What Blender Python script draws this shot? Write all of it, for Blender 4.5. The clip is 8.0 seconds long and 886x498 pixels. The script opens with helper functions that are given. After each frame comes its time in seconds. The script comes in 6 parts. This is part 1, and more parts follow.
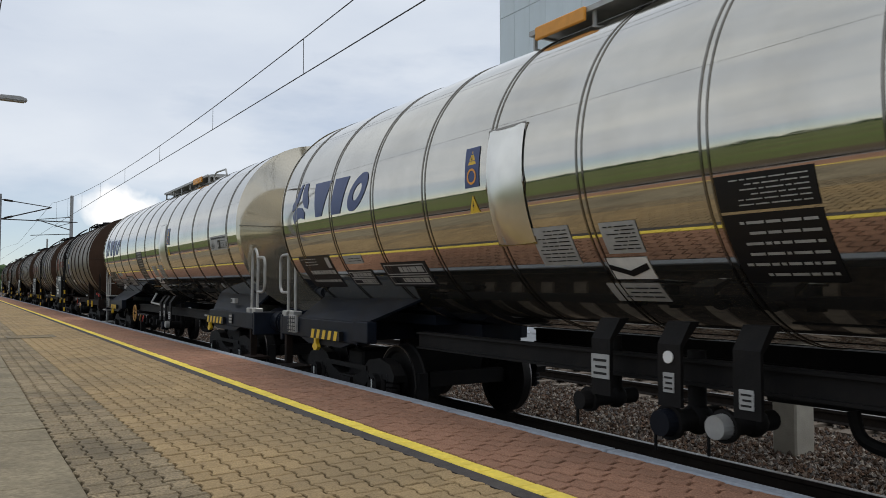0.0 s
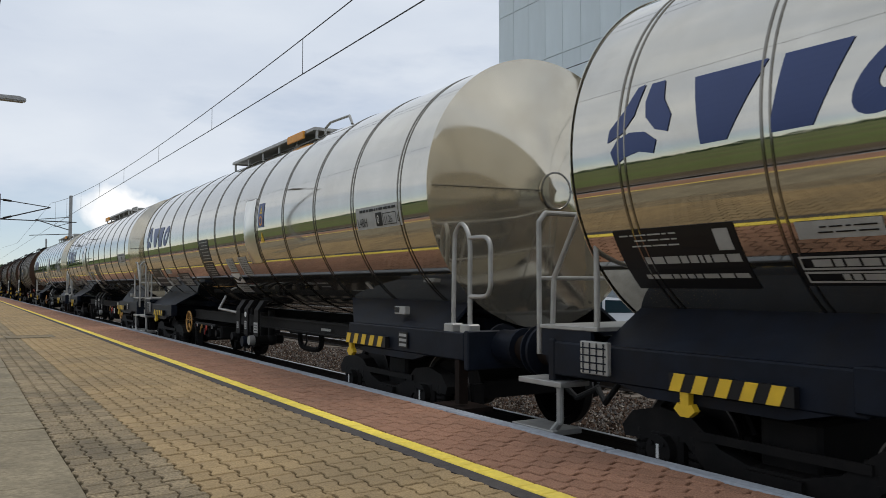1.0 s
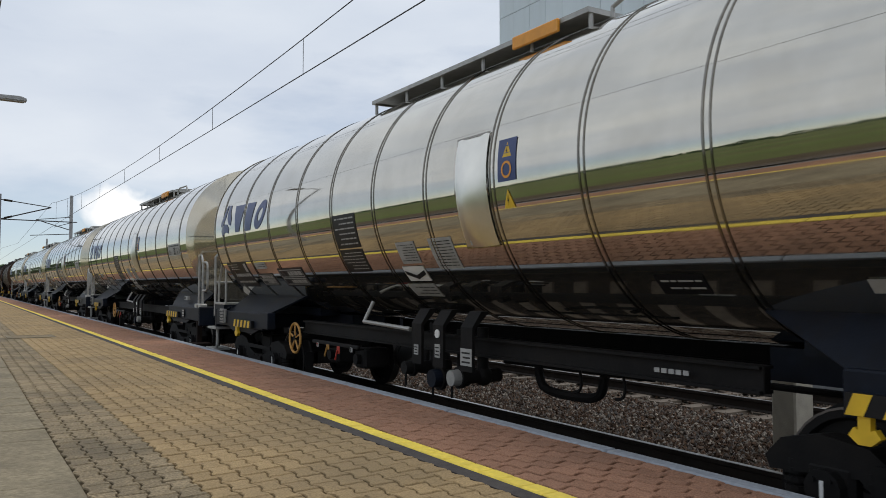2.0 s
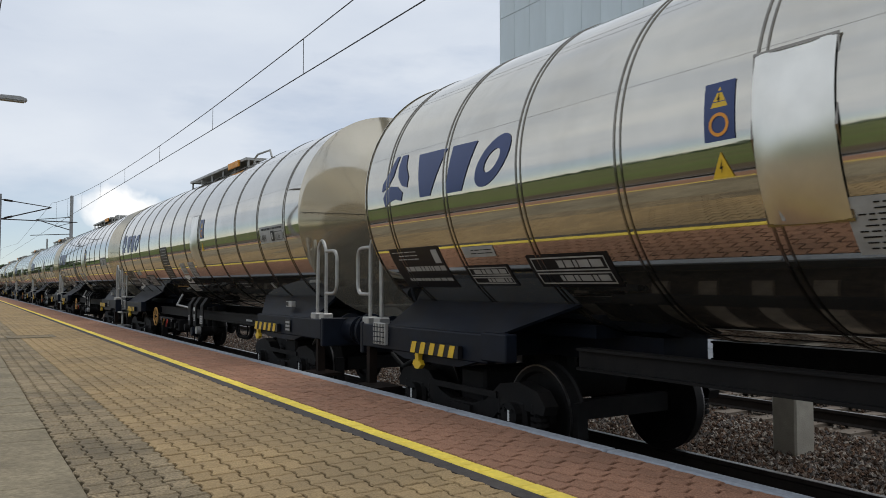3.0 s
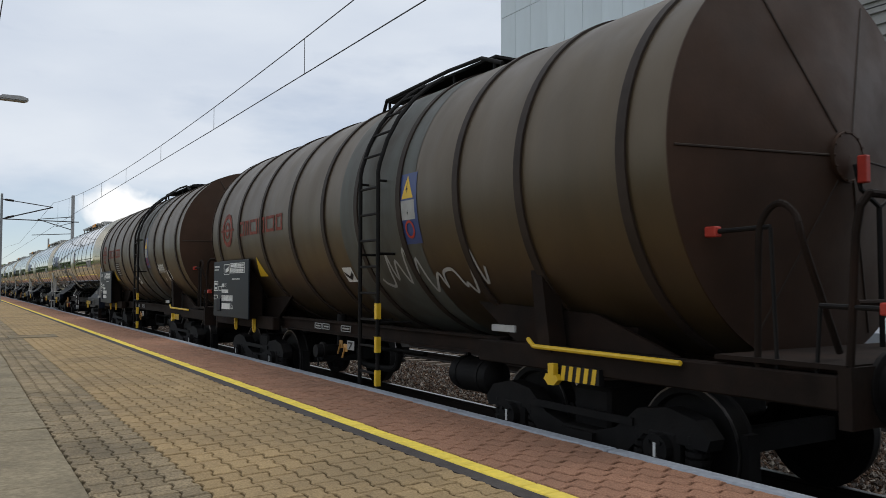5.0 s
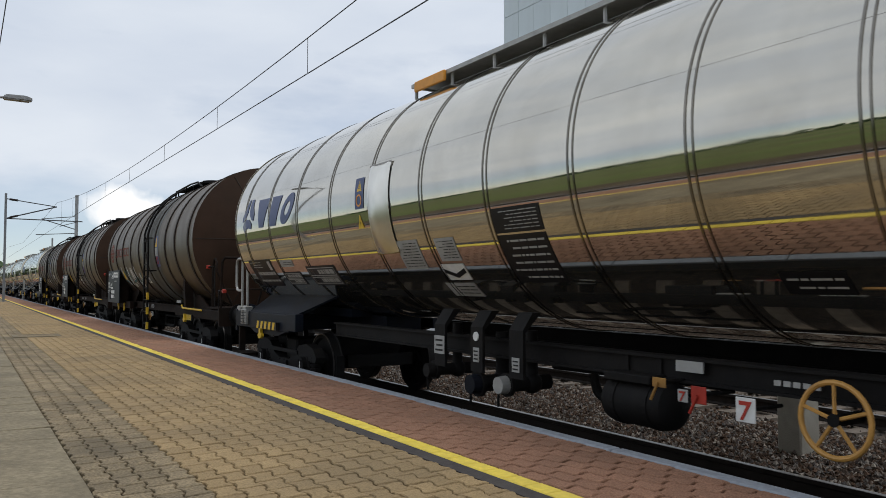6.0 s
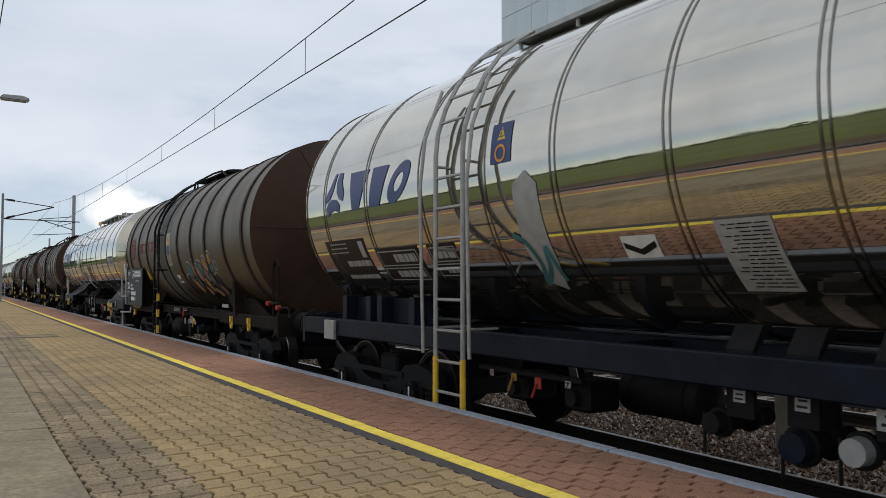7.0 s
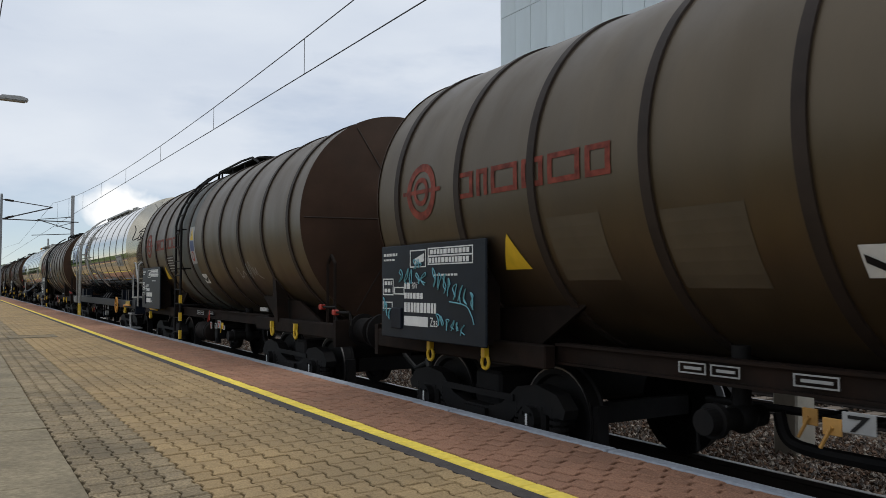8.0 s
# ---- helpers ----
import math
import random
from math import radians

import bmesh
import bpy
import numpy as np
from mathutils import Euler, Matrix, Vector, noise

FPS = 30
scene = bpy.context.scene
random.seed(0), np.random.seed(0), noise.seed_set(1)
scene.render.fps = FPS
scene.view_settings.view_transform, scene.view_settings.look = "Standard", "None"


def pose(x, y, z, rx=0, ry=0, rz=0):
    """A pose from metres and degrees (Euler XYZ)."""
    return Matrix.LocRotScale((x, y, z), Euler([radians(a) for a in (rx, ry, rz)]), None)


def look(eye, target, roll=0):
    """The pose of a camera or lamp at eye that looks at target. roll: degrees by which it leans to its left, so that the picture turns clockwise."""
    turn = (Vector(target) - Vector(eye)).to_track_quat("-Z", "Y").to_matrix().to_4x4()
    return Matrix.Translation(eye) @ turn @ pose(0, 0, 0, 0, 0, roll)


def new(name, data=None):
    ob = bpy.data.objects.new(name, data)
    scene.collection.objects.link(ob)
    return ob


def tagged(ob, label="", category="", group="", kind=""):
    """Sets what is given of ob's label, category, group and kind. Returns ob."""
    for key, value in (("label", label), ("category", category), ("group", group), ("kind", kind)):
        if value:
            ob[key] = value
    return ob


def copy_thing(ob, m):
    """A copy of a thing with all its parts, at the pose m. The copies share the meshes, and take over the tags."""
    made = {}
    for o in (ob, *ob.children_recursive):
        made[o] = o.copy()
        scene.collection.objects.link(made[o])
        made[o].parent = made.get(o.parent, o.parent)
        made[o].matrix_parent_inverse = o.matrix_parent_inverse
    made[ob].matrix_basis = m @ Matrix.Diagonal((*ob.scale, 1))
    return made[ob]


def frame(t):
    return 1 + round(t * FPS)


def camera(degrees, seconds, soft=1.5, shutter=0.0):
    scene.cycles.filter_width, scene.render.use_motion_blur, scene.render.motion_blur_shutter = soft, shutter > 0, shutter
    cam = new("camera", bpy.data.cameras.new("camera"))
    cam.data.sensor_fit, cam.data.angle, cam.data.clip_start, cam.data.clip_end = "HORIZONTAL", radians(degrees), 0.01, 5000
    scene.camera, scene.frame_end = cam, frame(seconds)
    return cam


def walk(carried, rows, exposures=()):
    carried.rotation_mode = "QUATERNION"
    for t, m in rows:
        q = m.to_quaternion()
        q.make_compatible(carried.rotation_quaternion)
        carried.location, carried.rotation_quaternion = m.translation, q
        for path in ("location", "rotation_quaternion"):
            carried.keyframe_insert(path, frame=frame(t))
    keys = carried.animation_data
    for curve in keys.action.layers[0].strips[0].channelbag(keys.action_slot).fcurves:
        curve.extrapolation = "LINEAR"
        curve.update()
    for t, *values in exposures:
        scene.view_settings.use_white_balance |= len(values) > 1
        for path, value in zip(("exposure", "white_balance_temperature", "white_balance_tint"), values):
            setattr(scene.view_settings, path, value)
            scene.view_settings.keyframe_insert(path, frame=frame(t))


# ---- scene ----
# Axes: x across the track (away from the platform), y along the track, z = 0 on the rail heads.
cam = camera(58.5, 8.0, soft=0.6, shutter=0.012)
EYE = (0.0, 0.0, 1.66)
YAW, PITCH, ROLL = -31.62, 2.62, 0.0
DRIFT = ((0.0, 0.06, 0.0), (0.5, 0.06, 0.0), (1.0, 0.0, 0.0), (1.5, 0.03, 0.0), (2.0, 0.04, 0.0), (3.5, 0.06, 0.0),
         (4.0, -0.03, 0.0), (4.5, -0.01, 0.0), (5.8, 0.36, -0.06), (6.0, 0.36, -0.06), (6.2, 0.28, -0.05),
         (6.5, 0.2, -0.03), (7.0, 0.19, -0.03), (7.5, 0.19, 0.0), (8.0, 0.12, -0.01))
walk(cam, [(t, pose(*EYE, 90 + PITCH + dp, ROLL, YAW + dy)) for t, dy, dp in DRIFT])

# ---- world and light ----
SUN_EL, SUN_AZ = 66.0, 100.0
world = bpy.data.worlds.new("sky")
scene.world = world
world.use_nodes = True


def build_world():
    nt = world.node_tree
    nt.nodes.clear()
    n, l = nt.nodes, nt.links
    out = n.new("ShaderNodeOutputWorld")
    bg = n.new("ShaderNodeBackground")
    sky = n.new("ShaderNodeTexSky")
    sky.sky_type = "NISHITA"
    sky.sun_disc = False
    sky.sun_elevation, sky.sun_rotation = radians(SUN_EL), radians(SUN_AZ)
    sky.air_density, sky.dust_density, sky.ozone_density = 0.8, 0.0, 2.0
    tc = n.new("ShaderNodeTexCoord")
    mp = n.new("ShaderNodeMapping")
    mp.inputs["Scale"].default_value = (1.0, 1.0, 3.2)
    mp.inputs["Location"].default_value = (3.1, 1.7, 0.4)
    no = n.new("ShaderNodeTexNoise")
    no.inputs["Scale"].default_value = 1.6
    no.inputs["Detail"].default_value = 7
    no.inputs["Roughness"].default_value = 0.55
    rp = n.new("ShaderNodeValToRGB")
    rp.color_ramp.elements[0].position, rp.color_ramp.elements[1].position = 0.50, 0.70
    rp.color_ramp.elements[0].color = (0.36, 0.36, 0.36, 1)
    no2 = n.new("ShaderNodeTexNoise")
    no2.inputs["Scale"].default_value = 2.4
    no2.inputs["Detail"].default_value = 6
    rp2 = n.new("ShaderNodeValToRGB")
    rp2.color_ramp.elements[0].position, rp2.color_ramp.elements[1].position = 0.35, 0.7
    rp2.color_ramp.elements[0].color = (6.35, 7.0, 8.05, 1)
    rp2.color_ramp.elements[1].color = (8.0, 8.5, 9.15, 1)
    mix = n.new("ShaderNodeMix")
    mix.data_type = "RGBA"
    l.new(tc.outputs["Generated"], mp.inputs["Vector"])
    l.new(mp.outputs[0], no.inputs["Vector"])
    l.new(mp.outputs[0], no2.inputs["Vector"])
    sx = n.new("ShaderNodeSeparateXYZ")
    l.new(tc.outputs["Generated"], sx.inputs[0])
    lift = n.new("ShaderNodeMath")
    lift.operation = "MULTIPLY_ADD"
    lift.inputs[1].default_value = 0.85
    l.new(sx.outputs["Z"], lift.inputs[0])
    l.new(no.outputs["Fac"], lift.inputs[2])
    l.new(lift.outputs[0], rp.inputs[0])
    l.new(no2.outputs["Fac"], rp2.inputs[0])
    l.new(rp.outputs[0], mix.inputs["Factor"])
    l.new(sky.outputs[0], mix.inputs["A"])
    l.new(rp2.outputs[0], mix.inputs["B"])
    # one bright cumulus low over the track
    az, el = radians(9.6), radians(5.0)
    nd = n.new("ShaderNodeTexNoise")
    nd.inputs["Scale"].default_value = 26.0
    nd.inputs["Detail"].default_value = 5
    l.new(tc.outputs["Generated"], nd.inputs["Vector"])
    sc = n.new("ShaderNodeVectorMath")
    sc.operation = "MULTIPLY_ADD"
    sc.inputs[1].default_value = (0.05, 0.05, 0.05)
    l.new(nd.outputs["Color"], sc.inputs[0])
    l.new(tc.outputs["Generated"], sc.inputs[2])
    sb = n.new("ShaderNodeVectorMath")
    sb.operation = "SUBTRACT"
    sb.inputs[1].default_value = (math.sin(az) * math.cos(el) + 0.025, math.cos(az) * math.cos(el) + 0.025, math.sin(el) + 0.025)
    l.new(sc.outputs[0], sb.inputs[0])
    st = n.new("ShaderNodeVectorMath")
    st.operation = "MULTIPLY"
    st.inputs[1].default_value = (1.0, 1.0, 1.5)
    l.new(sb.outputs[0], st.inputs[0])
    ln = n.new("ShaderNodeVectorMath")
    ln.operation = "LENGTH"
    l.new(st.outputs[0], ln.inputs[0])
    cr = n.new("ShaderNodeMapRange")
    cr.inputs["From Min"].default_value, cr.inputs["From Max"].default_value = 0.052, 0.034
    l.new(ln.outputs["Value"], cr.inputs["Value"])
    mix2 = n.new("ShaderNodeMix")
    mix2.data_type = "RGBA"
    mix2.inputs["B"].default_value = (10.2, 10.3, 10.4, 1)
    l.new(cr.outputs[0], mix2.inputs["Factor"])
    l.new(mix.outputs["Result"], mix2.inputs["A"])
    l.new(mix2.outputs["Result"], bg.inputs[0])
    bg.inputs[1].default_value = 0.1
    l.new(bg.outputs[0], out.inputs[0])


build_world()
sun = new("sun", bpy.data.lights.new("sun", "SUN"))
sun.data.energy, sun.data.angle, sun.data.color = 1.25, radians(28), (1.0, 0.975, 0.94)
a, e = radians(SUN_AZ), radians(SUN_EL)
sun.matrix_world = look((0, 0, 30), (-math.sin(a) * math.cos(e), -math.cos(a) * math.cos(e), 30 - math.sin(e)))
scene.view_settings.exposure = 0.0


# ---- materials ----
def shade(name, color, rough=0.6, metal=0.0, var=0.12, scale=8.0, bump=0.0, bscale=60.0, dirt=None, dirt_amt=0.5, dscale=1.5, rand=0.0, stretch=(1, 1, 1), rvar=0.0, spec=0.5, placed=False, sheen=None):
    m = bpy.data.materials.new(name)
    m.use_nodes = True
    nt = m.node_tree
    n, l = nt.nodes, nt.links
    b = n["Principled BSDF"]
    b.inputs["Roughness"].default_value = rough
    b.inputs["Metallic"].default_value = metal
    b.inputs["Specular IOR Level"].default_value = spec
    if sheen:
        b.inputs["Specular Tint"].default_value = (*sheen, 1)
    tc = n.new("ShaderNodeTexCoord")
    mp = n.new("ShaderNodeMapping")
    mp.inputs["Scale"].default_value = stretch
    if placed:
        l.new(n.new("ShaderNodeNewGeometry").outputs["Position"], mp.inputs["Vector"])
    else:
        l.new(tc.outputs["Object"], mp.inputs["Vector"])
    no = n.new("ShaderNodeTexNoise")
    no.inputs["Scale"].default_value = scale
    no.inputs["Detail"].default_value = 6
    l.new(mp.outputs[0], no.inputs["Vector"])
    mr = n.new("ShaderNodeMapRange")
    mr.inputs["From Min"].default_value, mr.inputs["From Max"].default_value = 0.3, 0.7
    mr.inputs["To Min"].default_value, mr.inputs["To Max"].default_value = 1 - var, 1 + var
    l.new(no.outputs["Fac"], mr.inputs["Value"])
    last = mr.outputs[0]
    if rand:
        oi = n.new("ShaderNodeObjectInfo")
        m2 = n.new("ShaderNodeMapRange")
        m2.inputs["To Min"].default_value, m2.inputs["To Max"].default_value = 1 - rand, 1 + rand
        l.new(oi.outputs["Random"], m2.inputs["Value"])
        mu = n.new("ShaderNodeMath")
        mu.operation = "MULTIPLY"
        l.new(last, mu.inputs[0])
        l.new(m2.outputs[0], mu.inputs[1])
        last = mu.outputs[0]
    vm = n.new("ShaderNodeVectorMath")
    vm.operation = "SCALE"
    vm.inputs[0].default_value = color
    l.new(last, vm.inputs["Scale"])
    col = vm.outputs[0]
    if dirt:
        n2 = n.new("ShaderNodeTexNoise")
        n2.inputs["Scale"].default_value = dscale
        n2.inputs["Detail"].default_value = 8
        n2.inputs["Roughness"].default_value = 0.65
        l.new(mp.outputs[0], n2.inputs["Vector"])
        r2 = n.new("ShaderNodeMapRange")
        r2.inputs["From Min"].default_value, r2.inputs["From Max"].default_value = 0.45, 0.7
        r2.inputs["To Max"].default_value = dirt_amt
        l.new(n2.outputs["Fac"], r2.inputs["Value"])
        mx = n.new("ShaderNodeMix")
        mx.data_type = "RGBA"
        l.new(r2.outputs[0], mx.inputs["Factor"])
        l.new(col, mx.inputs["A"])
        mx.inputs["B"].default_value = (*dirt, 1)
        col = mx.outputs["Result"]
    l.new(col, b.inputs["Base Color"])
    if rvar:
        n4 = n.new("ShaderNodeTexNoise")
        n4.inputs["Scale"].default_value = 2.2
        n4.inputs["Detail"].default_value = 7
        l.new(mp.outputs[0], n4.inputs["Vector"])
        r4 = n.new("ShaderNodeMapRange")
        r4.inputs["From Min"].default_value, r4.inputs["From Max"].default_value = 0.35, 0.7
        r4.inputs["To Min"].default_value, r4.inputs["To Max"].default_value = rough, rough + rvar
        l.new(n4.outputs["Fac"], r4.inputs["Value"])
        l.new(r4.outputs[0], b.inputs["Roughness"])
    if bump:
        n3 = n.new("ShaderNodeTexNoise")
        n3.inputs["Scale"].default_value = bscale
        n3.inputs["Detail"].default_value = 4
        l.new(mp.outputs[0], n3.inputs["Vector"])
        bp = n.new("ShaderNodeBump")
        bp.inputs["Strength"].default_value = bump
        bp.inputs["Distance"].default_value = 0.01
        l.new(n3.outputs["Fac"], bp.inputs["Height"])
        l.new(bp.outputs[0], b.inputs["Normal"])
    return m


STEEL = shade("polished_cladding", (0.56, 0.535, 0.475), 0.025, 0.97, 0.06, 2.0, 0.03, 1.1, (0.38, 0.34, 0.27), 0.3, 0.9, rvar=0.045)
ENDSTEEL = shade("dulled_end_cladding", (0.58, 0.53, 0.43), 0.045, 0.84, 0.06, 2.0, 0.05, 1.6, (0.42, 0.36, 0.26), 0.35, 1.1, rvar=0.06)
SEAM = shade("cladding_band", (0.22, 0.205, 0.18), 0.18, 1.0, 0.15, 6.0)
BROWN = shade("weathered_brown_paint", (0.034, 0.0225, 0.0110), 0.40, 0.0, 0.30, 2.5, 0.05, 40, (0.016, 0.0105, 0.007), 0.85, 0.8, stretch=(1, 1, 0.3), rvar=0.14, spec=0.95, sheen=(1.0, 0.82, 0.60))
ENDBROWN = shade("sooty_brown_end_paint", (0.036, 0.0185, 0.0118), 0.5, 0.0, 0.25, 2.5, 0.06, 40, (0.018, 0.0105, 0.0072), 0.75, 0.9, rvar=0.2, spec=0.3, sheen=(1.0, 0.8, 0.65))
REPAINT = shade("fresh_paint_patch", (0.082, 0.063, 0.040), 0.5, 0.0, 0.15, 3.0, spec=0.35)
GREYBLUE = shade("grey_blue_worn_paint", (0.080, 0.085, 0.076), 0.5, 0.0, 0.22, 2.0, 0.05, 40, (0.050, 0.041, 0.028), 1.0, 1.3, stretch=(1, 1, 0.25), rvar=0.2, spec=0.4)
BAND = shade("brown_band", (0.028, 0.019, 0.014), 0.65, 0.0, 0.25, 5.0, spec=0.25)
FRAME = shade("dark_frame_paint", (0.0075, 0.0105, 0.0180), 0.5, 0.0, 0.3, 5.0, 0.1, 40, (0.010, 0.008, 0.007), 0.6, 2.0, spec=0.13)
RUSTY = shade("rusty_frame", (0.0125, 0.0085, 0.0065), 0.8, 0.0, 0.3, 5.0, 0.15, 40, (0.028, 0.014, 0.009), 0.6, 2.0, spec=0.12)
BLACK = shade("grimy_bogie_iron", (0.0055, 0.005, 0.005), 0.7, 0.0, 0.35, 6.0, 0.2, 40, (0.012, 0.009, 0.007), 0.5, 3.0, spec=0.2)
GALV = shade("galvanised_steel", (0.33, 0.325, 0.31), 0.45, 0.4, 0.15, 9.0)
TREAD = shade("worn_wheel_tread", (0.16, 0.15, 0.145), 0.4, 1.0, 0.1, 9.0)
BLUE = shade("blue_film", (0.020, 0.042, 0.15), 0.4, 0.0, 0.05, 5.0)
RED = shade("faded_red_paint", (0.18, 0.040, 0.026), 0.65, 0.0, 0.45, 12.0, spec=0.2)
SIGNAL = shade("signal_red", (0.36, 0.035, 0.022), 0.5, 0.0, 0.15, 12.0, spec=0.3)
WHITE = shade("white_paint", (0.66, 0.66, 0.64), 0.5, 0.0, 0.1, 9.0)
PAPER = shade("grey_paper_sign", (0.33, 0.33, 0.32), 0.5, 0.0, 0.12, 9.0, spec=0.3)
INK = shade("black_film", (0.009, 0.009, 0.010), 0.45, 0.0, 0.1, 9.0, spec=0.25)
YELLOW = shade("yellow_paint", (0.66, 0.42, 0.02), 0.5, 0.0, 0.1, 9.0)
ORANGE = shade("orange_plate", (0.70, 0.29, 0.03), 0.5, 0.0, 0.1, 9.0)
OCHRE = shade("ochre_handwheel", (0.48, 0.25, 0.06), 0.5, 0.0, 0.15, 9.0)
PLATE = shade("slate_blue_plate", (0.0085, 0.0125, 0.019), 0.5, 0.0, 0.2, 4.0, 0.0, 40, (0.014, 0.014, 0.013), 0.4, 3.0, spec=0.18)
TEAL = shade("teal_spray", (0.05, 0.15, 0.165), 0.6, 0.0, 0.3, 7.0, 0.0, 40, (0.04, 0.075, 0.075), 0.6, 3.0, spec=0.3)
PINK = shade("pink_spray", (0.30, 0.165, 0.125), 0.6, 0.0, 0.3, 7.0, 0.0, 40, (0.16, 0.09, 0.06), 0.6, 3.0, spec=0.3)
AMBER = shade("amber_spray", (0.34, 0.18, 0.045), 0.6, 0.0, 0.3, 7.0, 0.0, 40, (0.2, 0.1, 0.03), 0.6, 3.0, spec=0.3)
PALETEAL = shade("pale_turquoise_marker", (0.13, 0.36, 0.42), 0.5, 0.0, 0.15, 9.0)
PAVER_TAN = shade("tan_paver", (0.345, 0.243, 0.124), 0.88, 0.0, 0.30, 85.0, 0.9, 190, (0.200, 0.152, 0.092), 0.7, 0.55, 0.11, spec=0.25, placed=True)
PAVER_WORN = shade("worn_tan_paver", (0.270, 0.208, 0.126), 0.9, 0.0, 0.45, 60.0, 0.9, 170, (0.10, 0.084, 0.060), 0.85, 0.9, 0.16, spec=0.25, placed=True)
PAVER_RED = shade("red_paver", (0.325, 0.172, 0.108), 0.88, 0.0, 0.32, 85.0, 0.9, 190, (0.20, 0.118, 0.080), 0.55, 0.8, 0.09, spec=0.25, placed=True)
PAVER_YEL = shade("yellow_paver", (0.80, 0.61, 0.085), 0.75, 0.0, 0.12, 30.0, 0.3, 150, (0.55, 0.42, 0.10), 0.5, 3.0, 0.06, spec=0.3, placed=True)
DARKSTRIP = shade("dark_grey_strip", (0.055, 0.048, 0.046), 0.85, 0.0, 0.25, 20.0, 0.3, 150, (0.09, 0.08, 0.07), 0.5, 2.0, spec=0.3)
SLAB = shade("concrete_slab", (0.235, 0.196, 0.130), 0.92, 0.0, 0.25, 30.0, 0.6, 140, (0.12, 0.098, 0.068), 0.75, 1.1, 0.08, spec=0.2, placed=True)
JOINT = shade("joint_sand", (0.022, 0.018, 0.013), 0.95, 0.0, 0.3, 30.0, spec=0.2)
WALLDARK = shade("sooty_wall", (0.030, 0.028, 0.026), 0.9, 0.0, 0.3, 6.0, 0.3, 60, spec=0.2)
# ballast colour with the shade under the train painted in
SHADE_BALLAST = shade("shade_dark_ballast", (0.026, 0.020, 0.016), 0.9, 0.0, 0.5, 12.0, 0.8, 50, (0.05, 0.036, 0.026), 0.5, 1.5, spec=0.15)
COVER = shade("brushed_cover", (0.72, 0.70, 0.64), 0.3, 1.0, 0.08, 4.0)
KERB = shade("kerb_concrete", (0.27, 0.29, 0.32), 0.85, 0.0, 0.15, 20.0, 0.3, 100, (0.16, 0.16, 0.17), 0.5, 2.0, spec=0.3)
RAIL = shade("rail_steel", (0.022, 0.017, 0.014), 0.7, 0.0, 0.2, 10.0, spec=0.2)
RAILTOP = shade("polished_rail_head", (0.30, 0.29, 0.28), 0.4, 1.0, 0.15, 10.0)
BALLAST = shade("ballast_stone", (0.085, 0.066, 0.050), 0.9, 0.0, 0.5, 9.0, 0.6, 60, (0.04, 0.03, 0.022), 0.5, 1.0, spec=0.2)
CONCRETE = shade("mast_concrete", (0.36, 0.33, 0.27), 0.85, 0.0, 0.15, 8.0, 0.3, 60, (0.22, 0.19, 0.15), 0.5, 2.0)
SLEEPER = shade("sleeper_concrete", (0.12, 0.095, 0.072), 0.9, 0.0, 0.25, 8.0, 0.3, 60)
CLAD = shade("pale_blue_panel", (0.60, 0.66, 0.69), 0.45, 0.0, 0.05, 1.5, 0.0, 60, (0.53, 0.58, 0.60), 0.5, 0.4, 0.04, stretch=(1, 1, 0.2))
CLADBACK = shade("panel_joint", (0.22, 0.25, 0.27), 0.7, 0.0, 0.1, 3.0)
WALLW = shade("white_render", (0.78, 0.79, 0.82), 0.8, 0.0, 0.05, 2.0, 0.1, 40, (0.66, 0.66, 0.66), 0.4, 0.6)
PLINTH = shade("grey_plinth", (0.20, 0.21, 0.22), 0.8, 0.0, 0.1, 3.0)
SLATS = shade("grey_siding", (0.24, 0.235, 0.22), 0.7, 0.0, 0.1, 3.0, rand=0.06)
PANE = shade("curtained_window_pane", (0.36, 0.30, 0.13), 0.12, 0.0, 0.2, 2.0)
GLASS = shade("dark_car_glass", (0.02, 0.04, 0.05), 0.05, 0.0, 0.1, 2.0)
GRASS = shade("grass", (0.072, 0.105, 0.022), 0.95, 0.0, 0.35, 0.05, 0.5, 6, (0.13, 0.105, 0.05), 0.9, 0.02, stretch=(1, 0.15, 1), spec=0.1)
SOIL = shade("bare_field_soil", (0.085, 0.062, 0.038), 0.95, 0.0, 0.3, 0.5, 0.5, 6, (0.06, 0.05, 0.03), 0.6, 0.1, spec=0.1)
LEAF = shade("dark_foliage", (0.045, 0.075, 0.025), 0.9, 0.0, 0.4, 0.4)
WIRE = shade("copper_wire", (0.05, 0.05, 0.052), 0.5, 0.5, 0.1)
STEELGREY = shade("grey_lamp_paint", (0.30, 0.30, 0.30), 0.5, 0.2, 0.1)
CARWHITE = shade("white_car_paint", (0.75, 0.76, 0.78), 0.2, 0.0, 0.02)
RUBBER = shade("rubber", (0.015, 0.015, 0.015), 0.85)


# ---- mesh helpers ----
def box(bm, x0, x1, y0, y1, z0, z1, bevel=0.0):
    vs = [bm.verts.new((x, y, z)) for x in (x0, x1) for y in (y0, y1) for z in (z0, z1)]
    fs = [bm.faces.new([vs[i] for i in q]) for q in ((0, 1, 3, 2), (4, 6, 7, 5), (0, 4, 5, 1), (2, 3, 7, 6), (0, 2, 6, 4), (1, 5, 7, 3))]
    if bevel:
        bmesh.ops.bevel(bm, geom=list({e for f in fs for e in f.edges}), offset=bevel, segments=1, affect="EDGES")
    return bm


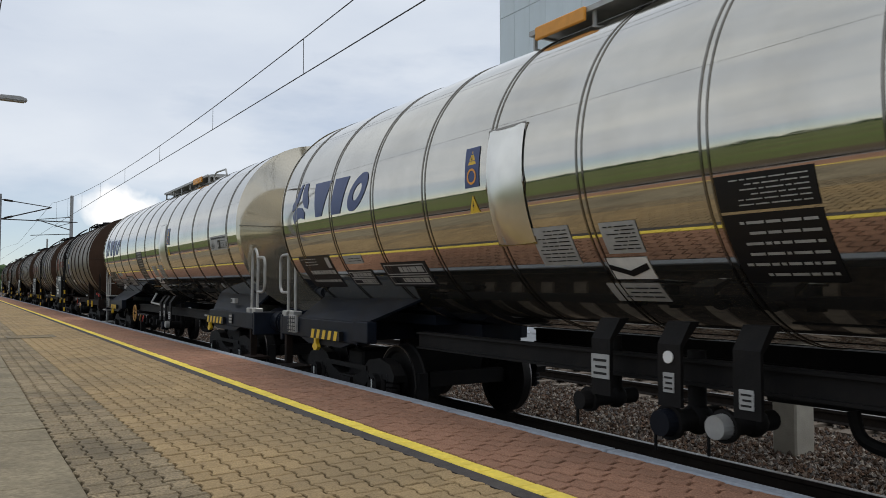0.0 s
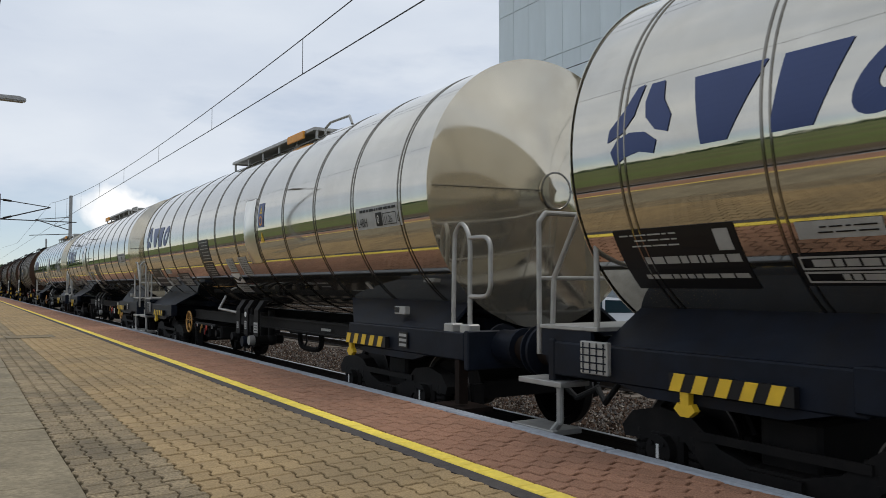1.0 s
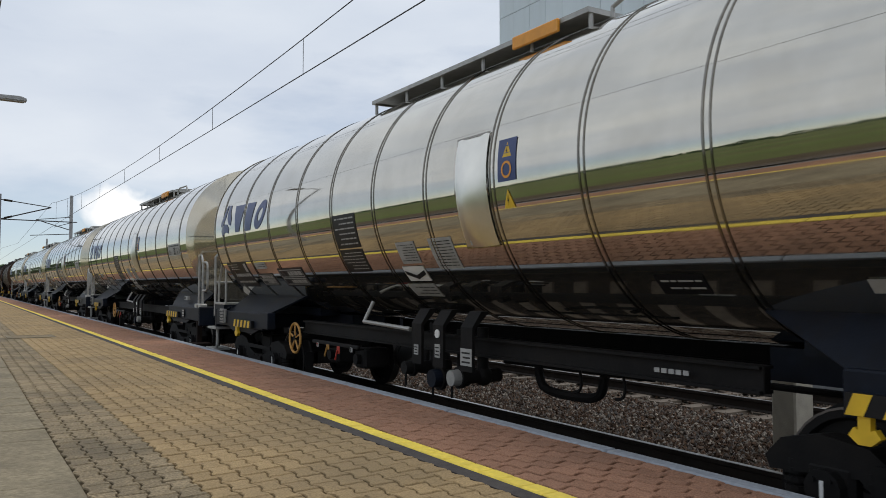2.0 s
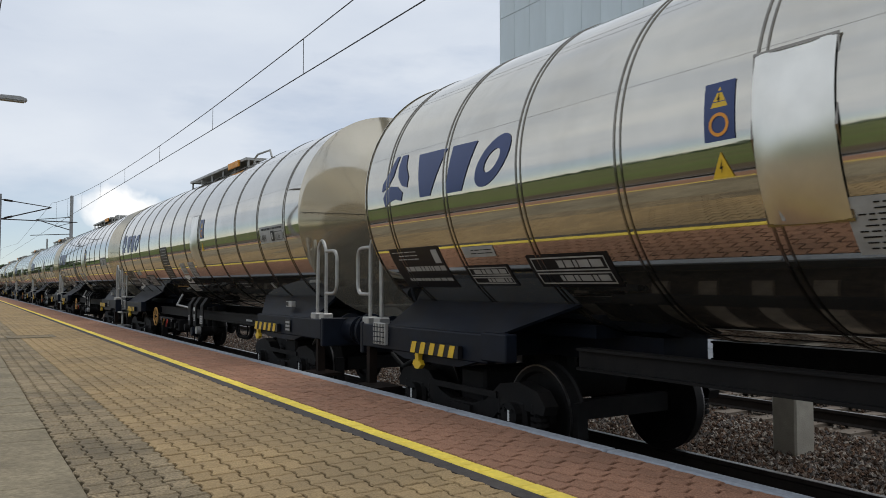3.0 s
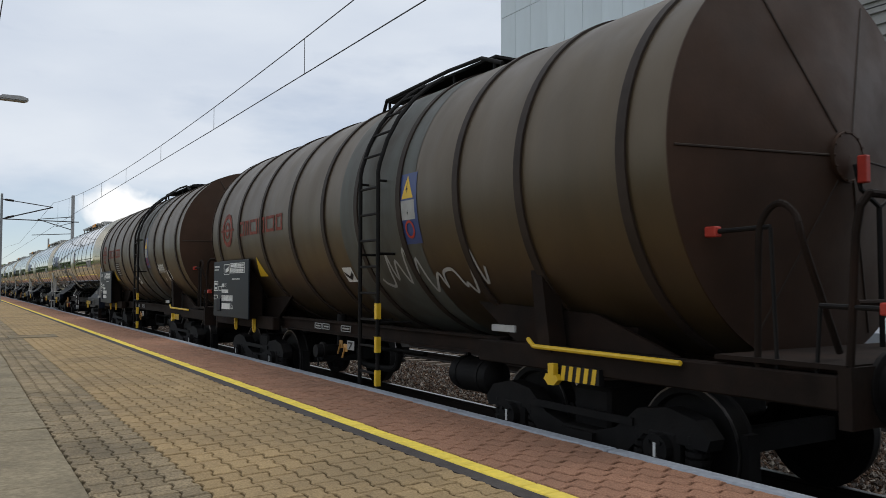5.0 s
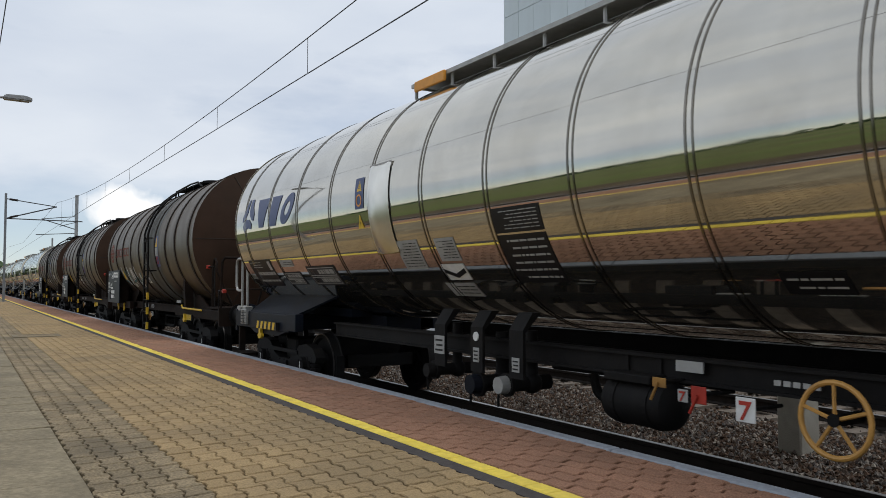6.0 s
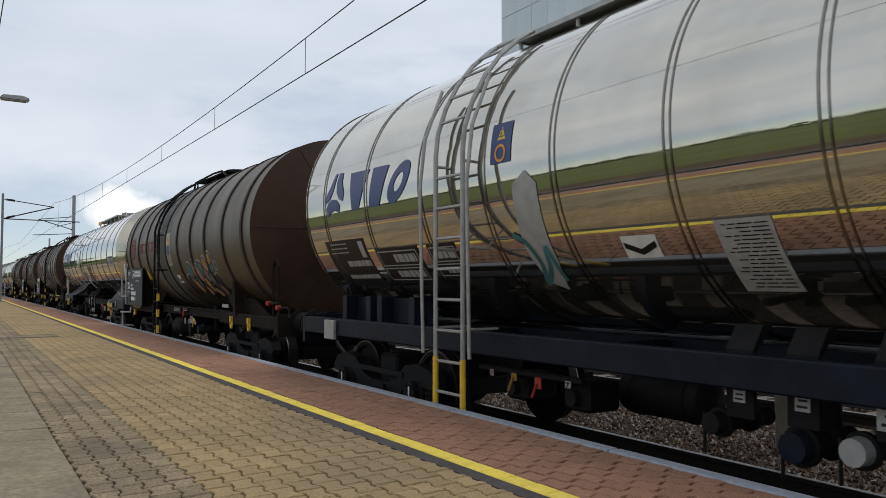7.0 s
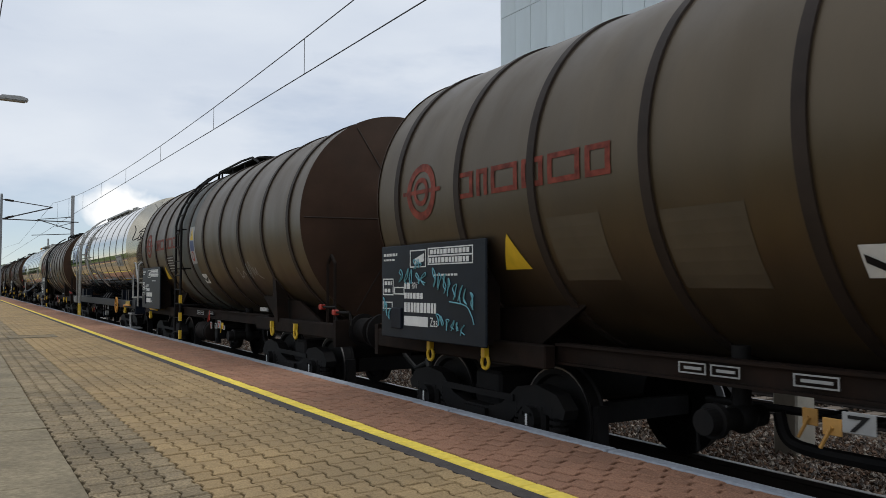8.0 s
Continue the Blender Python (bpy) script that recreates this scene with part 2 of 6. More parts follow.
def rod(bm, p, q, r, seg=8, r2=None, caps=True):
    p, q = Vector(p), Vector(q)
    d = (q - p)
    m = Matrix.Translation((p + q) / 2) @ d.to_track_quat("Z", "Y").to_matrix().to_4x4()
    bmesh.ops.create_cone(bm, cap_ends=caps, segments=seg, radius1=r, radius2=r if r2 is None else r2, depth=d.length, matrix=m)
    return bm


def pipe(bm, pts, r, seg=8):
    for p, q in zip(pts, pts[1:]):
        rod(bm, p, q, r, seg)
    for p in pts[1:-1]:
        bmesh.ops.create_icosphere(bm, subdivisions=1, radius=r * 1.02, matrix=Matrix.Translation(p))
    return bm


def tube(bm, pts, r, seg=8):
    """One continuous bent tube through the points, with closed ends."""
    P = [Vector(p) for p in pts]
    rings, up = [], None
    for i, p in enumerate(P):
        d = (P[min(i + 1, len(P) - 1)] - P[max(i - 1, 0)]).normalized()
        up = (up - d * up.dot(d)) if up else d.orthogonal()
        up.normalize()
        side = d.cross(up)
        rings.append([bm.verts.new(p + r * (math.cos(2 * math.pi * k / seg) * up + math.sin(2 * math.pi * k / seg) * side)) for k in range(seg)])
    for A, C in zip(rings, rings[1:]):
        for k in range(seg):
            j = (k + 1) % seg
            bm.faces.new((A[k], A[j], C[j], C[k]))
    bm.faces.new(rings[0][::-1])
    bm.faces.new(rings[-1])
    return bm


def poly(bm, pts, axis, a0, a1):
    """A flat outline drawn in two axes, thickened along the third (0 = x, 1 = y, 2 = z)."""
    def at(p, c):
        v = list(p)
        v.insert(axis, c)
        return bm.verts.new(v)
    lo, hi = [at(p, a0) for p in pts], [at(p, a1) for p in pts]
    bm.faces.new(lo)
    bm.faces.new(hi[::-1])
    k = len(pts)
    for i in range(k):
        bm.faces.new((lo[i], hi[i], hi[(i + 1) % k], lo[(i + 1) % k]))
    bmesh.ops.recalc_face_normals(bm, faces=bm.faces[:])
    return bm


def lathe(bm, profile, seg=64, cx=0.0, cz=0.0, a0=0.0, a1=360.0):
    """Turns (y, radius) pairs round the y axis."""
    closed = a1 - a0 > 359
    k = seg if closed else seg + 1
    rings = []
    for y, r in profile:
        rings.append([bm.verts.new((cx + r * math.cos(radians(a0 + (a1 - a0) * i / seg)), y, cz + r * math.sin(radians(a0 + (a1 - a0) * i / seg)))) for i in range(k)])
    for A, B in zip(rings, rings[1:]):
        for i in range(k if closed else k - 1):
            j = (i + 1) % k
            bm.faces.new((A[i], A[j], B[j], B[i]))
    return bm


def mesh_of(name, bm, material, smooth=False):
    bmesh.ops.recalc_face_normals(bm, faces=bm.faces[:])
    me = bpy.data.meshes.new(name)
    bm.to_mesh(me)
    bm.free()
    me.materials.append(material)
    if smooth:
        me.shade_smooth()
        me.set_sharp_from_angle(angle=radians(35))
    return me


def part(name, bm, material, parent, label="", smooth=False):
    ob = new(name, mesh_of(name, bm, material, smooth))
    ob.parent = parent
    return tagged(ob, label)


def thing(name, bm, material, label, category, group="", kind="", smooth=False):
    return tagged(new(name, mesh_of(name, bm, material, smooth)), label, category, group, kind)


B = bmesh.new

# ---- ground, platform, track ----
TRACK, EDGE, PLAT = 5.5, 3.85, 0.55
TRACK2, TRACK3 = 10.75, -4.6


def build_ground():
    bm = B()
    box(bm, -1800, 1800, -1800, 1800, -0.9, -0.42)
    thing("ground", bm, GRASS, "flat green meadow reaching the horizon", "ground", kind="structure")
    bm = B()
    box(bm, -10.2, -7.2, -400, 900, -0.416, -0.33)
    thing("field_track", bm, SOIL, "brown strip of bare soil beside the ballast", "field", kind="structure")
    bm = B()
    box(bm, 13.4, 75.0, -160, 6.0, -0.416, -0.37)
    thing("gravel_yard", bm, SOIL, "brown gravel yard beside the tracks", "yard", kind="structure")
    bm = B()
    box(bm, -7.2, -2.5, -60, 400, -0.416, -0.215)
    thing("far_ballast_bed", bm, BALLAST, "brown ballast under the track behind the platform", "ballast", kind="structure")
    bm = B()
    box(bm, 3.2, 13.2, -60, 400, -0.416, -0.215)
    bed = thing("ballast_bed", bm, BALLAST, "brown crushed stone ballast under the tracks", "ballast", kind="structure")
    bm = B()
    box(bm, 13.3, 60, 2.0, 120, -0.416, -0.12)
    thing("yard", bm, PLINTH, "grey asphalt yard behind the tracks", "yard", kind="structure")
    # dark sheet from platform edge past the far rail: the train's shade as colour
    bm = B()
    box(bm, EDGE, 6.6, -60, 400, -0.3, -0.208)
    part("shaded_ballast", bm, SHADE_BALLAST, bed, "ballast coloured dark for the shade under the train")
    # loose stones, one joined mesh
    rng = np.random.default_rng(5)
    n = 62000
    x = np.where(rng.random(n) < 0.72, rng.uniform(6.55, 9.4, n), rng.uniform(6.55, 13.1, n))
    y = 0.6 + 40.0 * rng.random(n) ** 1.9
    c = np.stack([x, y, np.full(n, -0.205) + rng.uniform(-0.02, 0.025, n)], 1)
    base = np.array([(1, 0, 0), (-1, 0, 0), (0, 1, 0), (0, -1, 0), (0, 0, 1), (0, 0, -1)], float)
    v = base[None] * rng.uniform(0.016, 0.036, (n, 6, 1)) + rng.uniform(-0.01, 0.01, (n, 6, 3))
    ang = rng.uniform(0, 6.28, n)
    co, si = np.cos(ang)[:, None], np.sin(ang)[:, None]
    vx, vy = v[..., 0] * co - v[..., 1] * si, v[..., 0] * si + v[..., 1] * co
    v = np.stack([vx, vy, v[..., 2]], 2) + c[:, None]
    f0 = np.array([(0, 2, 4), (2, 1, 4), (1, 3, 4), (3, 0, 4), (2, 0, 5), (1, 2, 5), (3, 1, 5), (0, 3, 5)])
    f = (f0[None] + 6 * np.arange(n)[:, None, None]).reshape(-1, 3)
    me = bpy.data.meshes.new("stone")
    me.from_pydata(v.reshape(-1, 3).tolist(), [], f.tolist())
    me.materials.append(STONES)
    ob = new("loose_stones", me)
    ob.parent = bed
    tagged(ob, kind="stuff")


def island_stone():
    m = BALLAST.copy()
    m.name = "loose_ballast"
    n, l = m.node_tree.nodes, m.node_tree.links
    b = n["Principled BSDF"]
    g = n.new("ShaderNodeNewGeometry")
    rp = n.new("ShaderNodeValToRGB")
    e = rp.color_ramp.elements
    e[0].color, e[1].color = (0.030, 0.021, 0.016, 1), (0.30, 0.26, 0.215, 1)
    e.new(0.45).color = (0.115, 0.070, 0.045, 1)
    e.new(0.7).color = (0.085, 0.078, 0.074, 1)
    l.new(g.outputs["Random Per Island"], rp.inputs[0])
    l.new(rp.outputs[0], b.inputs["Base Color"])
    return m


STONES = island_stone()


def paver_shape(w, length, style):
    """Outline of one block: a double-T block, a block with wavy ends, or a plain oblong."""
    if style == "double_t":
        a = 0.011
        h, u = w / 2 - 0.0060, length / 2 - 0.0085
        side = [(h + a, -u), (h + a, -0.7 * u), (h - a, -0.3 * u), (h - a, 0.3 * u), (h + a, 0.7 * u), (h + a, u)]
        return side + [(0.4 * h, u + 0.007), (-0.4 * h, u - 0.007)] + [(-x, y) for x, y in side[::-1]] + [(-0.4 * h, -u - 0.007), (0.4 * h, -u + 0.007)]
    if style == "wave":
        a, e = 0.007, 0.014
        h, u = w / 2 - 0.0035, length / 2 - 0.0095
        zz = list(zip([-u, -0.5 * u, 0.0, 0.5 * u, u], (0, a, 0, -a, 0)))
        wave = ((0.55, e), (0.0, 0.0), (-0.55, -e))
        return [(h + d, y) for y, d in zz] + [(h * k, u + d) for k, d in wave] + [(d - h, y) for y, d in zz[::-1]] + [(h * k, -u + d) for k, d in wave[::-1]]
    h, u = w / 2 - 0.004, length / 2 - 0.004
    return [(h, -u), (h, u), (-h, u), (-h, -u)]


def paver_mesh(name, mat, w, length, style, thick=0.035):
    outline = paver_shape(w, length, style)
    k = len(outline)
    e = 0.006
    low = [(x, y, -thick) for x, y in outline]
    mid = [(x, y, -e) for x, y in outline]
    top = [(x * (1 - e / (w / 2)), y * (1 - e / (length / 2)), 0.0) for x, y in outline]
    faces = [tuple(range(2 * k, 3 * k))]
    for i in range(k):
        j = (i + 1) % k
        faces += [(i, j, k + j, k + i), (k + i, k + j, 2 * k + j, 2 * k + i)]
    me = bpy.data.meshes.new(name)
    me.from_pydata(low + mid + top, [], faces)
    me.materials.append(mat)
    return me, np.array(low + mid + top), faces


def island_tint(mat, spread):
    """A copy of a paving material in which each block of a joined mesh has its own shade."""
    m = mat.copy()
    n, l = m.node_tree.nodes, m.node_tree.links
    for nd in n:
        if nd.bl_idname == "ShaderNodeObjectInfo":
            g = n.new("ShaderNodeNewGeometry")
            for lk in list(nd.outputs["Random"].links):
                l.new(g.outputs["Random Per Island"], lk.to_socket)
    return m


def pave(owner, name, mat, x0, rows, w, length, y0, y_near, y1, style, seed=1):
    rng = random.Random(seed)
    me, base, faces = paver_mesh(name, mat, w, length, style)
    V3, F, nv = [], [], 0
    for r in range(rows):
        off = 0.5 * length if (style != "oblong" and r % 2) else 0.0
        x = x0 + (r + 0.5) * w
        for i in range(int((y1 - y0) / length)):
            y = y0 + off + i * length
            dz, tx, ty = rng.uniform(-0.0035, 0.002), rng.uniform(-0.012, 0.012), rng.uniform(-0.008, 0.008)
            if y < y_near:
                ob = new(name, me)
                ob.matrix_basis = Matrix.Translation((x, y, PLAT + dz)) @ Euler((ty, tx, 0)).to_matrix().to_4x4()
                ob.parent = owner
            else:
                p = base.copy()
                p[:, 2] += dz + p[:, 0] * tx * -1 + p[:, 1] * ty
                V3.append(p + (x, y, PLAT))
                F += [tuple(q + nv for q in f) for f in faces]
                nv += len(base)
    m2 = bpy.data.meshes.new(name + "_field")
    m2.from_pydata(np.concatenate(V3).tolist(), [], F)
    m2.materials.append(island_tint(mat, 0.1))
    ob = new(name + "_field", m2)
    ob.parent = owner
    tagged(ob, kind="stuff")


FAR = 58.0


def build_platform():
    bm = B()
    box(bm, -2.45, EDGE - 0.14, -40, 300, -0.4, PLAT - 0.026)
    base = thing("platform", bm, JOINT, "sandy bed of the paved station platform", "platform", kind="structure")
    for x0, x1, y0, y1 in ((-1.285, -0.83, -40, 300), (-0.83, 2.54, -40, 2.2), (-0.83, 2.54, FAR, 300)):
        bm = B()
        box(bm, x0, x1, y0, y1, PLAT - 0.03, PLAT - 0.004)
        part("paved_surface", bm, PAVER_TAN if y1 < 60 else PAVER_WORN, base)
    for y0, y1 in ((-40, 2.2), (FAR, 300)):
        bm = B()
        box(bm, 2.81, EDGE - 0.14, y0, y1, PLAT - 0.03, PLAT - 0.004)
        part("paved_red_surface", bm, PAVER_RED, base)
        bm = B()
        box(bm, 2.67, 2.80, y0, y1, PLAT - 0.03, PLAT - 0.002)
        part("painted_line", bm, PAVER_YEL, base)
    bm = B()
    box(bm, -2.455, -1.42, -40, 300, PLAT - 0.03, PLAT - 0.004)
    part("paved_red_surface", bm, PAVER_RED, base)
    bm = B()
    box(bm, -1.415, -1.29, -40, 300, PLAT - 0.03, PLAT - 0.002)
    part("painted_line", bm, PAVER_YEL, base)
    bm = B()
    box(bm, -2.58, -2.46, -40, 300, -0.4, PLAT + 0.004)
    thing("far_platform_edge", bm, KERB, "pale concrete edge on the other side of the platform", "kerb", kind="structure")
    bm = B()
    box(bm, 2.555, 2.668, -40, 300, PLAT - 0.03, PLAT - 0.004)
    thing("dark_strip", bm, DARKSTRIP, "dark grey strip beside the yellow line", "paving", kind="structure")
    bm = B()
    for i in range(170):
        y = -40 + 2.0 * i
        box(bm, EDGE - 0.12, EDGE, y + 0.006, y + 1.994, PLAT - 0.09, PLAT + 0.004, 0.012 if 0 < y < 40 else 0.0)
    thing("platform_edge", bm, KERB, "pale grey concrete platform edge", "kerb", kind="structure")
    bm = B()
    box(bm, EDGE - 0.14, EDGE - 0.03, -40, 300, -0.4, PLAT - 0.092)
    thing("platform_wall", bm, WALLDARK, "sooty platform wall facing the track", "wall", kind="structure")
    # sunk inspection cover
    bm = B()
    for q in ((0.93, 1.85, 19.55, 19.66), (0.93, 1.85, 18.75, 18.86), (0.93, 1.03, 18.86, 19.55), (1.75, 1.85, 18.86, 19.55)):
        box(bm, *q, PLAT - 0.02, PLAT + 0.012)
    cover = thing("inspection_cover", bm, SLAB, "pale concrete frame of an inspection cover", "cover")
    bm = B()
    box(bm, 1.03, 1.75, 18.86, 19.55, PLAT - 0.02, PLAT + 0.006)
    part("lid", bm, PAVER_WORN, cover, "tan filled lid")


def build_paving():
    tan = tagged(new("tan_paving"), "tan interlocking concrete pavers with dark joints", "paving", kind="structure")
    w = 1.93 / 14
    pave(tan, "worn_paver", PAVER_WORN, 0.622, 4, w, 0.2, 2.3, 9.5, FAR, "double_t", seed=2)
    pave(tan, "paver", PAVER_TAN, 0.622 + 4 * w, 10, w, 0.2, 2.3, 8.2, FAR, "double_t", seed=12)
    red = tagged(new("red_paving"), "reddish interlocking pavers along the platform edge", "paving", kind="structure")
    pave(red, "red_paver", PAVER_RED, 2.812, 7, 0.1297, 0.2, 2.3, 10.5, FAR, "wave", seed=3)
    yel = tagged(new("yellow_line"), "yellow safety line of painted blocks", "paving", kind="structure")
    pave(yel, "yellow_block", PAVER_YEL, 2.67, 1, 0.13, 0.2, 2.25, 32.0, FAR, "oblong", seed=4)
    sl = tagged(new("slab_path"), "weathered grey concrete slab path", "paving", kind="structure")
    pave(sl, "slab", SLAB, -0.825, 2, 0.7225, 0.49, 2.25, 40.0, FAR, "oblong", seed=6)


def build_rails():
    prof = [(-0.036, 0), (0.036, 0), (0.036, -0.035), (0.01, -0.05), (0.01, -0.14), (0.07, -0.16), (0.07, -0.172), (-0.07, -0.172), (-0.07, -0.16), (-0.01, -0.14), (-0.01, -0.05), (-0.036, -0.035)]
    for x in (TRACK - 0.7535, TRACK + 0.7535, TRACK2 - 0.7535, TRACK2 + 0.7535, TRACK3 - 0.7535, TRACK3 + 0.7535):
        bm = B()
        poly(bm, [(x + px, pz - 0.004) for px, pz in prof], 1, -60, 400)
        rail = thing("rail", bm, RAIL, "brown steel rail with a shiny head", "rail", "rails", "structure")
        bm = B()
        box(bm, x - 0.03, x + 0.03, -60, 400, -0.004, 0.0)
        part("rail_head", bm, RAILTOP, rail, "polished running surface")
    bm = B()
    poly(bm, [(-0.14, -0.38), (0.14, -0.38), (0.11, -0.176), (-0.11, -0.176)], 0, -1.3, 1.3)
    first = thing("sleeper", bm, SLEEPER, "grey concrete sleeper in the ballast", "sleeper", "sleepers")
    first.matrix_basis = pose(TRACK, 0.3, 0)
    for c in (TRACK, TRACK2, TRACK3):
        for i in range(80):
            if c == TRACK and i == 0:
                continue
            copy_thing(first, pose(c, 0.3 + 0.62 * i, 0))


# ---- surroundings ----
def tall_building():
    root = tagged(new("tall_building"), "tall building clad in pale blue metal panels", "building")
    x, y0, y1, top = 32.0, 14.6, 44.5, 26.0
    bm = B()
    box(bm, x + 0.05, x + 16, y0, y1, -0.3, top)
    part("core", bm, CLADBACK, root, "grey joints behind the panels")
    bm = B()
    box(bm, 0, 0.05, -0.838, 0.838, 0, 4.01)
    me = mesh_of("panel", bm, CLAD)
    ys = [y1 - 0.85 - 1.7 * k for k in range(13)]
    for z in (4.05, 8.1, 12.15, 16.2, 20.25):
        for y in ys:
            ob = new("panel", me)
            ob.matrix_basis = Matrix.Translation((x, y, z + 0.025))
            ob.parent = root
    bm = B()
    box(bm, 0, 0.05, y0 + 0.05, ys[-1] - 0.88, 0, 1.55)
    strip = mesh_of("spandrel", bm, CLAD)
    for k, z in enumerate((3.1, 5.8, 8.5, 11.2, 13.9)):
        ob = new("spandrel", strip)
        ob.matrix_basis = Matrix.Translation((x, 0, z))
        ob.parent = root
        win = tagged(new("window"), "white framed window with drawn yellow blinds")
        win.parent = root
        zz, ya, yb = z + 1.62, y0 + 0.75, ys[-1] - 0.88
        bm = B()
        for q in ((ya, yb, zz, zz + 0.1), (ya, yb, zz + 0.95, zz + 1.05), (ya, ya + 0.1, zz + 0.1, zz + 0.95), (yb - 0.1, yb, zz + 0.1, zz + 0.95),
                  (ya + (yb - ya) * 0.3, ya + (yb - ya) * 0.3 + 0.1, zz + 0.1, zz + 0.95), (ya + (yb - ya) * 0.68, ya + (yb - ya) * 0.68 + 0.1, zz + 0.1, zz + 0.95)):
            box(bm, x - 0.02, x + 0.06, *q)
        part("window_frame", bm, WHITE, win)
        bm = B()
        box(bm, x + 0.03, x + 0.045, ya + 0.05, yb - 0.05, zz + 0.05, zz + 1.0)
        part("pane", bm, PANE, win)
        bm = B()
        box(bm, x - 0.08, x + 0.05, ya - 0.05, yb + 0.05, zz - 0.05, zz - 0.002)
        part("window_sill", bm, WHITE, win)
    bm = B()
    rod(bm, (x - 0.1, y0 + 0.3, 0), (x - 0.1, y0 + 0.3, top), 0.07)
    part("downpipe", bm, PLINTH, root, "dark rain pipe")
    bm = B()
    rod(bm, (x - 0.12, 25.0, 11.6), (x - 0.12, 25.0, top), 0.06)
    part("conductor", bm, PLINTH, root)


def siding_block():
    root = tagged(new("clad_hall"), "upper storey with grey overlapping siding boards", "building")
    bm = B()
    box(bm, 22.05, 31.9, 9.0, 13.55, -0.2, 16)
    part("core", bm, PLINTH, root)
    bm = B()
    poly(bm, [(21.9, 0.0), (22.05, 0.0), (22.05, 0.35), (21.985, 0.35)], 1, 9.0, 13.6)
    me = mesh_of("board", bm, SLATS)
    for k in range(31):
        ob = new("board", me)
        ob.matrix_basis = Matrix.Translation((0, 0, 5.2 + 0.345 * k))
        ob.parent = root


def white_hall():
    root = tagged(new("white_hall"), "low white rendered hall with a dark roof edge", "building")
    bm = B()
    box(bm, 18.0, 21.9, 5.5, 12.05, 0.55, 4.85)
    part("wall", bm, WALLW, root)
    bm = B()
    box(bm, 17.96, 21.9, 5.45, 12.1, -0.2, 0.55)
    part("plinth", bm, PLINTH, root, "grey base course")
    bm = B()
    box(bm, 17.75, 22.0, 5.3, 12.3, 4.85, 5.02, 0.02)
    part("roof_edge", bm, PLINTH, root, "dark metal roof edge")
    bm = B()
    for y in (7.5, 10.0):
        box(bm, 17.985, 18.0, y, y + 0.03, 0.6, 4.84)
    part("wall_joints", bm, PAPER, root)
    # low white wall further along
    bm = B()
    box(bm, 18.2, 18.45, 12.4, 60, -0.2, 0.42)
    for k in range(16):
        box(bm, 18.16, 18.2, 12.5 + 3 * k, 12.56 + 3 * k, -0.2, 0.42)
    thing("low_wall", bm, WALLW, "low white wall at the edge of the yard", "wall", kind="structure")


def car():
    root = tagged(new("parked_car"), "white parked car with dark tinted windows", "car")
    bm = B()
    prof = [(-2.1, 0.35), (-2.15, 0.75), (-1.95, 0.98), (-1.0, 1.02), (-0.45, 1.42), (1.0, 1.45), (1.75, 1.05), (2.05, 0.95), (2.1, 0.4)]
    poly(bm, prof, 0, -0.85, 0.85)
    bmesh.ops.bevel(bm, geom=bm.edges[:], offset=0.06, segments=2, affect="EDGES")
    part("body", bm, CARWHITE, root, smooth=True)
    for sx in (-0.862, 0.85):
        bm = B()
        poly(bm, [(-0.85, 1.03), (-0.4, 1.36), (0.25, 1.38), (0.25, 1.03)], 0, sx, sx + 0.012)
        part("window", bm, GLASS, root)
        bm = B()
        poly(bm, [(0.33, 1.03), (0.33, 1.38), (0.95, 1.38), (1.5, 1.05)], 0, sx, sx + 0.012)
        part("window", bm, GLASS, root)
    bm = B()
    poly(bm, [(-0.7, 0.0), (0.7, 0.0), (0.6, 0.55), (-0.6, 0.55)], 2, 0, 0.02)
    bmesh.ops.transform(bm, matrix=pose(0, -1.0, 1.035, 36, 0, 0), verts=bm.verts[:])
    part("windscreen", bm, GLASS, root)
    for wy in (-1.35, 1.3):
        for wx in (-0.8, 0.8):
            bm = B()
            rod(bm, (wx - 0.1, wy, 0.32), (wx + 0.1, wy, 0.32), 0.32, 20)
            w = part("wheel", bm, RUBBER, root)
            bm = B()
            rod(bm, (wx - 0.11, wy, 0.32), (wx + 0.11, wy, 0.32), 0.19, 14)
            part("rim", bm, GALV, w)
    root.matrix_basis = pose(15.6, 16.6, -0.118, 0, 0, 62)


def concrete_mast(x, y, h, stripes):
    root = tagged(new("catenary_mast"), "tall concrete catenary mast beside the track" if stripes else "grey catenary mast far along the track", "mast", "catenary masts")
    bm = B()
    w = 0.17 if stripes else 0.12
    box(bm, -w, w, -0.15, 0.15, -0.25, h, 0.02)
    part("post", bm, CONCRETE if stripes else STEELGREY, root)
    if stripes:
        for k in range(9):
            bm = B()
            poly(bm, [(-0.16, 0.75 + 0.18 * k), (0.16, 0.87 + 0.18 * k), (0.16, 0.96 + 0.18 * k), (-0.16, 0.84 + 0.18 * k)], 1, -0.155, -0.151)
            part("hazard_stripe", bm, YELLOW if k % 2 == 0 else INK, root)
        bm = B()
        for k in range(14):
            box(bm, -0.21, -0.17, -0.02, 0.02, 1.0 + 0.42 * k, 1.03 + 0.42 * k)
        part("climbing_iron", bm, RAIL, root)
    root.matrix_basis = pose(x, y, 0)
    return root


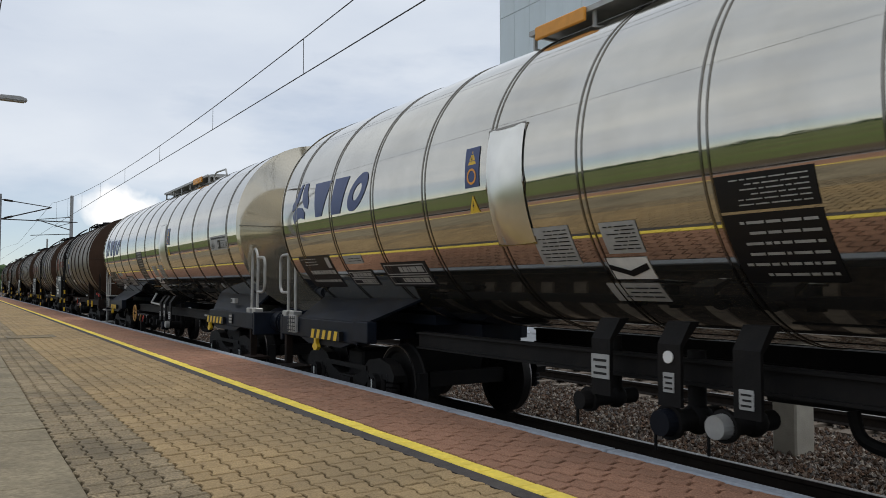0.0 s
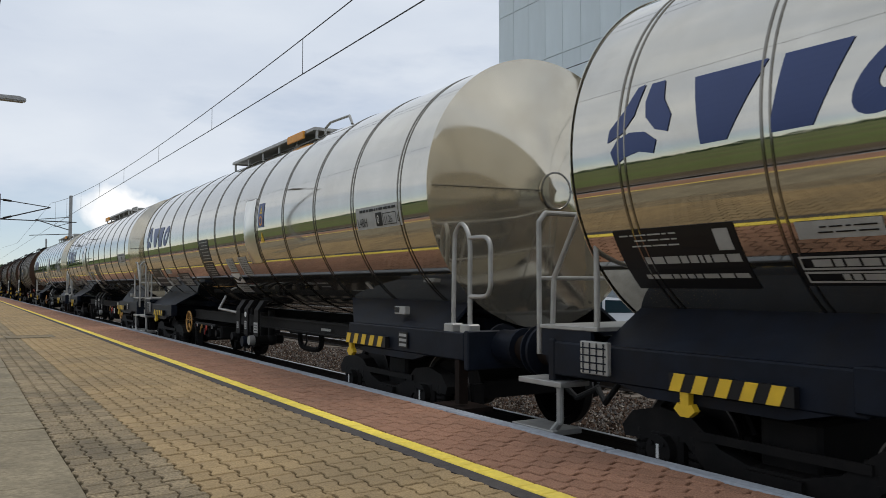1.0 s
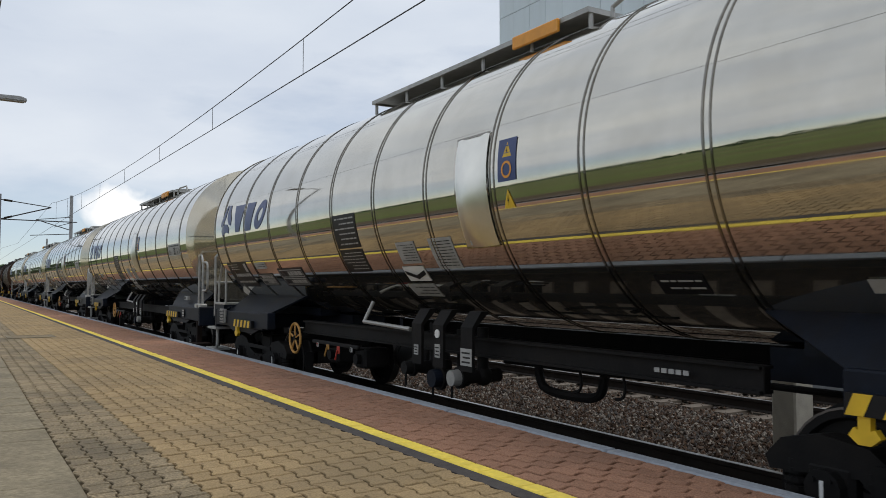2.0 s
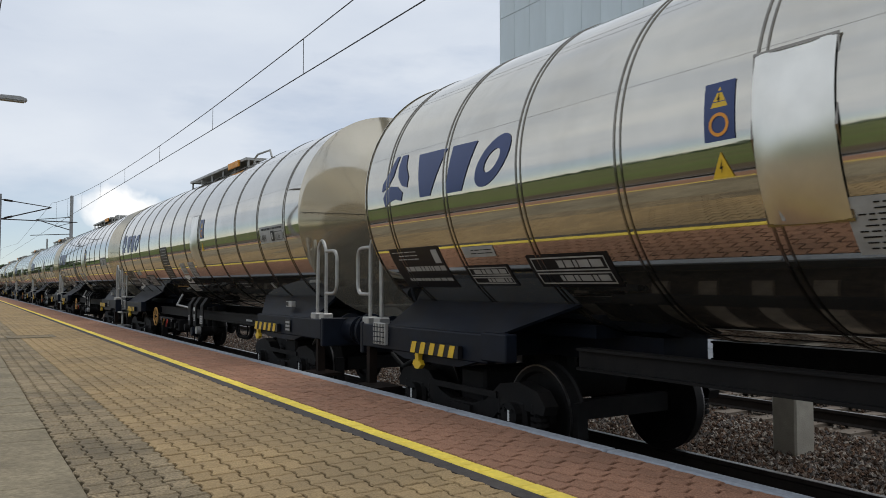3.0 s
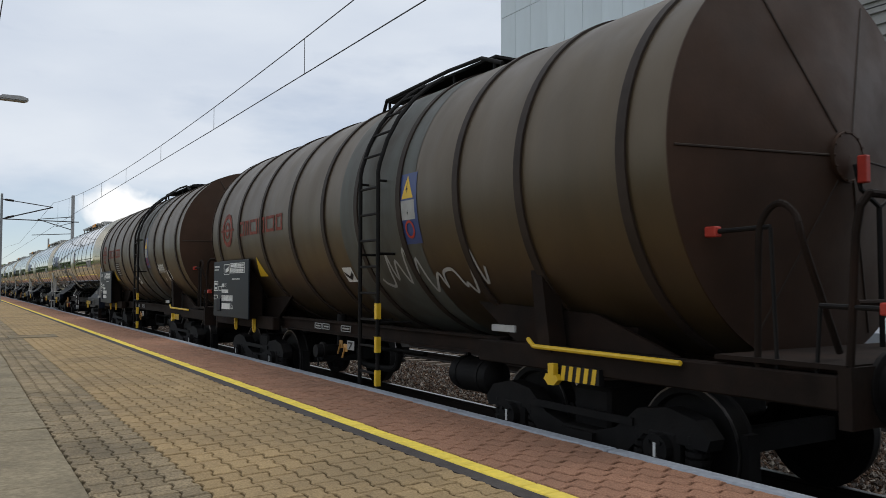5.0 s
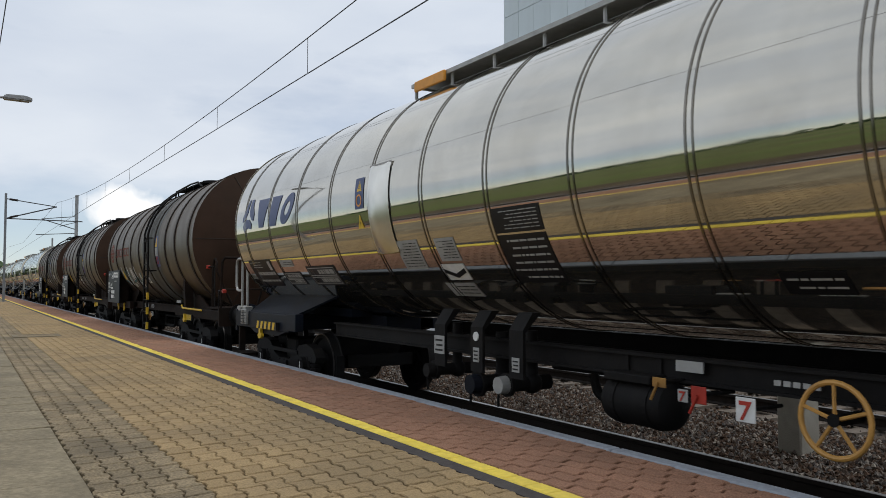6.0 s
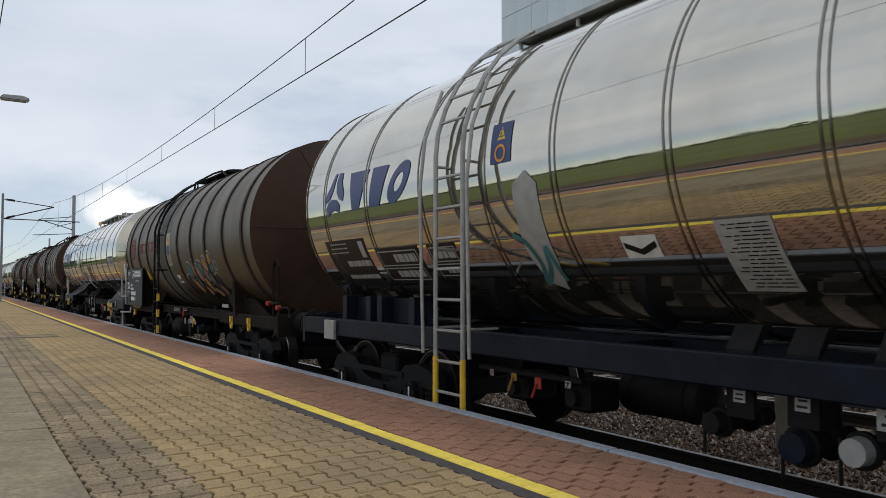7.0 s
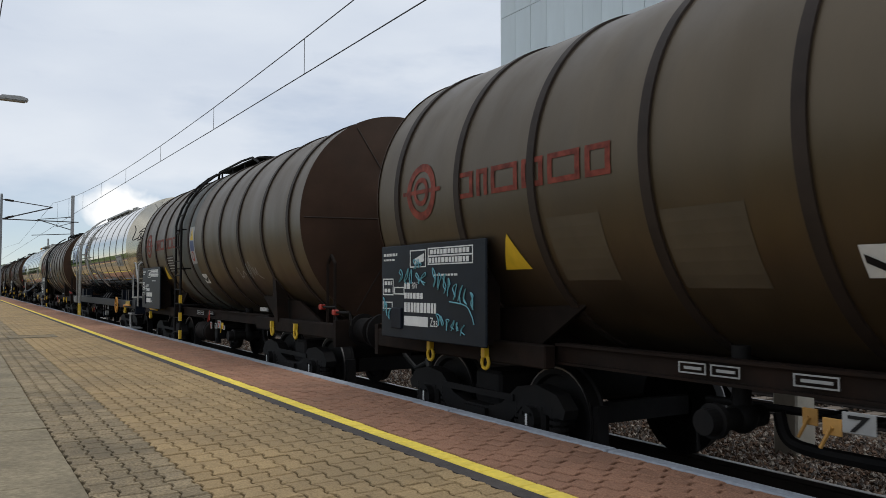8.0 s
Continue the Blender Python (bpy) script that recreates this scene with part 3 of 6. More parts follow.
def platform_mast():
    root = tagged(new("cantilever_mast"), "grey mast with cantilever arms holding the wires", "mast", "catenary masts")
    bm = B()
    box(bm, -0.07, 0.07, -0.07, 0.07, PLAT, 7.6)
    part("post", bm, PLINTH, root)
    bm = B()
    rod(bm, (0, 0, 7.25), (3.0, 0, 6.85), 0.03)
    rod(bm, (0, 0, 5.95), (3.0, 0, 6.85), 0.04)
    part("cantilever", bm, WIRE, root)
    bm = B()
    rod(bm, (0.6, 0, 5.95), (4.6, 0, 5.92), 0.035)
    rod(bm, (0, 0, 5.95), (0.6, 0, 5.95), 0.035)
    rod(bm, (4.3, 0, 5.9), (3.2, 0, 5.55), 0.02)
    part("steady_arm", bm, WIRE, root)
    for p, q in (((0.2, 0, 7.22), (0.7, 0, 7.16)), ((0.25, 0, 6.03), (0.7, 0, 6.16))):
        bm = B()
        rod(bm, p, q, 0.07)
        part("insulator", bm, RAIL, root)
    root.matrix_basis = pose(2.3, 58.7, 0)


def far_cantilever():
    bm = B()
    rod(bm, (8.0, 72, 7.3), (5.4, 72, 7.0), 0.03)
    rod(bm, (8.0, 72, 6.2), (5.4, 72, 7.0), 0.035)
    rod(bm, (8.0, 72, 5.9), (5.0, 72, 5.7), 0.03)
    thing("mast_bracket", bm, WIRE, "bracket arms on the far catenary mast", "bracket")


def wires():
    Y0, Y1 = -12.0, 58.7
    bm = B()
    pipe(bm, [(5.32, Y0, 5.54), (5.34, 20, 5.53), (5.35, 34, 5.57), (5.37, Y1, 5.58), (5.5, 130, 5.5), (5.4, 260, 5.5)], 0.011, 6)
    contact = thing("contact_wire", bm, WIRE, "thin contact wire over the track", "wire", "overhead wires")
    sag = lambda y: 6.035 + 0.00105 * (y - 26.0) ** 2
    bm = B()
    pipe(bm, [(5.34, -12 + 2.95 * k, sag(-12 + 2.95 * k)) for k in range(25)] + [(5.45, 95, 6.1), (5.5, 130, 7.0), (5.45, 190, 6.1), (5.4, 260, 7.0)], 0.010, 6)
    thing("messenger_wire", bm, WIRE, "thin sagging messenger wire over the track", "wire", "overhead wires")
    bm = B()
    rod(bm, (5.34, 0, 0), (5.34, 0, 1.0), 0.006, 6)
    me = mesh_of("dropper", bm, WIRE)
    for k in range(12):
        y = -10.6 + 6.05 * k
        d = new("dropper", me)
        d.matrix_basis = Matrix.Translation((0, y, 5.53)) @ Matrix.Diagonal((1, 1, sag(y) - 5.525, 1))
        d.parent = contact
    bm = B()
    pipe(bm, [(0.62, -20, 7.4), (0.62, 20, 7.3), (0.62, 70, 7.4)], 0.012, 6)
    thing("feeder_wire", bm, WIRE, "thin feeder wire over the platform", "wire", "overhead wires")
    bm = B()
    pipe(bm, [(10.7, -20, 5.5), (10.75, 60, 5.5), (10.7, 200, 5.5)], 0.011, 6)
    pipe(bm, [(10.7, -20 + 6 * k, 6.1 + 1.0 * ((-20 + 6 * k - 22) / 45.0) ** 2) for k in range(14)], 0.010, 6)
    thing("second_track_wire", bm, WIRE, "thin wires over the second track", "wire", "overhead wires")


def lamp():
    root = tagged(new("platform_lamp"), "grey platform lamp with a flat head on an arm", "street lamp", "platform lamps")
    bm = B()
    rod(bm, (0, 0, PLAT - 0.02), (0, 0, 6.0), 0.07, 12, 0.045)
    rod(bm, (0, 0, PLAT - 0.02), (0, 0, PLAT + 0.03), 0.16, 12)
    part("pole", bm, STEELGREY, root, smooth=True)
    bm = B()
    pipe(bm, [(0, 0, 5.95), (0.3, 0, 6.06), (0.8, 0, 6.1)], 0.03)
    part("arm", bm, STEELGREY, root)
    bm = B()
    poly(bm, [(0.72, 6.05), (0.75, 6.16), (1.2, 6.17), (1.36, 6.11), (1.3, 6.04)], 1, -0.13, 0.13)
    bmesh.ops.bevel(bm, geom=bm.edges[:], offset=0.025, segments=2, affect="EDGES")
    part("head", bm, STEELGREY, root, "flat grey lamp head")
    root.matrix_basis = pose(0.0, 21.3, 0)
    copy_thing(root, pose(0.0, -3.0, 0))
    copy_thing(root, pose(0.0, -27.0, 0))


def far_woods():
    rng = np.random.default_rng(9)
    ico = B()
    bmesh.ops.create_icosphere(ico, subdivisions=1, radius=1.0)
    base = np.array([v.co[:] for v in ico.verts])
    faces = [tuple(v.index for v in f.verts) for f in ico.faces]
    ico.free()
    V3, F, nv = [], [], 0
    spots = []
    for k in range(900):
        a = rng.uniform(0, 2 * math.pi)
        d = rng.uniform(330, 420)
        hump = max(0.0, math.sin(a * 3 + 0.6) + 0.55 * math.sin(a * 7 + 1.0) + 0.4 * math.sin(a * 17))
        if hump < 0.12:
            continue
        spots.append((d * math.sin(a), d * math.cos(a), rng.uniform(0.2, 0.9) * (2.5 + 5.5 * hump), rng.uniform(2.5, 6.0)))
    for k in range(620):
        y = rng.uniform(-150, 520)
        hump = 2.0 + 1.5 * math.sin(y / 31.0) + 5.0 * math.exp(-((y - 165) / 22.0) ** 2)
        spots.append((rng.uniform(-250, -215), y, rng.uniform(0.1, 0.9) * (2.0 + hump), rng.uniform(1.8, 3.4)))
    for k in range(260):
        spots.append((rng.uniform(-28, 38), rng.uniform(260, 330), rng.uniform(0.5, 7.5), rng.uniform(1.5, 3.5)))
    for x, y, z, r in spots:
        p = base * r * rng.uniform(0.6, 1.15, (len(base), 1)) * (1, 1, 0.7)
        V3.append(p + (x, y, z - 0.42))
        F += [tuple(q + nv for q in f) for f in faces]
        nv += len(base)
    me = bpy.data.meshes.new("far_woods")
    me.from_pydata(np.concatenate(V3).tolist(), [], F)
    me.materials.append(LEAF)
    tagged(new("far_woods", me), "dark green line of far trees", "woods", kind="stuff")


# ---- wagon parts ----
SHELLS = {"silver": (1.472, 2.675, 0.22), "brown": (1.53, 2.59, 0.29), "ladder": (1.49, 2.725, 0.22)}
TR, TZ, DISH = SHELLS["silver"]


def shell(kind):
    """Chooses the tank radius, axle height of the tank and depth of its ends for what is built next."""
    global TR, TZ, DISH
    TR, TZ, DISH = SHELLS[kind]


def on_tank(y, h, lift):
    s = max(-0.999, min(0.999, (h - TZ) / TR))
    f = math.asin(s)
    return (-(TR + lift) * math.cos(f), y, TZ + (TR + lift) * math.sin(f))


def patch(bm, y0, y1, h0, h1, lift=0.004, seg=6):
    """A sheet that lies on the platform side of the tank, from y0 to y1 and between two heights."""
    rows = [[bm.verts.new(on_tank(y, h0 + (h1 - h0) * i / seg, lift)) for y in (y0, y1)] for i in range(seg + 1)]
    for A, C in zip(rows, rows[1:]):
        bm.faces.new((A[0], A[1], C[1], C[0]))
    return bm


def sheet(bm, pts, lift=0.004):
    """An outline of (y, height) pairs laid on the tank."""
    t = B()
    t.faces.new([t.verts.new((0, y, h)) for y, h in pts])
    lo, hi = min(h for y, h in pts), max(h for y, h in pts)
    k = lo + 0.04
    while k < hi - 0.005:
        bmesh.ops.bisect_plane(t, geom=t.verts[:] + t.edges[:] + t.faces[:], plane_co=(0, 0, k), plane_no=(0, 0, 1))
        k += 0.04
    for f in t.faces:
        bm.faces.new([bm.verts.new(on_tank(v.co.y, v.co.z, lift)) for v in f.verts])
    t.free()
    return bm


def curved(pts, n=5):
    """A smooth run of points through the given ones."""
    P = [Vector(p) for p in pts]
    out = []
    for i in range(len(P) - 1):
        a, b, c, d = P[max(i - 1, 0)], P[i], P[i + 1], P[min(i + 2, len(P) - 1)]
        for k in range(n):
            t = k / n
            out.append(0.5 * (2 * b + (c - a) * t + (2 * a - 5 * b + 4 * c - d) * t * t + (3 * b - a - 3 * c + d) * t ** 3))
    return out + [P[-1]]


def stroke(bm, pts, w, lift=0.006):
    """A painted line of some width along (y, height) pairs on the tank."""
    pts = curved(pts)
    prev = None
    for i, p in enumerate(pts):
        d = (pts[min(i + 1, len(pts) - 1)] - pts[max(i - 1, 0)]).normalized()
        s = Vector((-d.y, d.x)) * w / 2
        a, c = bm.verts.new(on_tank(*(p + s), lift)), bm.verts.new(on_tank(*(p - s), lift))
        if prev:
            bm.faces.new((prev[0], prev[1], c, a))
        prev = (a, c)
    return bm


def writing(text, y, h, size, lift, narrow=0.8):
    """Readable letters laid on the tank, starting at y and running towards the rear."""
    cu = bpy.data.curves.new("writing", "FONT")
    cu.body, cu.size = text, size
    ob = new("writing_source", cu)
    me = bpy.data.meshes.new_from_object(ob)
    bpy.data.objects.remove(ob)
    bm = B()
    bm.from_mesh(me)
    bpy.data.meshes.remove(me)
    for v in bm.verts:
        v.co = on_tank(y - v.co.x * narrow, h + v.co.y, lift)
    return bm


def flat_writing(text, x, y, z, size, narrow=0.8):
    cu = bpy.data.curves.new("writing", "FONT")
    cu.body, cu.size = text, size
    ob = new("writing_source", cu)
    me = bpy.data.meshes.new_from_object(ob)
    bpy.data.objects.remove(ob)
    bm = B()
    bm.from_mesh(me)
    bpy.data.meshes.remove(me)
    for v in bm.verts:
        v.co = (x, y - v.co.x * narrow, z + v.co.y)
    return bm


def bars(bm, y0, y1, h0, h1, rows, seed, lift=0.008, fill=0.27):
    rng = random.Random(seed)
    step = (h1 - h0) / rows
    for r in range(rows):
        ya = y0
        end = y1 - (y1 - y0) * rng.uniform(0, 0.35)
        while ya < end - 0.03:
            w = min(rng.uniform(0.03, 0.14), end - ya)
            patch(bm, ya, ya + w, h0 + step * (r + (1 - fill) / 2), h0 + step * (r + (1 + fill) / 2), lift, 1)
            ya += w + 0.016
    return bm


def sign(root, name, mat, y0, y1, h0, h1, label, rows=0, ink=None, seed=0):
    bm = B()
    patch(bm, y0, y1, h0, h1, 0.005)
    ob = part(name, bm, mat, root, label)
    if rows:
        m = 0.04 * (y1 - y0) + 0.012
        bm = B()
        bars(bm, y0 + m, y1 - m, h0 + 0.02, h1 - 0.02, rows, seed, 0.009)
        part("print", bm, ink, ob)
    return ob


def boxed(bm, y0, y1, h0, h1, w=0.012, lift=0.009):
    for q in ((y0, y1, h0, h0 + w), (y0, y1, h1 - w, h1), (y0, y0 + w, h0, h1), (y1 - w, y1, h0, h1)):
        patch(bm, *q, lift, 2)
    return bm


def triangle_sign(root, y, h, size, red=False):
    bm = B()
    sheet(bm, [(y - size / 2, h), (y + size / 2, h), (y, h + size)], 0.006)
    t = part("warning_triangle", bm, YELLOW, root, "yellow triangular warning sign")
    bm = B()
    sheet(bm, [(y + size * 0.08, h + size * 0.12), (y - size * 0.06, h + size * 0.45), (y + 0.01 * size, h + size * 0.45), (y - 0.05 * size, h + size * 0.72), (y + size * 0.12, h + size * 0.36), (y + size * 0.02, h + size * 0.36)], 0.010)
    part("flash", bm, INK, t)


def ring_sign(root, y, h, r):
    bm = B()
    k = 20
    outer = [bm.verts.new(on_tank(y + r * math.cos(2 * math.pi * i / k), h + r * math.sin(2 * math.pi * i / k), 0.010)) for i in range(k)]
    inner = [bm.verts.new(on_tank(y + 0.72 * r * math.cos(2 * math.pi * i / k), h + 0.72 * r * math.sin(2 * math.pi * i / k), 0.010)) for i in range(k)]
    for i in range(k):
        bm.faces.new((outer[i], outer[(i + 1) % k], inner[(i + 1) % k], inner[i]))
    return bm


def chevron(root, y0, y1, h0, h1):
    s = sign(root, "marking_plate", WHITE, y0, y1, h0, h1, "white plate with a dark chevron")
    m = (y0 + y1) / 2
    t = (h1 - h0) * 0.3
    bm = B()
    c = (h0 + h1) / 2
    sheet(bm, [(y0 + 0.02, c + t * 0.8), (m, c - t * 0.3), (m, c - t * 1.2), (y0 + 0.02, c - t * 0.1)], 0.010)
    sheet(bm, [(y1 - 0.02, c + t * 0.8), (m, c - t * 0.3), (m, c - t * 1.2), (y1 - 0.02, c - t * 0.1)], 0.010)
    part("chevron", bm, INK, s)


def wheel_mesh():
    bm = B()
    prof = [(-0.075, 0.10), (-0.075, 0.17), (-0.03, 0.2), (-0.03, 0.38), (-0.075, 0.40), (-0.075, 0.46), (0.045, 0.468), (0.06, 0.49), (0.075, 0.49), (0.075, 0.40), (0.03, 0.38), (0.03, 0.2), (0.075, 0.17), (0.075, 0.10)]
    lathe(bm, prof, 32)
    bmesh.ops.transform(bm, matrix=pose(0, 0, 0, 0, 0, -90), verts=bm.verts[:])
    return mesh_of("wheel", bm, BLACK, True)


WHEEL = wheel_mesh()


def tread_mesh():
    bm = B()
    lathe(bm, [(-0.0765, 0.448), (-0.0765, 0.462), (-0.06, 0.4625)], 32)
    bmesh.ops.transform(bm, matrix=pose(0, 0, 0, 0, 0, -90), verts=bm.verts[:])
    return mesh_of("tread", bm, TREAD, True)


TREAD_MESH = tread_mesh()


def bogie(root, yc, mat):
    bm = B()
    box(bm, -1.0, 1.0, yc - 0.22, yc + 0.22, 0.45, 0.82, 0.03)
    rod(bm, (0, yc, 0.8), (0, yc, 0.98), 0.3, 16)
    for s in (-1, 1):
        box(bm, -0.55, 0.55, yc + s * 1.12 - 0.05, yc + s * 1.12 + 0.05, 0.42, 0.6)
    b = part("bogie", bm, mat, root, "black two-axle bogie")
    shape = [(-1.33, 0.60), (-1.22, 0.72), (-0.95, 0.78), (-0.66, 0.74), (-0.42, 0.56), (-0.2, 0.50), (0.2, 0.50), (0.42, 0.56), (0.66, 0.74), (0.95, 0.78), (1.22, 0.72), (1.33, 0.60),
             (1.30, 0.52), (0.72, 0.56), (0.5, 0.36), (0.28, 0.27), (-0.28, 0.27), (-0.5, 0.36), (-0.72, 0.56), (-1.30, 0.52)]
    for s in (-1, 1):
        bm = B()
        poly(bm, [(yc + y, z) for y, z in shape], 0, s * 1.13, s * 0.98)
        box(bm, s * 1.15, s * 1.13, yc - 0.62, yc + 0.62, 0.60, 0.66)
        box(bm, s * 1.17, s * 1.13, yc - 0.2, yc + 0.2, 0.34, 0.48)
        part("side_frame", bm, mat, b)
    bm = B()
    box(bm, -0.06, 0.12, -0.15, 0.15, -0.13, 0.14, 0.03)
    rod(bm, (-0.13, 0, 0), (-0.05, 0, 0), 0.115, 14)
    for q in range(4):
        a = q * math.pi / 2 + 0.78
        rod(bm, (-0.145, 0.075 * math.cos(a), 0.075 * math.sin(a)), (-0.12, 0.075 * math.cos(a), 0.075 * math.sin(a)), 0.016, 6)
    abox = mesh_of("axle_box", bm, mat)
    bm = B()
    for k in range(5):
        rod(bm, (0, 0, -0.12 + 0.055 * k), (0, 0, -0.085 + 0.055 * k), 0.085, 12)
    rod(bm, (0, 0, -0.14), (0, 0, 0.16), 0.055, 8)
    spring = mesh_of("coil_spring", bm, mat)
    bm = B()
    rod(bm, (-1.05, 0, 0), (1.05, 0, 0), 0.08, 12)
    axle = mesh_of("axle", bm, mat)
    bm = B()
    box(bm, -1.215, -1.205, -0.012, 0.012, -0.05, 0.05)
    mark = mesh_of("axle_mark", bm, WHITE)
    for dy in (-0.9, 0.9):
        a = new("axle", axle)
        a.matrix_basis, a.parent = Matrix.Translation((0, yc + dy, 0.46)), b
        for s in (-1, 1):
            o = new("wheel", WHEEL)
            o.matrix_basis, o.parent = pose(s * 0.79, yc + dy, 0.46, 0, 0, 0 if s < 0 else 180), b
            o = new("wheel_tread", TREAD_MESH)
            o.matrix_basis, o.parent = pose(s * 0.79, yc + dy, 0.46, 0, 0, 0 if s < 0 else 180), b
            o = new("axle_box", abox)
            o.matrix_basis, o.parent = pose(s * 1.08, yc + dy, 0.48, 0, 0, 0 if s < 0 else 180), b
            for q in (-0.25, 0.25):
                o = new("coil_spring", spring)
                o.matrix_basis, o.parent = Matrix.Translation((s * 1.05, yc + dy + q, 0.47)), b
        o = new("axle_mark", mark)
        o.matrix_basis, o.parent = Matrix.Translation((0, yc + dy, 0.48)), b
    for dy in (-1.38, 1.38, -0.42, 0.42):
        bm = B()
        poly(bm, [(yc + dy - 0.04, 0.3), (yc + dy + 0.04, 0.3), (yc + dy + 0.03, 0.62), (yc + dy - 0.03, 0.62)], 0, -0.84, -0.72)
        part("brake_block", bm, mat, b)
    return b


def buffer(root, x, y, d, mat, rust):
    bm = B()
    rod(bm, (x, y, 1.06), (x, y + d * 0.36, 1.06), 0.165, 20)
    rod(bm, (x, y, 1.06), (x, y + d * 0.03, 1.06), 0.22, 20)
    rod(bm, (x, y + d * 0.33, 1.06), (x, y + d * 0.37, 1.06), 0.19, 20)
    b = part("buffer", bm, mat, root, smooth=True)
    bm = B()
    rod(bm, (x, y + d * 0.36, 1.06), (x, y + d * 0.60, 1.06), 0.13, 18)
    part("plunger", bm, rust, b, smooth=True)
    bm = B()
    lathe(bm, [(y + d * 0.57, 0.05), (y + d * 0.585, 0.23), (y + d * 0.61, 0.235), (y + d * 0.63, 0.12), (y + d * 0.635, 0.001)], 24, x, 1.06)
    part("buffer_head", bm, mat, b, smooth=True)


def coupling(root, y, d, mat):
    bm = B()
    rod(bm, (0, y, 1.04), (0, y + d * 0.45, 1.0), 0.05)
    box(bm, -0.07, 0.07, min(y, y + d * 0.3), max(y, y + d * 0.3), 0.95, 1.12)
    rod(bm, (0, y + d * 0.4, 1.0), (0, y + d * 0.68, 0.96), 0.045)
    part("coupling", bm, mat, root)
    bm = B()
    pipe(bm, [(-0.35, y, 0.95), (-0.36, y + d * 0.2, 0.72), (-0.3, y + d * 0.4, 0.56), (-0.2, y + d * 0.62, 0.68)], 0.028, 8)
    part("brake_hose", bm, RUBBER, root)


def cone_y(y, d, r):
    """Where the end cone stands at a distance r from the tank's axis."""
    return y + d * (0.02 + (DISH - 0.02) * (TR - 0.03 - r) / (TR - 0.23))


def end_disc(root, y, d, mat, seam, name="tank_end", hub=True, creases=False, angles=(0, 180)):
    bm = B()
    prof = [(y, TR + 0.012), (y + d * 0.012, TR + 0.012), (y + d * 0.018, TR - 0.02)]
    prof += [(cone_y(y, d, r), r) for r in (TR - 0.04, TR - 0.06, TR * 0.7, TR * 0.4, 0.24, 0.215, 0.001)]
    lathe(bm, prof, 128, 0, TZ)
    e = part(name, bm, mat, root, smooth=True)
    for ang in angles:
        bm = B()
        ca, sa = math.cos(radians(ang)), math.sin(radians(ang))
        p, q = [Vector((r * ca, cone_y(y, d, r) + d * 0.001, TZ + r * sa)) for r in (0.2, TR - 0.04)]
        rod(bm, p, q, 0.007 if hub else 0.010, 6)
        if hub:
            for k in range(13):
                v = p.lerp(q, (k + 0.5) / 13) + Vector((0.018 * -sa, 0, 0.018 * ca))
                rod(bm, v, v + Vector((0, d * 0.012, 0)), 0.009, 6)
        part("end_seam", bm, seam, e)
    if creases:
        bm = B()
        for a in (62, 118, 242, 298):
            ca, sa = math.cos(radians(a)), math.sin(radians(a))
            rod(bm, (0.2 * ca, cone_y(y, d, 0.2), TZ + 0.2 * sa), (1.48 * ca, cone_y(y, d, 1.48), TZ + 1.48 * sa), 0.010, 6)
        part("end_crease", bm, seam, e)
    c = cone_y(y, d, 0.2)
    r = 0.205 if hub else 0.185
    bm = B()
    lathe(bm, [(c - d * 0.02, r), (c + d * 0.022, r), (c + d * 0.03, r - 0.012), (c + d * 0.032, r - 0.02), (c + d * 0.036, r * 0.5), (c + d * 0.04, 0.001)], 40, 0, TZ)
    h = part("end_hub", bm, mat, e, smooth=True)
    bm = B()
    lathe(bm, [(c + d * 0.02, r + 0.004), (c + d * 0.034, r + 0.004), (c + d * 0.036, r - 0.012), (c + d * 0.03, r - 0.018)], 40, 0, TZ)
    for k in range(14):
        t = 2 * math.pi * k / 14
        v = Vector(((r - 0.006) * math.cos(t), c + d * 0.034, TZ + (r - 0.006) * math.sin(t)))
        rod(bm, v, v + Vector((0, d * 0.008, 0)), 0.009, 6)
    part("hub_rim", bm, seam if hub else mat, h, smooth=True)
    return e


def tank_body(root, length, mat, rings, ring_mat, width=0.038, rise=0.007, double=True):
    bm = B()
    lathe(bm, [(0.0, TR), (length, TR)], 128, 0, TZ)
    part("tank", bm, mat, root, smooth=True)
    bm = B()
    w = width
    if double:
        prof = [(-w, TR - 0.003), (-w, TR + rise), (-w + 0.013, TR + rise), (-w + 0.013, TR - 0.003), (w - 0.016, TR - 0.003), (w - 0.016, TR + rise), (w, TR + rise), (w, TR - 0.003)]
    else:
        prof = [(-w, TR - 0.002), (-w, TR + rise), (w, TR + rise), (w, TR - 0.002)]
    lathe(bm, prof, 96, 0, TZ)
    me = mesh_of("strap", bm, ring_mat, True)
    for y in rings:
        o = new("strap", me)
        o.matrix_basis, o.parent = Matrix.Translation((0, y, 0)), root


def hazard_bar(root, ya, yb, z, x=-1.37):
    bm = B()
    box(bm, x, x + 0.05, min(ya, yb), max(ya, yb), z - 0.01, z + 0.11)
    h = part("rope_hook_guard", bm, INK, root, "black and yellow striped bar")
    n, step = 5, (yb - ya) / 5.0
    for k in range(n):
        bm = B()
        y = ya + step * k
        poly(bm, [(y, z - 0.01), (y + step * 0.5, z - 0.01), (y + step * 0.75, z + 0.11), (y + step * 0.25, z + 0.11)], 0, x - 0.004, x - 0.001)
        part("stripe", bm, YELLOW, h)


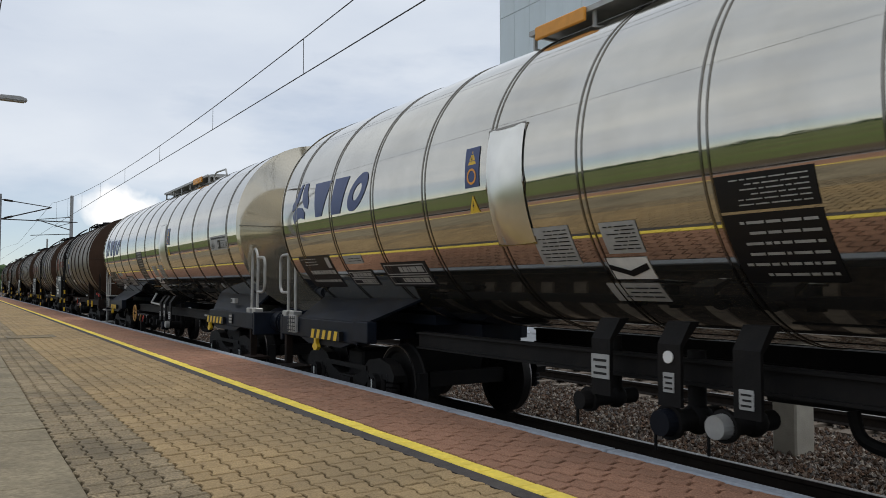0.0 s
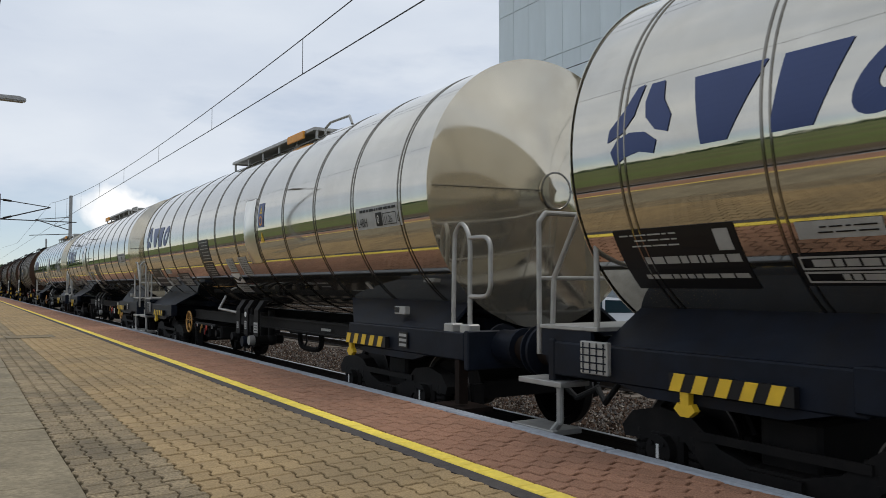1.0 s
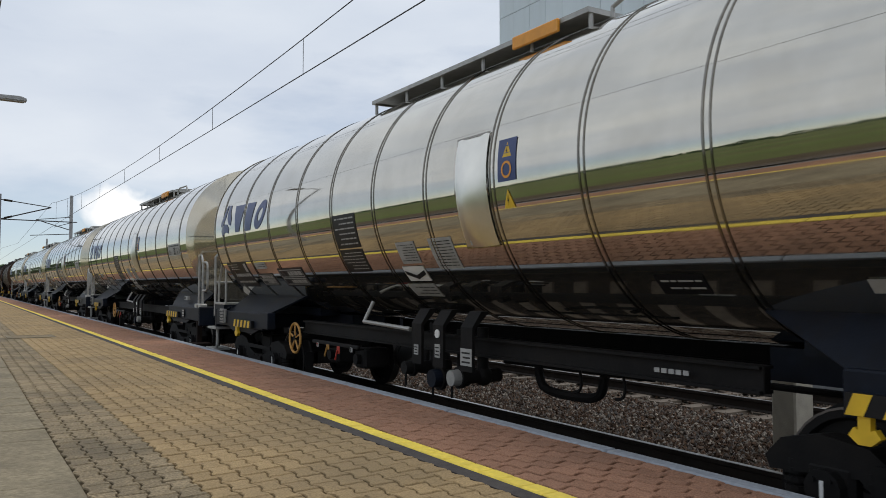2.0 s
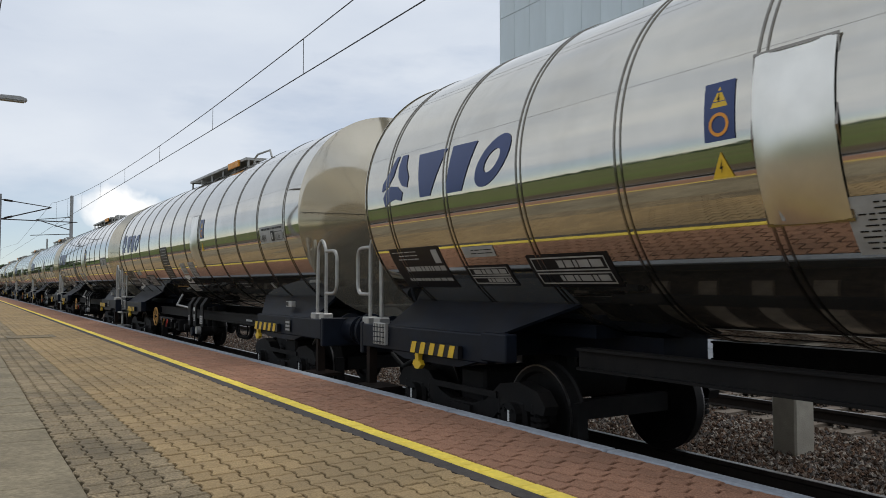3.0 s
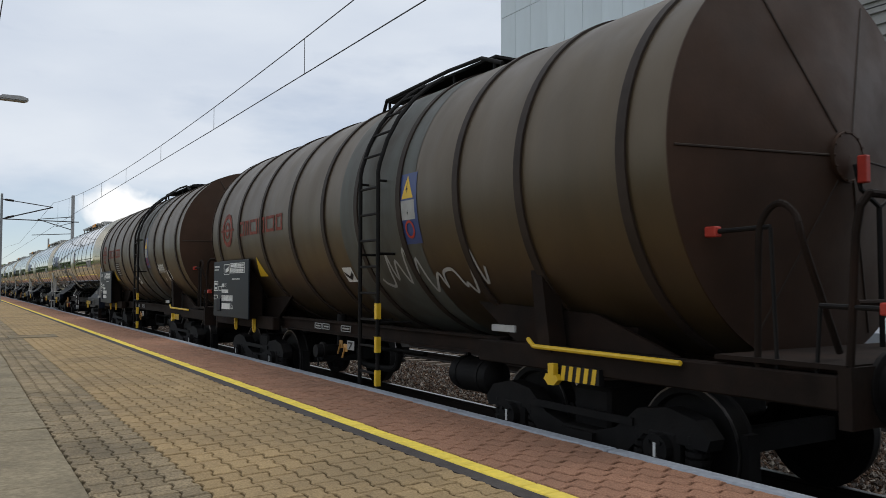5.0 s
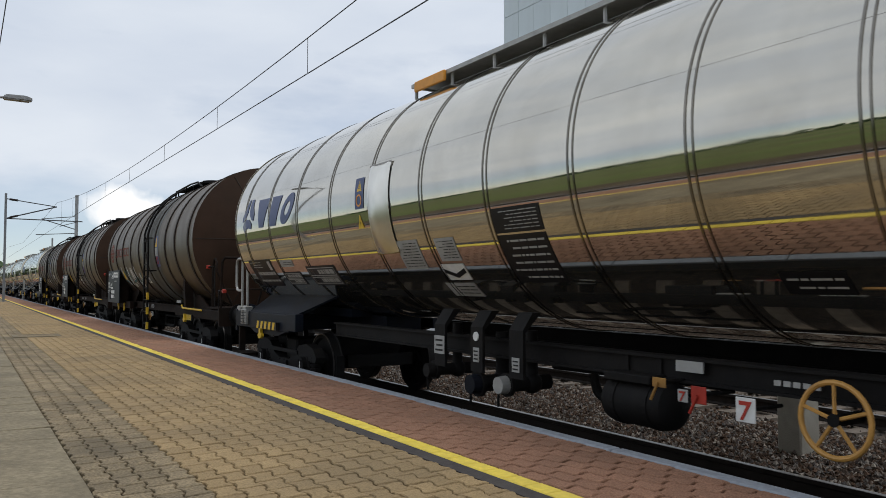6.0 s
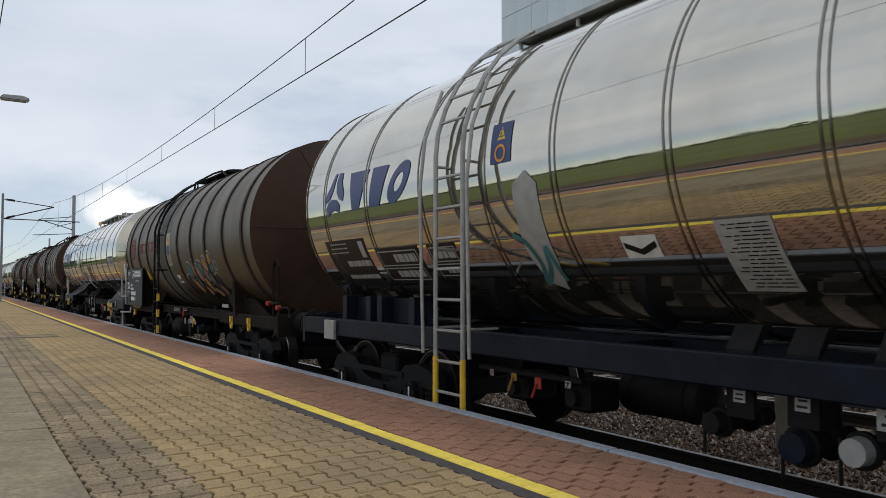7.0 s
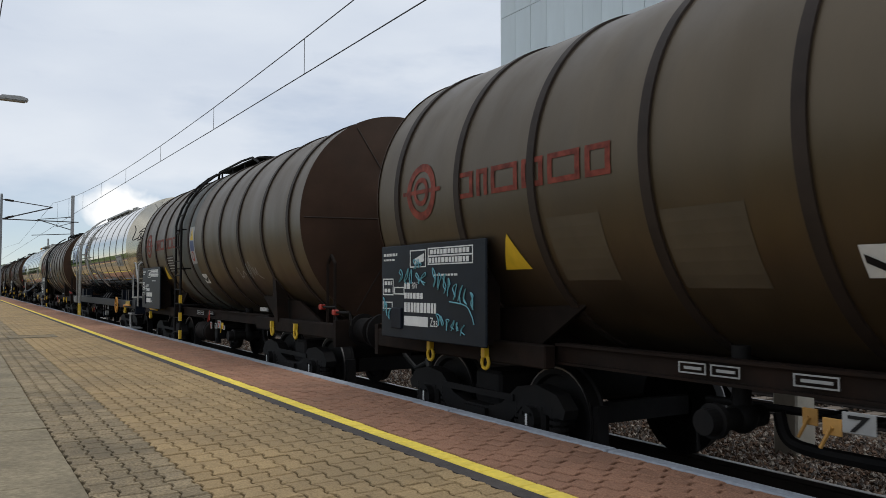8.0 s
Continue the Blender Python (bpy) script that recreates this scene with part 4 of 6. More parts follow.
def tow_hook(root, y, z, x=-1.36):
    bm = B()
    box(bm, x, x + 0.05, y - 0.035, y + 0.035, z - 0.13, z)
    poly(bm, [(y - 0.09, z - 0.13), (y - 0.06, z - 0.085), (y, z - 0.11), (y + 0.06, z - 0.085), (y + 0.09, z - 0.13), (y + 0.035, z - 0.175), (y - 0.035, z - 0.175)], 0, x, x + 0.05)
    part("tow_hook", bm, YELLOW, root, "yellow tow hook")


def handwheel(root, y, z, mat, x=-1.2, r=0.225):
    bm = B()
    k = 28
    ringv = []
    for i in range(k):
        c, sn = math.cos(2 * math.pi * i / k), math.sin(2 * math.pi * i / k)
        ringv.append([bm.verts.new((x + 0.018 * math.cos(math.pi * j / 4), y + (r + 0.018 * math.sin(math.pi * j / 4)) * c, z + (r + 0.018 * math.sin(math.pi * j / 4)) * sn)) for j in range(8)])
    for i in range(k):
        for j in range(8):
            bm.faces.new((ringv[i][j], ringv[i][(j + 1) % 8], ringv[(i + 1) % k][(j + 1) % 8], ringv[(i + 1) % k][j]))
    w = part("handwheel", bm, mat, root, "ochre spoked brake handwheel")
    bm = B()
    for i in range(5):
        a = 2 * math.pi * i / 5 + 0.3
        rod(bm, (x, y, z), (x, y + r * math.cos(a), z + r * math.sin(a)), 0.013, 6)
    part("spoke", bm, mat, w)
    bm = B()
    rod(bm, (x - 0.02, y, z), (x + 0.25, y, z), 0.04, 12)
    part("hub", bm, BLACK, w)


def steps(root, y, d, mat=GALV):
    for z, dy in ((0.88, 0.0), (0.48, 0.1)):
        bm = B()
        box(bm, -1.36, -1.05, y + dy - 0.28, y + dy + 0.28, z - 0.045, z, 0.006)
        part("step", bm, mat, root, "grey step tread")
    bm = B()
    pipe(bm, [(-1.3, y - d * 0.2, 0.85), (-1.3, y - d * 0.2, 0.55), (-1.3, y - d * 0.1, 0.46)], 0.03)
    part("step_bracket", bm, mat, root)
    bm = B()
    rod(bm, (-1.1, y, 1.0), (-1.1, y, 0.86), 0.04)
    part("step_hanger", bm, mat, root)


def stub_frame(root, y, d, mat):
    """End frame under one tank end: y is the tank's end, d points outwards."""
    bm = B()
    for s in (-1, 1):
        lo, hi = sorted((y + d * 0.42, y - d * 2.2))
        box(bm, s * 1.25 - 0.06, s * 1.25 + 0.06, lo, hi, 0.93, 1.2, 0.012)
        poly(bm, [(y - d * 0.3, 0.93), (y - d * 2.0, 0.93), (y - d * 1.7, 0.86), (y - d * 0.6, 0.86)], 0, s * 1.25 - 0.05, s * 1.25 + 0.05)
    lo, hi = sorted((y + d * 0.42, y + d * 0.5))
    box(bm, -1.31, 1.31, lo, hi, 0.84, 1.22, 0.012)
    lo, hi = sorted((y + d * 0.42, y - d * 3.4))
    box(bm, -0.28, 0.28, lo, hi, 0.95, 1.2)
    lo, hi = sorted((y - d * 1.1, y - d * 1.8))
    box(bm, -1.2, 1.2, lo, hi, 0.95, 1.18)
    part("end_frame", bm, mat, root, "dark painted end frame")
    for s in (-1, 1):
        bm = B()
        pts = [(-1.24, y - d * 0.05, 1.18), (-1.24, y - d * 2.2, 1.18), (-0.84, y - d * 3.1, 1.53), (-0.84, y - d * 0.12, 1.50)]
        a = [bm.verts.new((s * -p[0] * -1, p[1], p[2])) for p in pts]
        c = [bm.verts.new((s * -p[0] * -1 * 0.97, p[1], p[2] - 0.02)) for p in pts]
        bm.faces.new(a)
        bm.faces.new(c[::-1])
        for i in range(4):
            bm.faces.new((a[i], a[(i + 1) % 4], c[(i + 1) % 4], c[i]))
        part("saddle_plate", bm, mat, root)
    bm = B()
    lo, hi = sorted((y - d * 0.2, y - d * 2.9))
    box(bm, -0.6, 0.6, lo, hi, 1.18, 1.3)
    part("saddle", bm, mat, root)


def end_rails(root, y, d):
    """Brake platform with rails at one end."""
    bm = B()
    lo, hi = sorted((y - d * 0.08, y + d * 0.62))
    box(bm, -1.3, 1.3, lo, hi, 1.3, 1.335, 0.006)
    part("end_platform", bm, GALV, root, "grey grated platform")
    bm = B()
    for s in (-1, 1):
        bm = B()
        lo, hi = sorted((y + d * 0.0, y + d * 0.6))
        box(bm, s * 1.27 - 0.02, s * 1.27 + 0.02, lo, hi, 1.08, 1.3)
        part("platform_support", bm, FRAME, root)
    r = 0.022
    for s in (-1, 1):
        bm = B()
        pipe(bm, [(s * 1.27, y - d * 0.05, 1.3), (s * 1.27, y - d * 0.05, 2.18), (s * 1.27, y + d * 0.02, 2.28), (s * 1.25, y + d * 0.14, 2.28), (s * 1.24, y + d * 0.5, 1.72), (s * 1.24, y + d * 0.52, 1.33)], r)
        part("handrail", bm, GALV, root)
    bm = B()
    e = y + d * 0.66
    pipe(bm, [(-1.27, e, 1.08), (-1.27, e, 2.2), (-1.2, e, 2.28), (1.2, e, 2.28), (1.27, e, 2.2), (1.27, e, 1.08)], r)
    part("end_rail", bm, GALV, root)
    bm = B()
    pipe(bm, [(-1.27, e, 1.72), (1.27, e, 1.72)], r * 0.8)
    for x in (-0.6, 0.6):
        rod(bm, (x, e, 1.33), (x, e, 2.28), r * 0.8)
    part("mid_rail", bm, GALV, root)


def end_hoops(root, y, d):
    r = 0.023
    bm = B()
    run = [(0.1, 1.2), (0.11, 1.7), (0.12, 2.08), (0.15, 2.2), (0.25, 2.27), (0.35, 2.2), (0.4, 2.06), (0.4, 1.7), (0.4, 1.2)]
    tube(bm, curved([(-1.22, y + d * q, z) for q, z in run], 5), r, 10)
    part("hand_hoop", bm, GALV, root, smooth=True)
    bm = B()
    run = [(0.4, 2.12), (0.6, 2.12), (0.70, 2.10), (0.75, 2.02), (0.75, 1.85), (0.75, 1.66), (0.70, 1.57), (0.6, 1.55), (0.4, 1.55)]
    tube(bm, curved([(-1.22, y + d * q, z) for q, z in run], 4), r, 10)
    part("hand_loop", bm, GALV, root, smooth=True)
    bm = B()
    box(bm, -1.29, -1.15, y + d * 0.1 - 0.08, y + d * 0.1 + 0.08, 1.15, 1.28, 0.012)
    part("hoop_foot", bm, GALV, root)
    bm = B()
    box(bm, -1.29, -1.15, y + d * 0.4 - 0.08, y + d * 0.4 + 0.08, 1.15, 1.28, 0.012)
    part("hoop_foot", bm, GALV, root)
    bm = B()
    box(bm, -1.3, -1.2, *sorted((y + d * 0.25, y + d * 0.33)), 0.5, 1.05)
    box(bm, -1.36, -1.02, *sorted((y - d * 0.05, y + d * 0.5)), 0.44, 0.48)
    part("step", bm, RUSTY, root)


def top_walk(root, ya, yb, orange_y, hoop):
    lo, hi = min(ya, yb), max(ya, yb)
    bm = B()
    box(bm, -0.66, -0.62, lo, hi, 4.15, 4.2)
    box(bm, 0.62, 0.66, lo, hi, 4.15, 4.2)
    box(bm, -0.62, 0.62, lo, lo + 0.03, 4.15, 4.2)
    box(bm, -0.62, 0.62, hi - 0.03, hi, 4.15, 4.2)
    w = part("walkway", bm, GALV, root, "grey grated roof walkway")
    for k in range(4):
        bm = B()
        box(bm, -0.61 + k * 0.31, -0.61 + k * 0.31 + 0.29, lo + 0.032, hi - 0.032, 4.17, 4.195)
        part("grating", bm, GALV, w)
    bm = B()
    rod(bm, (0, 0, -0.30), (0, 0, 0.0), 0.022, 6)
    me = mesh_of("walkway_post", bm, GALV)
    n = 5
    for k in range(n + 1):
        for x in (-0.6, 0.6):
            o = new("walkway_post", me)
            o.matrix_basis, o.parent = Matrix.Translation((x, lo + 0.03 + (hi - lo - 0.06) * k / n, 4.16)), w
    if orange_y:
        bm = B()
        box(bm, -0.70, -0.66, orange_y - 0.36, orange_y + 0.36, 4.07, 4.2, 0.01)
        part("warning_plate", bm, ORANGE, root, "orange plate on the walkway")
    bm = B()
    pipe(bm, [(-0.55, hoop, 4.05), (-0.55, hoop, 4.15), (-0.55, hoop - 0.2, 4.21), (-0.55, hoop - 0.9, 4.19), (-0.55, hoop - 1.0, 4.05)], 0.02)
    part("roof_rail", bm, GALV, root)
    bm = B()
    pipe(bm, [(0.55, hoop, 4.05), (0.55, hoop, 4.15), (0.55, hoop - 0.2, 4.21), (0.55, hoop - 0.9, 4.19), (0.55, hoop - 1.0, 4.05)], 0.02)
    part("roof_rail", bm, GALV, root)
    bm = B()
    for y in (lo + 1.2, hi - 1.3):
        rod(bm, (0, y, 4.0), (0, y, 4.34), 0.26, 20)
        rod(bm, (0, y, 4.30), (0, y, 4.36), 0.30, 20)
    part("manhole", bm, GALV, root)


def gear_sill(root, y0, y1, x, z0, z1, mat):
    """The two long sills under the middle of the tank."""
    for sd in (-1, 1):
        bm = B()
        box(bm, sd * x - 0.04, sd * x + 0.04, y0, y1, z0, z1, 0.008)
        for z in (z0 + 0.012, z1 - 0.012):
            box(bm, sd * x - 0.075, sd * x + 0.075, y0 + 0.01, y1 - 0.01, z - 0.011, z + 0.011)
        part("sill", bm, mat, root)


def gear_bracket(root, y, w, low, notice):
    """A bent strap under the tank with a notice on it."""
    bm = B()
    poly(bm, [(-0.96, 1.40), (-1.06, 1.40), (-1.17, 1.24), (-1.17, low), (-1.14, low), (-1.14, 1.22)], 1, y - w / 2, y + w / 2)
    b = part("valve_bracket", bm, BLACK, root)
    z, h, v = notice
    bm = B()
    box(bm, -1.178, -1.171, y - v / 2, y + v / 2, z, z + h)
    n = part("notice", bm, PAPER, b, "small white notice")
    for q in range(3):
        bm = B()
        box(bm, -1.182, -1.179, y - v * 0.36, y + v * (0.36 - 0.1 * (q % 2)), z + h * (0.16 + 0.27 * q), z + h * (0.26 + 0.27 * q))
        part("print", bm, INK, n)


def gear_valve(root, y, z, r, cap):
    """An outlet valve: body, flange with bolts, round cap and a drop rod."""
    bm = B()
    rod(bm, (-1.10, y, z), (-0.62, y, z), r * 0.72, 16)
    bmesh.ops.create_icosphere(bm, subdivisions=2, radius=r * 1.05, matrix=Matrix.Translation((-0.82, y, z)))
    rod(bm, (-0.82, y, z), (-0.82, y, z + 0.5), r * 0.6, 12)
    v = part("outlet_valve", bm, BLACK, root, "black outlet valve", smooth=True)
    bm = B()
    rod(bm, (-1.13, y, z), (-1.09, y, z), r * 1.12, 20)
    part("flange", bm, BLACK, v)
    bm = B()
    rod(bm, (-1.22, y, z), (-1.13, y, z), r * 0.8, 18, r * 0.86)
    part("valve_cap", bm, cap, v)
    bm = B()
    pipe(bm, [(-1.12, y + 0.13, z + 0.05), (-1.12, y + 0.13, z - 0.22)], 0.013, 6)
    part("drop_rod", bm, BLACK, v)


def gear_tank(root, y0, y1, z, r, mat, x=-0.9):
    """An air reservoir lying along the wagon, with domed ends, two straps and a distributor on top."""
    bm = B()
    lathe(bm, [(y0, 0.001), (y0 + 0.02, r * 0.6), (y0 + 0.07, r * 0.93), (y0 + 0.12, r), (y1 - 0.12, r), (y1 - 0.07, r * 0.93), (y1 - 0.02, r * 0.6), (y1, 0.001)], 22, x, z)
    t = part("air_reservoir", bm, mat, root, smooth=True)
    for y in (y0 + 0.2, y1 - 0.2):
        bm = B()
        lathe(bm, [(y - 0.02, r), (y - 0.02, r + 0.008), (y + 0.02, r + 0.008), (y + 0.02, r)], 22, x, z)
        box(bm, x - 0.02, x + 0.02, y - 0.02, y + 0.02, z + r, z + r + 0.16)
        part("strap", bm, BLACK, t)


def gear_hook(root, y, z, x=-0.75):
    bm = B()
    pipe(bm, [tuple(v) for v in curved([(x, y + 0.02, z + 0.26), (x, y - 0.01, z + 0.1), (x, y + 0.02, z + 0.02), (x, y + 0.10, z)], 3)], 0.014, 6)
    part("drain_hook", bm, BLACK, root)


def gear_loop(root, y0, y1, z, x=-0.62):
    """A safety loop hanging under the brake beam."""
    bm = B()
    pts = curved([(y0, z + 0.22), (y0 + 0.05, z + 0.06), (y0 + 0.2, z), ((y0 + y1) / 2, z - 0.01), (y1 - 0.2, z), (y1 - 0.05, z + 0.06), (y1, z + 0.22)], 4)
    tube(bm, [(x, p[0], p[1]) for p in pts], 0.045)
    part("safety_loop", bm, BLACK, root, smooth=True)
    bm = B()
    rod(bm, (x + 0.1, y0 - 0.5, z + 0.24), (x + 0.1, y1 + 0.7, z + 0.22), 0.03, 8)
    part("brake_rod", bm, BLACK, root)


def gear_tags(root, tags):
    """Lever plates: rows of y, z, width, height, material."""
    for k, (y, z, w, h, mt) in enumerate(tags):
        bm = B()
        box(bm, -1.172, -1.16, y - w / 2, y + w / 2, z - h / 2, z + h / 2, 0.004)
        t = part("lever_plate", bm, mt, root, "small lever plate")
        bm = B()
        if mt is PAPER or mt is WHITE:
            poly(bm, [(y + w * 0.3, z + h * 0.36), (y - w * 0.34, z + h * 0.36), (y + w * 0.1, z - h * 0.4), (y + w * 0.25, z - h * 0.4), (y - w * 0.1, z + h * 0.2), (y + w * 0.3, z + h * 0.2)], 0, -1.178, -1.173)
            part("lever", bm, SIGNAL if k % 2 else INK, t)
        else:
            rod(bm, (-1.18, y, z), (-1.18, y + 0.07, z - 0.13), 0.012, 6)
            part("lever", bm, mt, t)
        bm = B()
        rod(bm, (-1.16, y, z), (-0.8, y, z), 0.014, 6)
        part("lever_shaft", bm, BLACK, t)


def lever_board(root, y):
    bm = B()
    box(bm, -1.15, -1.10, y - 0.75, y + 0.75, 0.84, 0.89, 0.01)
    part("lever_board", bm, BLACK, root)
    for q in (-0.5, 0.35):
        bm = B()
        box(bm, -1.0, -0.62, y + q - 0.16, y + q + 0.16, 0.58, 0.84, 0.03)
        rod(bm, (-1.06, y + q, 0.7), (-1.0, y + q, 0.7), 0.07, 12)
        part("brake_valve", bm, BLACK, root)
    gear_tags(root, ((y - 0.6, 0.83, 0.07, 0.06, PAPER), (y - 0.2, 0.80, 0.09, 0.1, SIGNAL), (y + 0.15, 0.82, 0.08, 0.07, AMBER), (y + 0.5, 0.83, 0.06, 0.06, PAPER)))


def silver_gear(root, p, shift=0.0):
    mid = LS / 2 if not shift else LL / 2
    if not shift:
        gear_sill(root, 3.0, LS - 3.0, 0.86, 0.93, 1.12, BLACK)
    ys = [v + shift for v in ((7.2, 6.75, 6.2) if p > 0 else (7.8, 7.1, 6.45))]
    sizes = ((0.90, 0.11, 0.09), (0.90, 0.14, 0.10), (0.86, 0.17, 0.2)) if p > 0 else ((0.93, 0.19, 0.2), (0.90, 0.14, 0.10), (0.86, 0.13, 0.11))
    for y, q in zip(ys, sizes):
        gear_bracket(root, y, 0.21, 0.80, q)
    bm = B()
    rod(bm, (-1.182, ys[1], 1.15), (-1.171, ys[1], 1.15), 0.045, 18)
    part("round_notice", bm, WHITE, root)
    for k, y in enumerate((ys[0] + 0.2, ys[1] + 0.05, ys[2] + 0.22)):
        gear_valve(root, y, (0.74, 0.68, 0.72)[k], (0.09, 0.115, 0.1)[k], (BLACK, FRAME, GALV)[k])
    gear_loop(root, ys[2] - 1.25, ys[2] - 0.3, 0.62, -0.5)
    if p > 0:
        for y in (4.99, 4.45):
            gear_hook(root, y + shift, 0.70)
        lever_board(root, 9.5 + shift)
        gear_tank(root, ys[0] + 0.9, ys[0] + 1.9, 0.72, 0.2, BLACK, -0.3)
    else:
        gear_tank(root, 4.75, 5.5, 0.74, 0.19, BLACK)
        bm = B()
        box(bm, -1.08, -0.7, 4.9, 5.4, 0.90, 0.97, 0.01)
        part("distributor", bm, BLACK, root)
        gear_tags(root, ((4.72, 0.95, 0.13, 0.07, AMBER), (4.5, 0.88, 0.09, 0.09, PAPER), (4.36, 0.90, 0.13, 0.12, SIGNAL), (3.98, 0.85, 0.15, 0.16, WHITE)))
        bm = B()
        box(bm, -0.96, -0.945, 4.5, 4.75, 1.02, 1.1)
        part("notice", bm, PAPER, root, "grey notice on the sill")
    bm = B()
    for k in range(5):
        box(bm, -0.946, -0.936, 2.6 + 1.0 + 0.07 * k, 2.65 + 1.0 + 0.07 * k, 1.0, 1.035)
    part("print", bm, PAPER, root)
    bm = B()
    rod(bm, (0.3, mid - 4.2, 0.82), (0.3, mid + 4.2, 0.82), 0.03)
    part("brake_rod", bm, BLACK, root)


def brown_gear(root, p):
    gear_sill(root, 2.5, LB - 2.5, 1.02, 0.98, 1.16, RUSTY)
    if p > 0:
        gear_tank(root, 6.2, 7.2, 0.70, 0.2, RUSTY, -0.95)
        gear_tags(root, ((5.86, 1.05, 0.05, 0.2, SIGNAL), (5.72, 0.86, 0.1, 0.13, PAPER), (5.4, 0.86, 0.12, 0.1, PAPER), (5.16, 0.90, 0.2, 0.15, PAPER), (4.95, 0.88, 0.12, 0.12, YELLOW), (4.84, 0.85, 0.12, 0.08, PAPER)))
        bm = B()
        rod(bm, (-1.0, 5.8, 0.5), (-1.0, 5.8, 1.1), 0.06, 10)
        box(bm, -1.06, -0.9, 5.66, 5.86, 0.6, 0.8, 0.01)
        part("brake_valve", bm, BLACK, root)
        gear_valve(root, 4.4, 0.72, 0.11, BLACK)
        gear_loop(root, 3.1, 4.1, 0.60)
    else:
        gear_tags(root, ((6.0, 0.88, 0.1, 0.1, AMBER), (5.86, 0.84, 0.12, 0.1, OCHRE), (5.70, 0.88, 0.2, 0.12, PAPER)))
        gear_valve(root, 6.75, 0.74, 0.11, BLACK)
        gear_loop(root, 5.4, 6.6, 0.56)
        gear_tank(root, 2.9, 3.7, 0.72, 0.18, BLACK, -0.8)
    for y0, y1 in ((6.82, 7.06), (6.54, 6.78), (5.85, 6.15)):
        bm = B()
        f = -1.1
        for q in ((y0, y1, 1.04, 1.05), (y0, y1, 1.11, 1.12), (y0, y0 + 0.01, 1.05, 1.11), (y1 - 0.01, y1, 1.05, 1.11), (y0 + 0.04, y1 - 0.05, 1.07, 1.09)):
            box(bm, f - 0.006, f + 0.002, *q)
        part("frame_notice", bm, PAPER, root, "small white lettered frame")
    bm = B()
    rod(bm, (0.3, 1.2, 0.8), (0.3, LB - 1.2, 0.8), 0.03)
    part("brake_rod", bm, BLACK, root)


def blue_logo(root, y, scale=1.0):
    """A blue three-piece mark and three plain slanted blocks, running rearwards from y."""
    pieces = ([(0.0, 2.69), (0.02, 2.78), (0.16, 2.90), (0.27, 3.05), (0.34, 3.06), (0.26, 2.85), (0.15, 2.74)],
              [(0.40, 3.05), (0.52, 3.05), (0.53, 2.92), (0.60, 2.80), (0.57, 2.69), (0.46, 2.72), (0.37, 2.82), (0.36, 2.93)],
              [(0.03, 2.62), (0.10, 2.70), (0.22, 2.735), (0.36, 2.72), (0.47, 2.645), (0.44, 2.56), (0.30, 2.59), (0.18, 2.57), (0.07, 2.52)])
    for pts in pieces:
        bm = B()
        sheet(bm, [(y - a * scale, h) for a, h in pts], 0.006)
        part("logo_mark", bm, BLUE, root, "blue curved logo piece")
    for pts in ([(0.78, 3.01), (1.33, 3.0), (1.04, 2.56), (0.84, 2.56)],
                [(1.44, 3.0), (1.86, 2.99), (1.62, 2.55), (1.34, 2.55)]):
        bm = B()
        sheet(bm, [(y - a * scale, h) for a, h in pts], 0.006)
        part("logo_block", bm, BLUE, root, "plain slanted blue logo block")
    # open slanted oval
    bm = B()
    k = 28
    rings = [[bm.verts.new(on_tank(y - scale * (2.12 + rx * math.cos(2 * math.pi * i / k) + 0.16 * rz * math.sin(2 * math.pi * i / k) / 0.22), 2.77 + rz * math.sin(2 * math.pi * i / k), 0.006)) for i in range(k)] for rx, rz in ((0.22, 0.22), (0.10, 0.10))]
    for i in range(k):
        j = (i + 1) % k
        bm.faces.new((rings[0][i], rings[0][j], rings[1][j], rings[1][i]))
    part("logo_block", bm, BLUE, root, "plain slanted blue logo ring")


def label_panel(root, y0, y1, h0, h1):
    s = sign(root, "test_panel", PAPER, y0, y1, h0, h1, "pale grey test date panel")
    w = y1 - y0
    part("writing", writing("L4BH", y1 - 0.03, h0 + 0.03, 0.14, 0.010), INK, s)
    bm = B()
    patch(bm, y0 + 0.40 * w, y0 + 0.54 * w, h0 + 0.02, h0 + 0.17, 0.009)
    part("black_square", bm, INK, s)
    part("writing", writing("0", y0 + 0.51 * w, h0 + 0.05, 0.13, 0.012), WHITE, s)
    part("writing", writing("11.26", y0 + 0.36 * w, h0 + 0.045, 0.11, 0.010), INK, s)
    part("writing", writing("L", y0 + 0.08 * w, h0 + 0.045, 0.13, 0.010), INK, s)
    bm = B()
    boxed(bm, y0 + 0.10 * w, y0 + 0.38 * w, h0 + 0.025, h0 + 0.155, 0.008, 0.009)
    bars(bm, y0 + 0.1, y1 - 0.03, h1 - 0.06, h1 - 0.025, 1, 3, 0.009, 0.8)
    part("print", bm, INK, s)


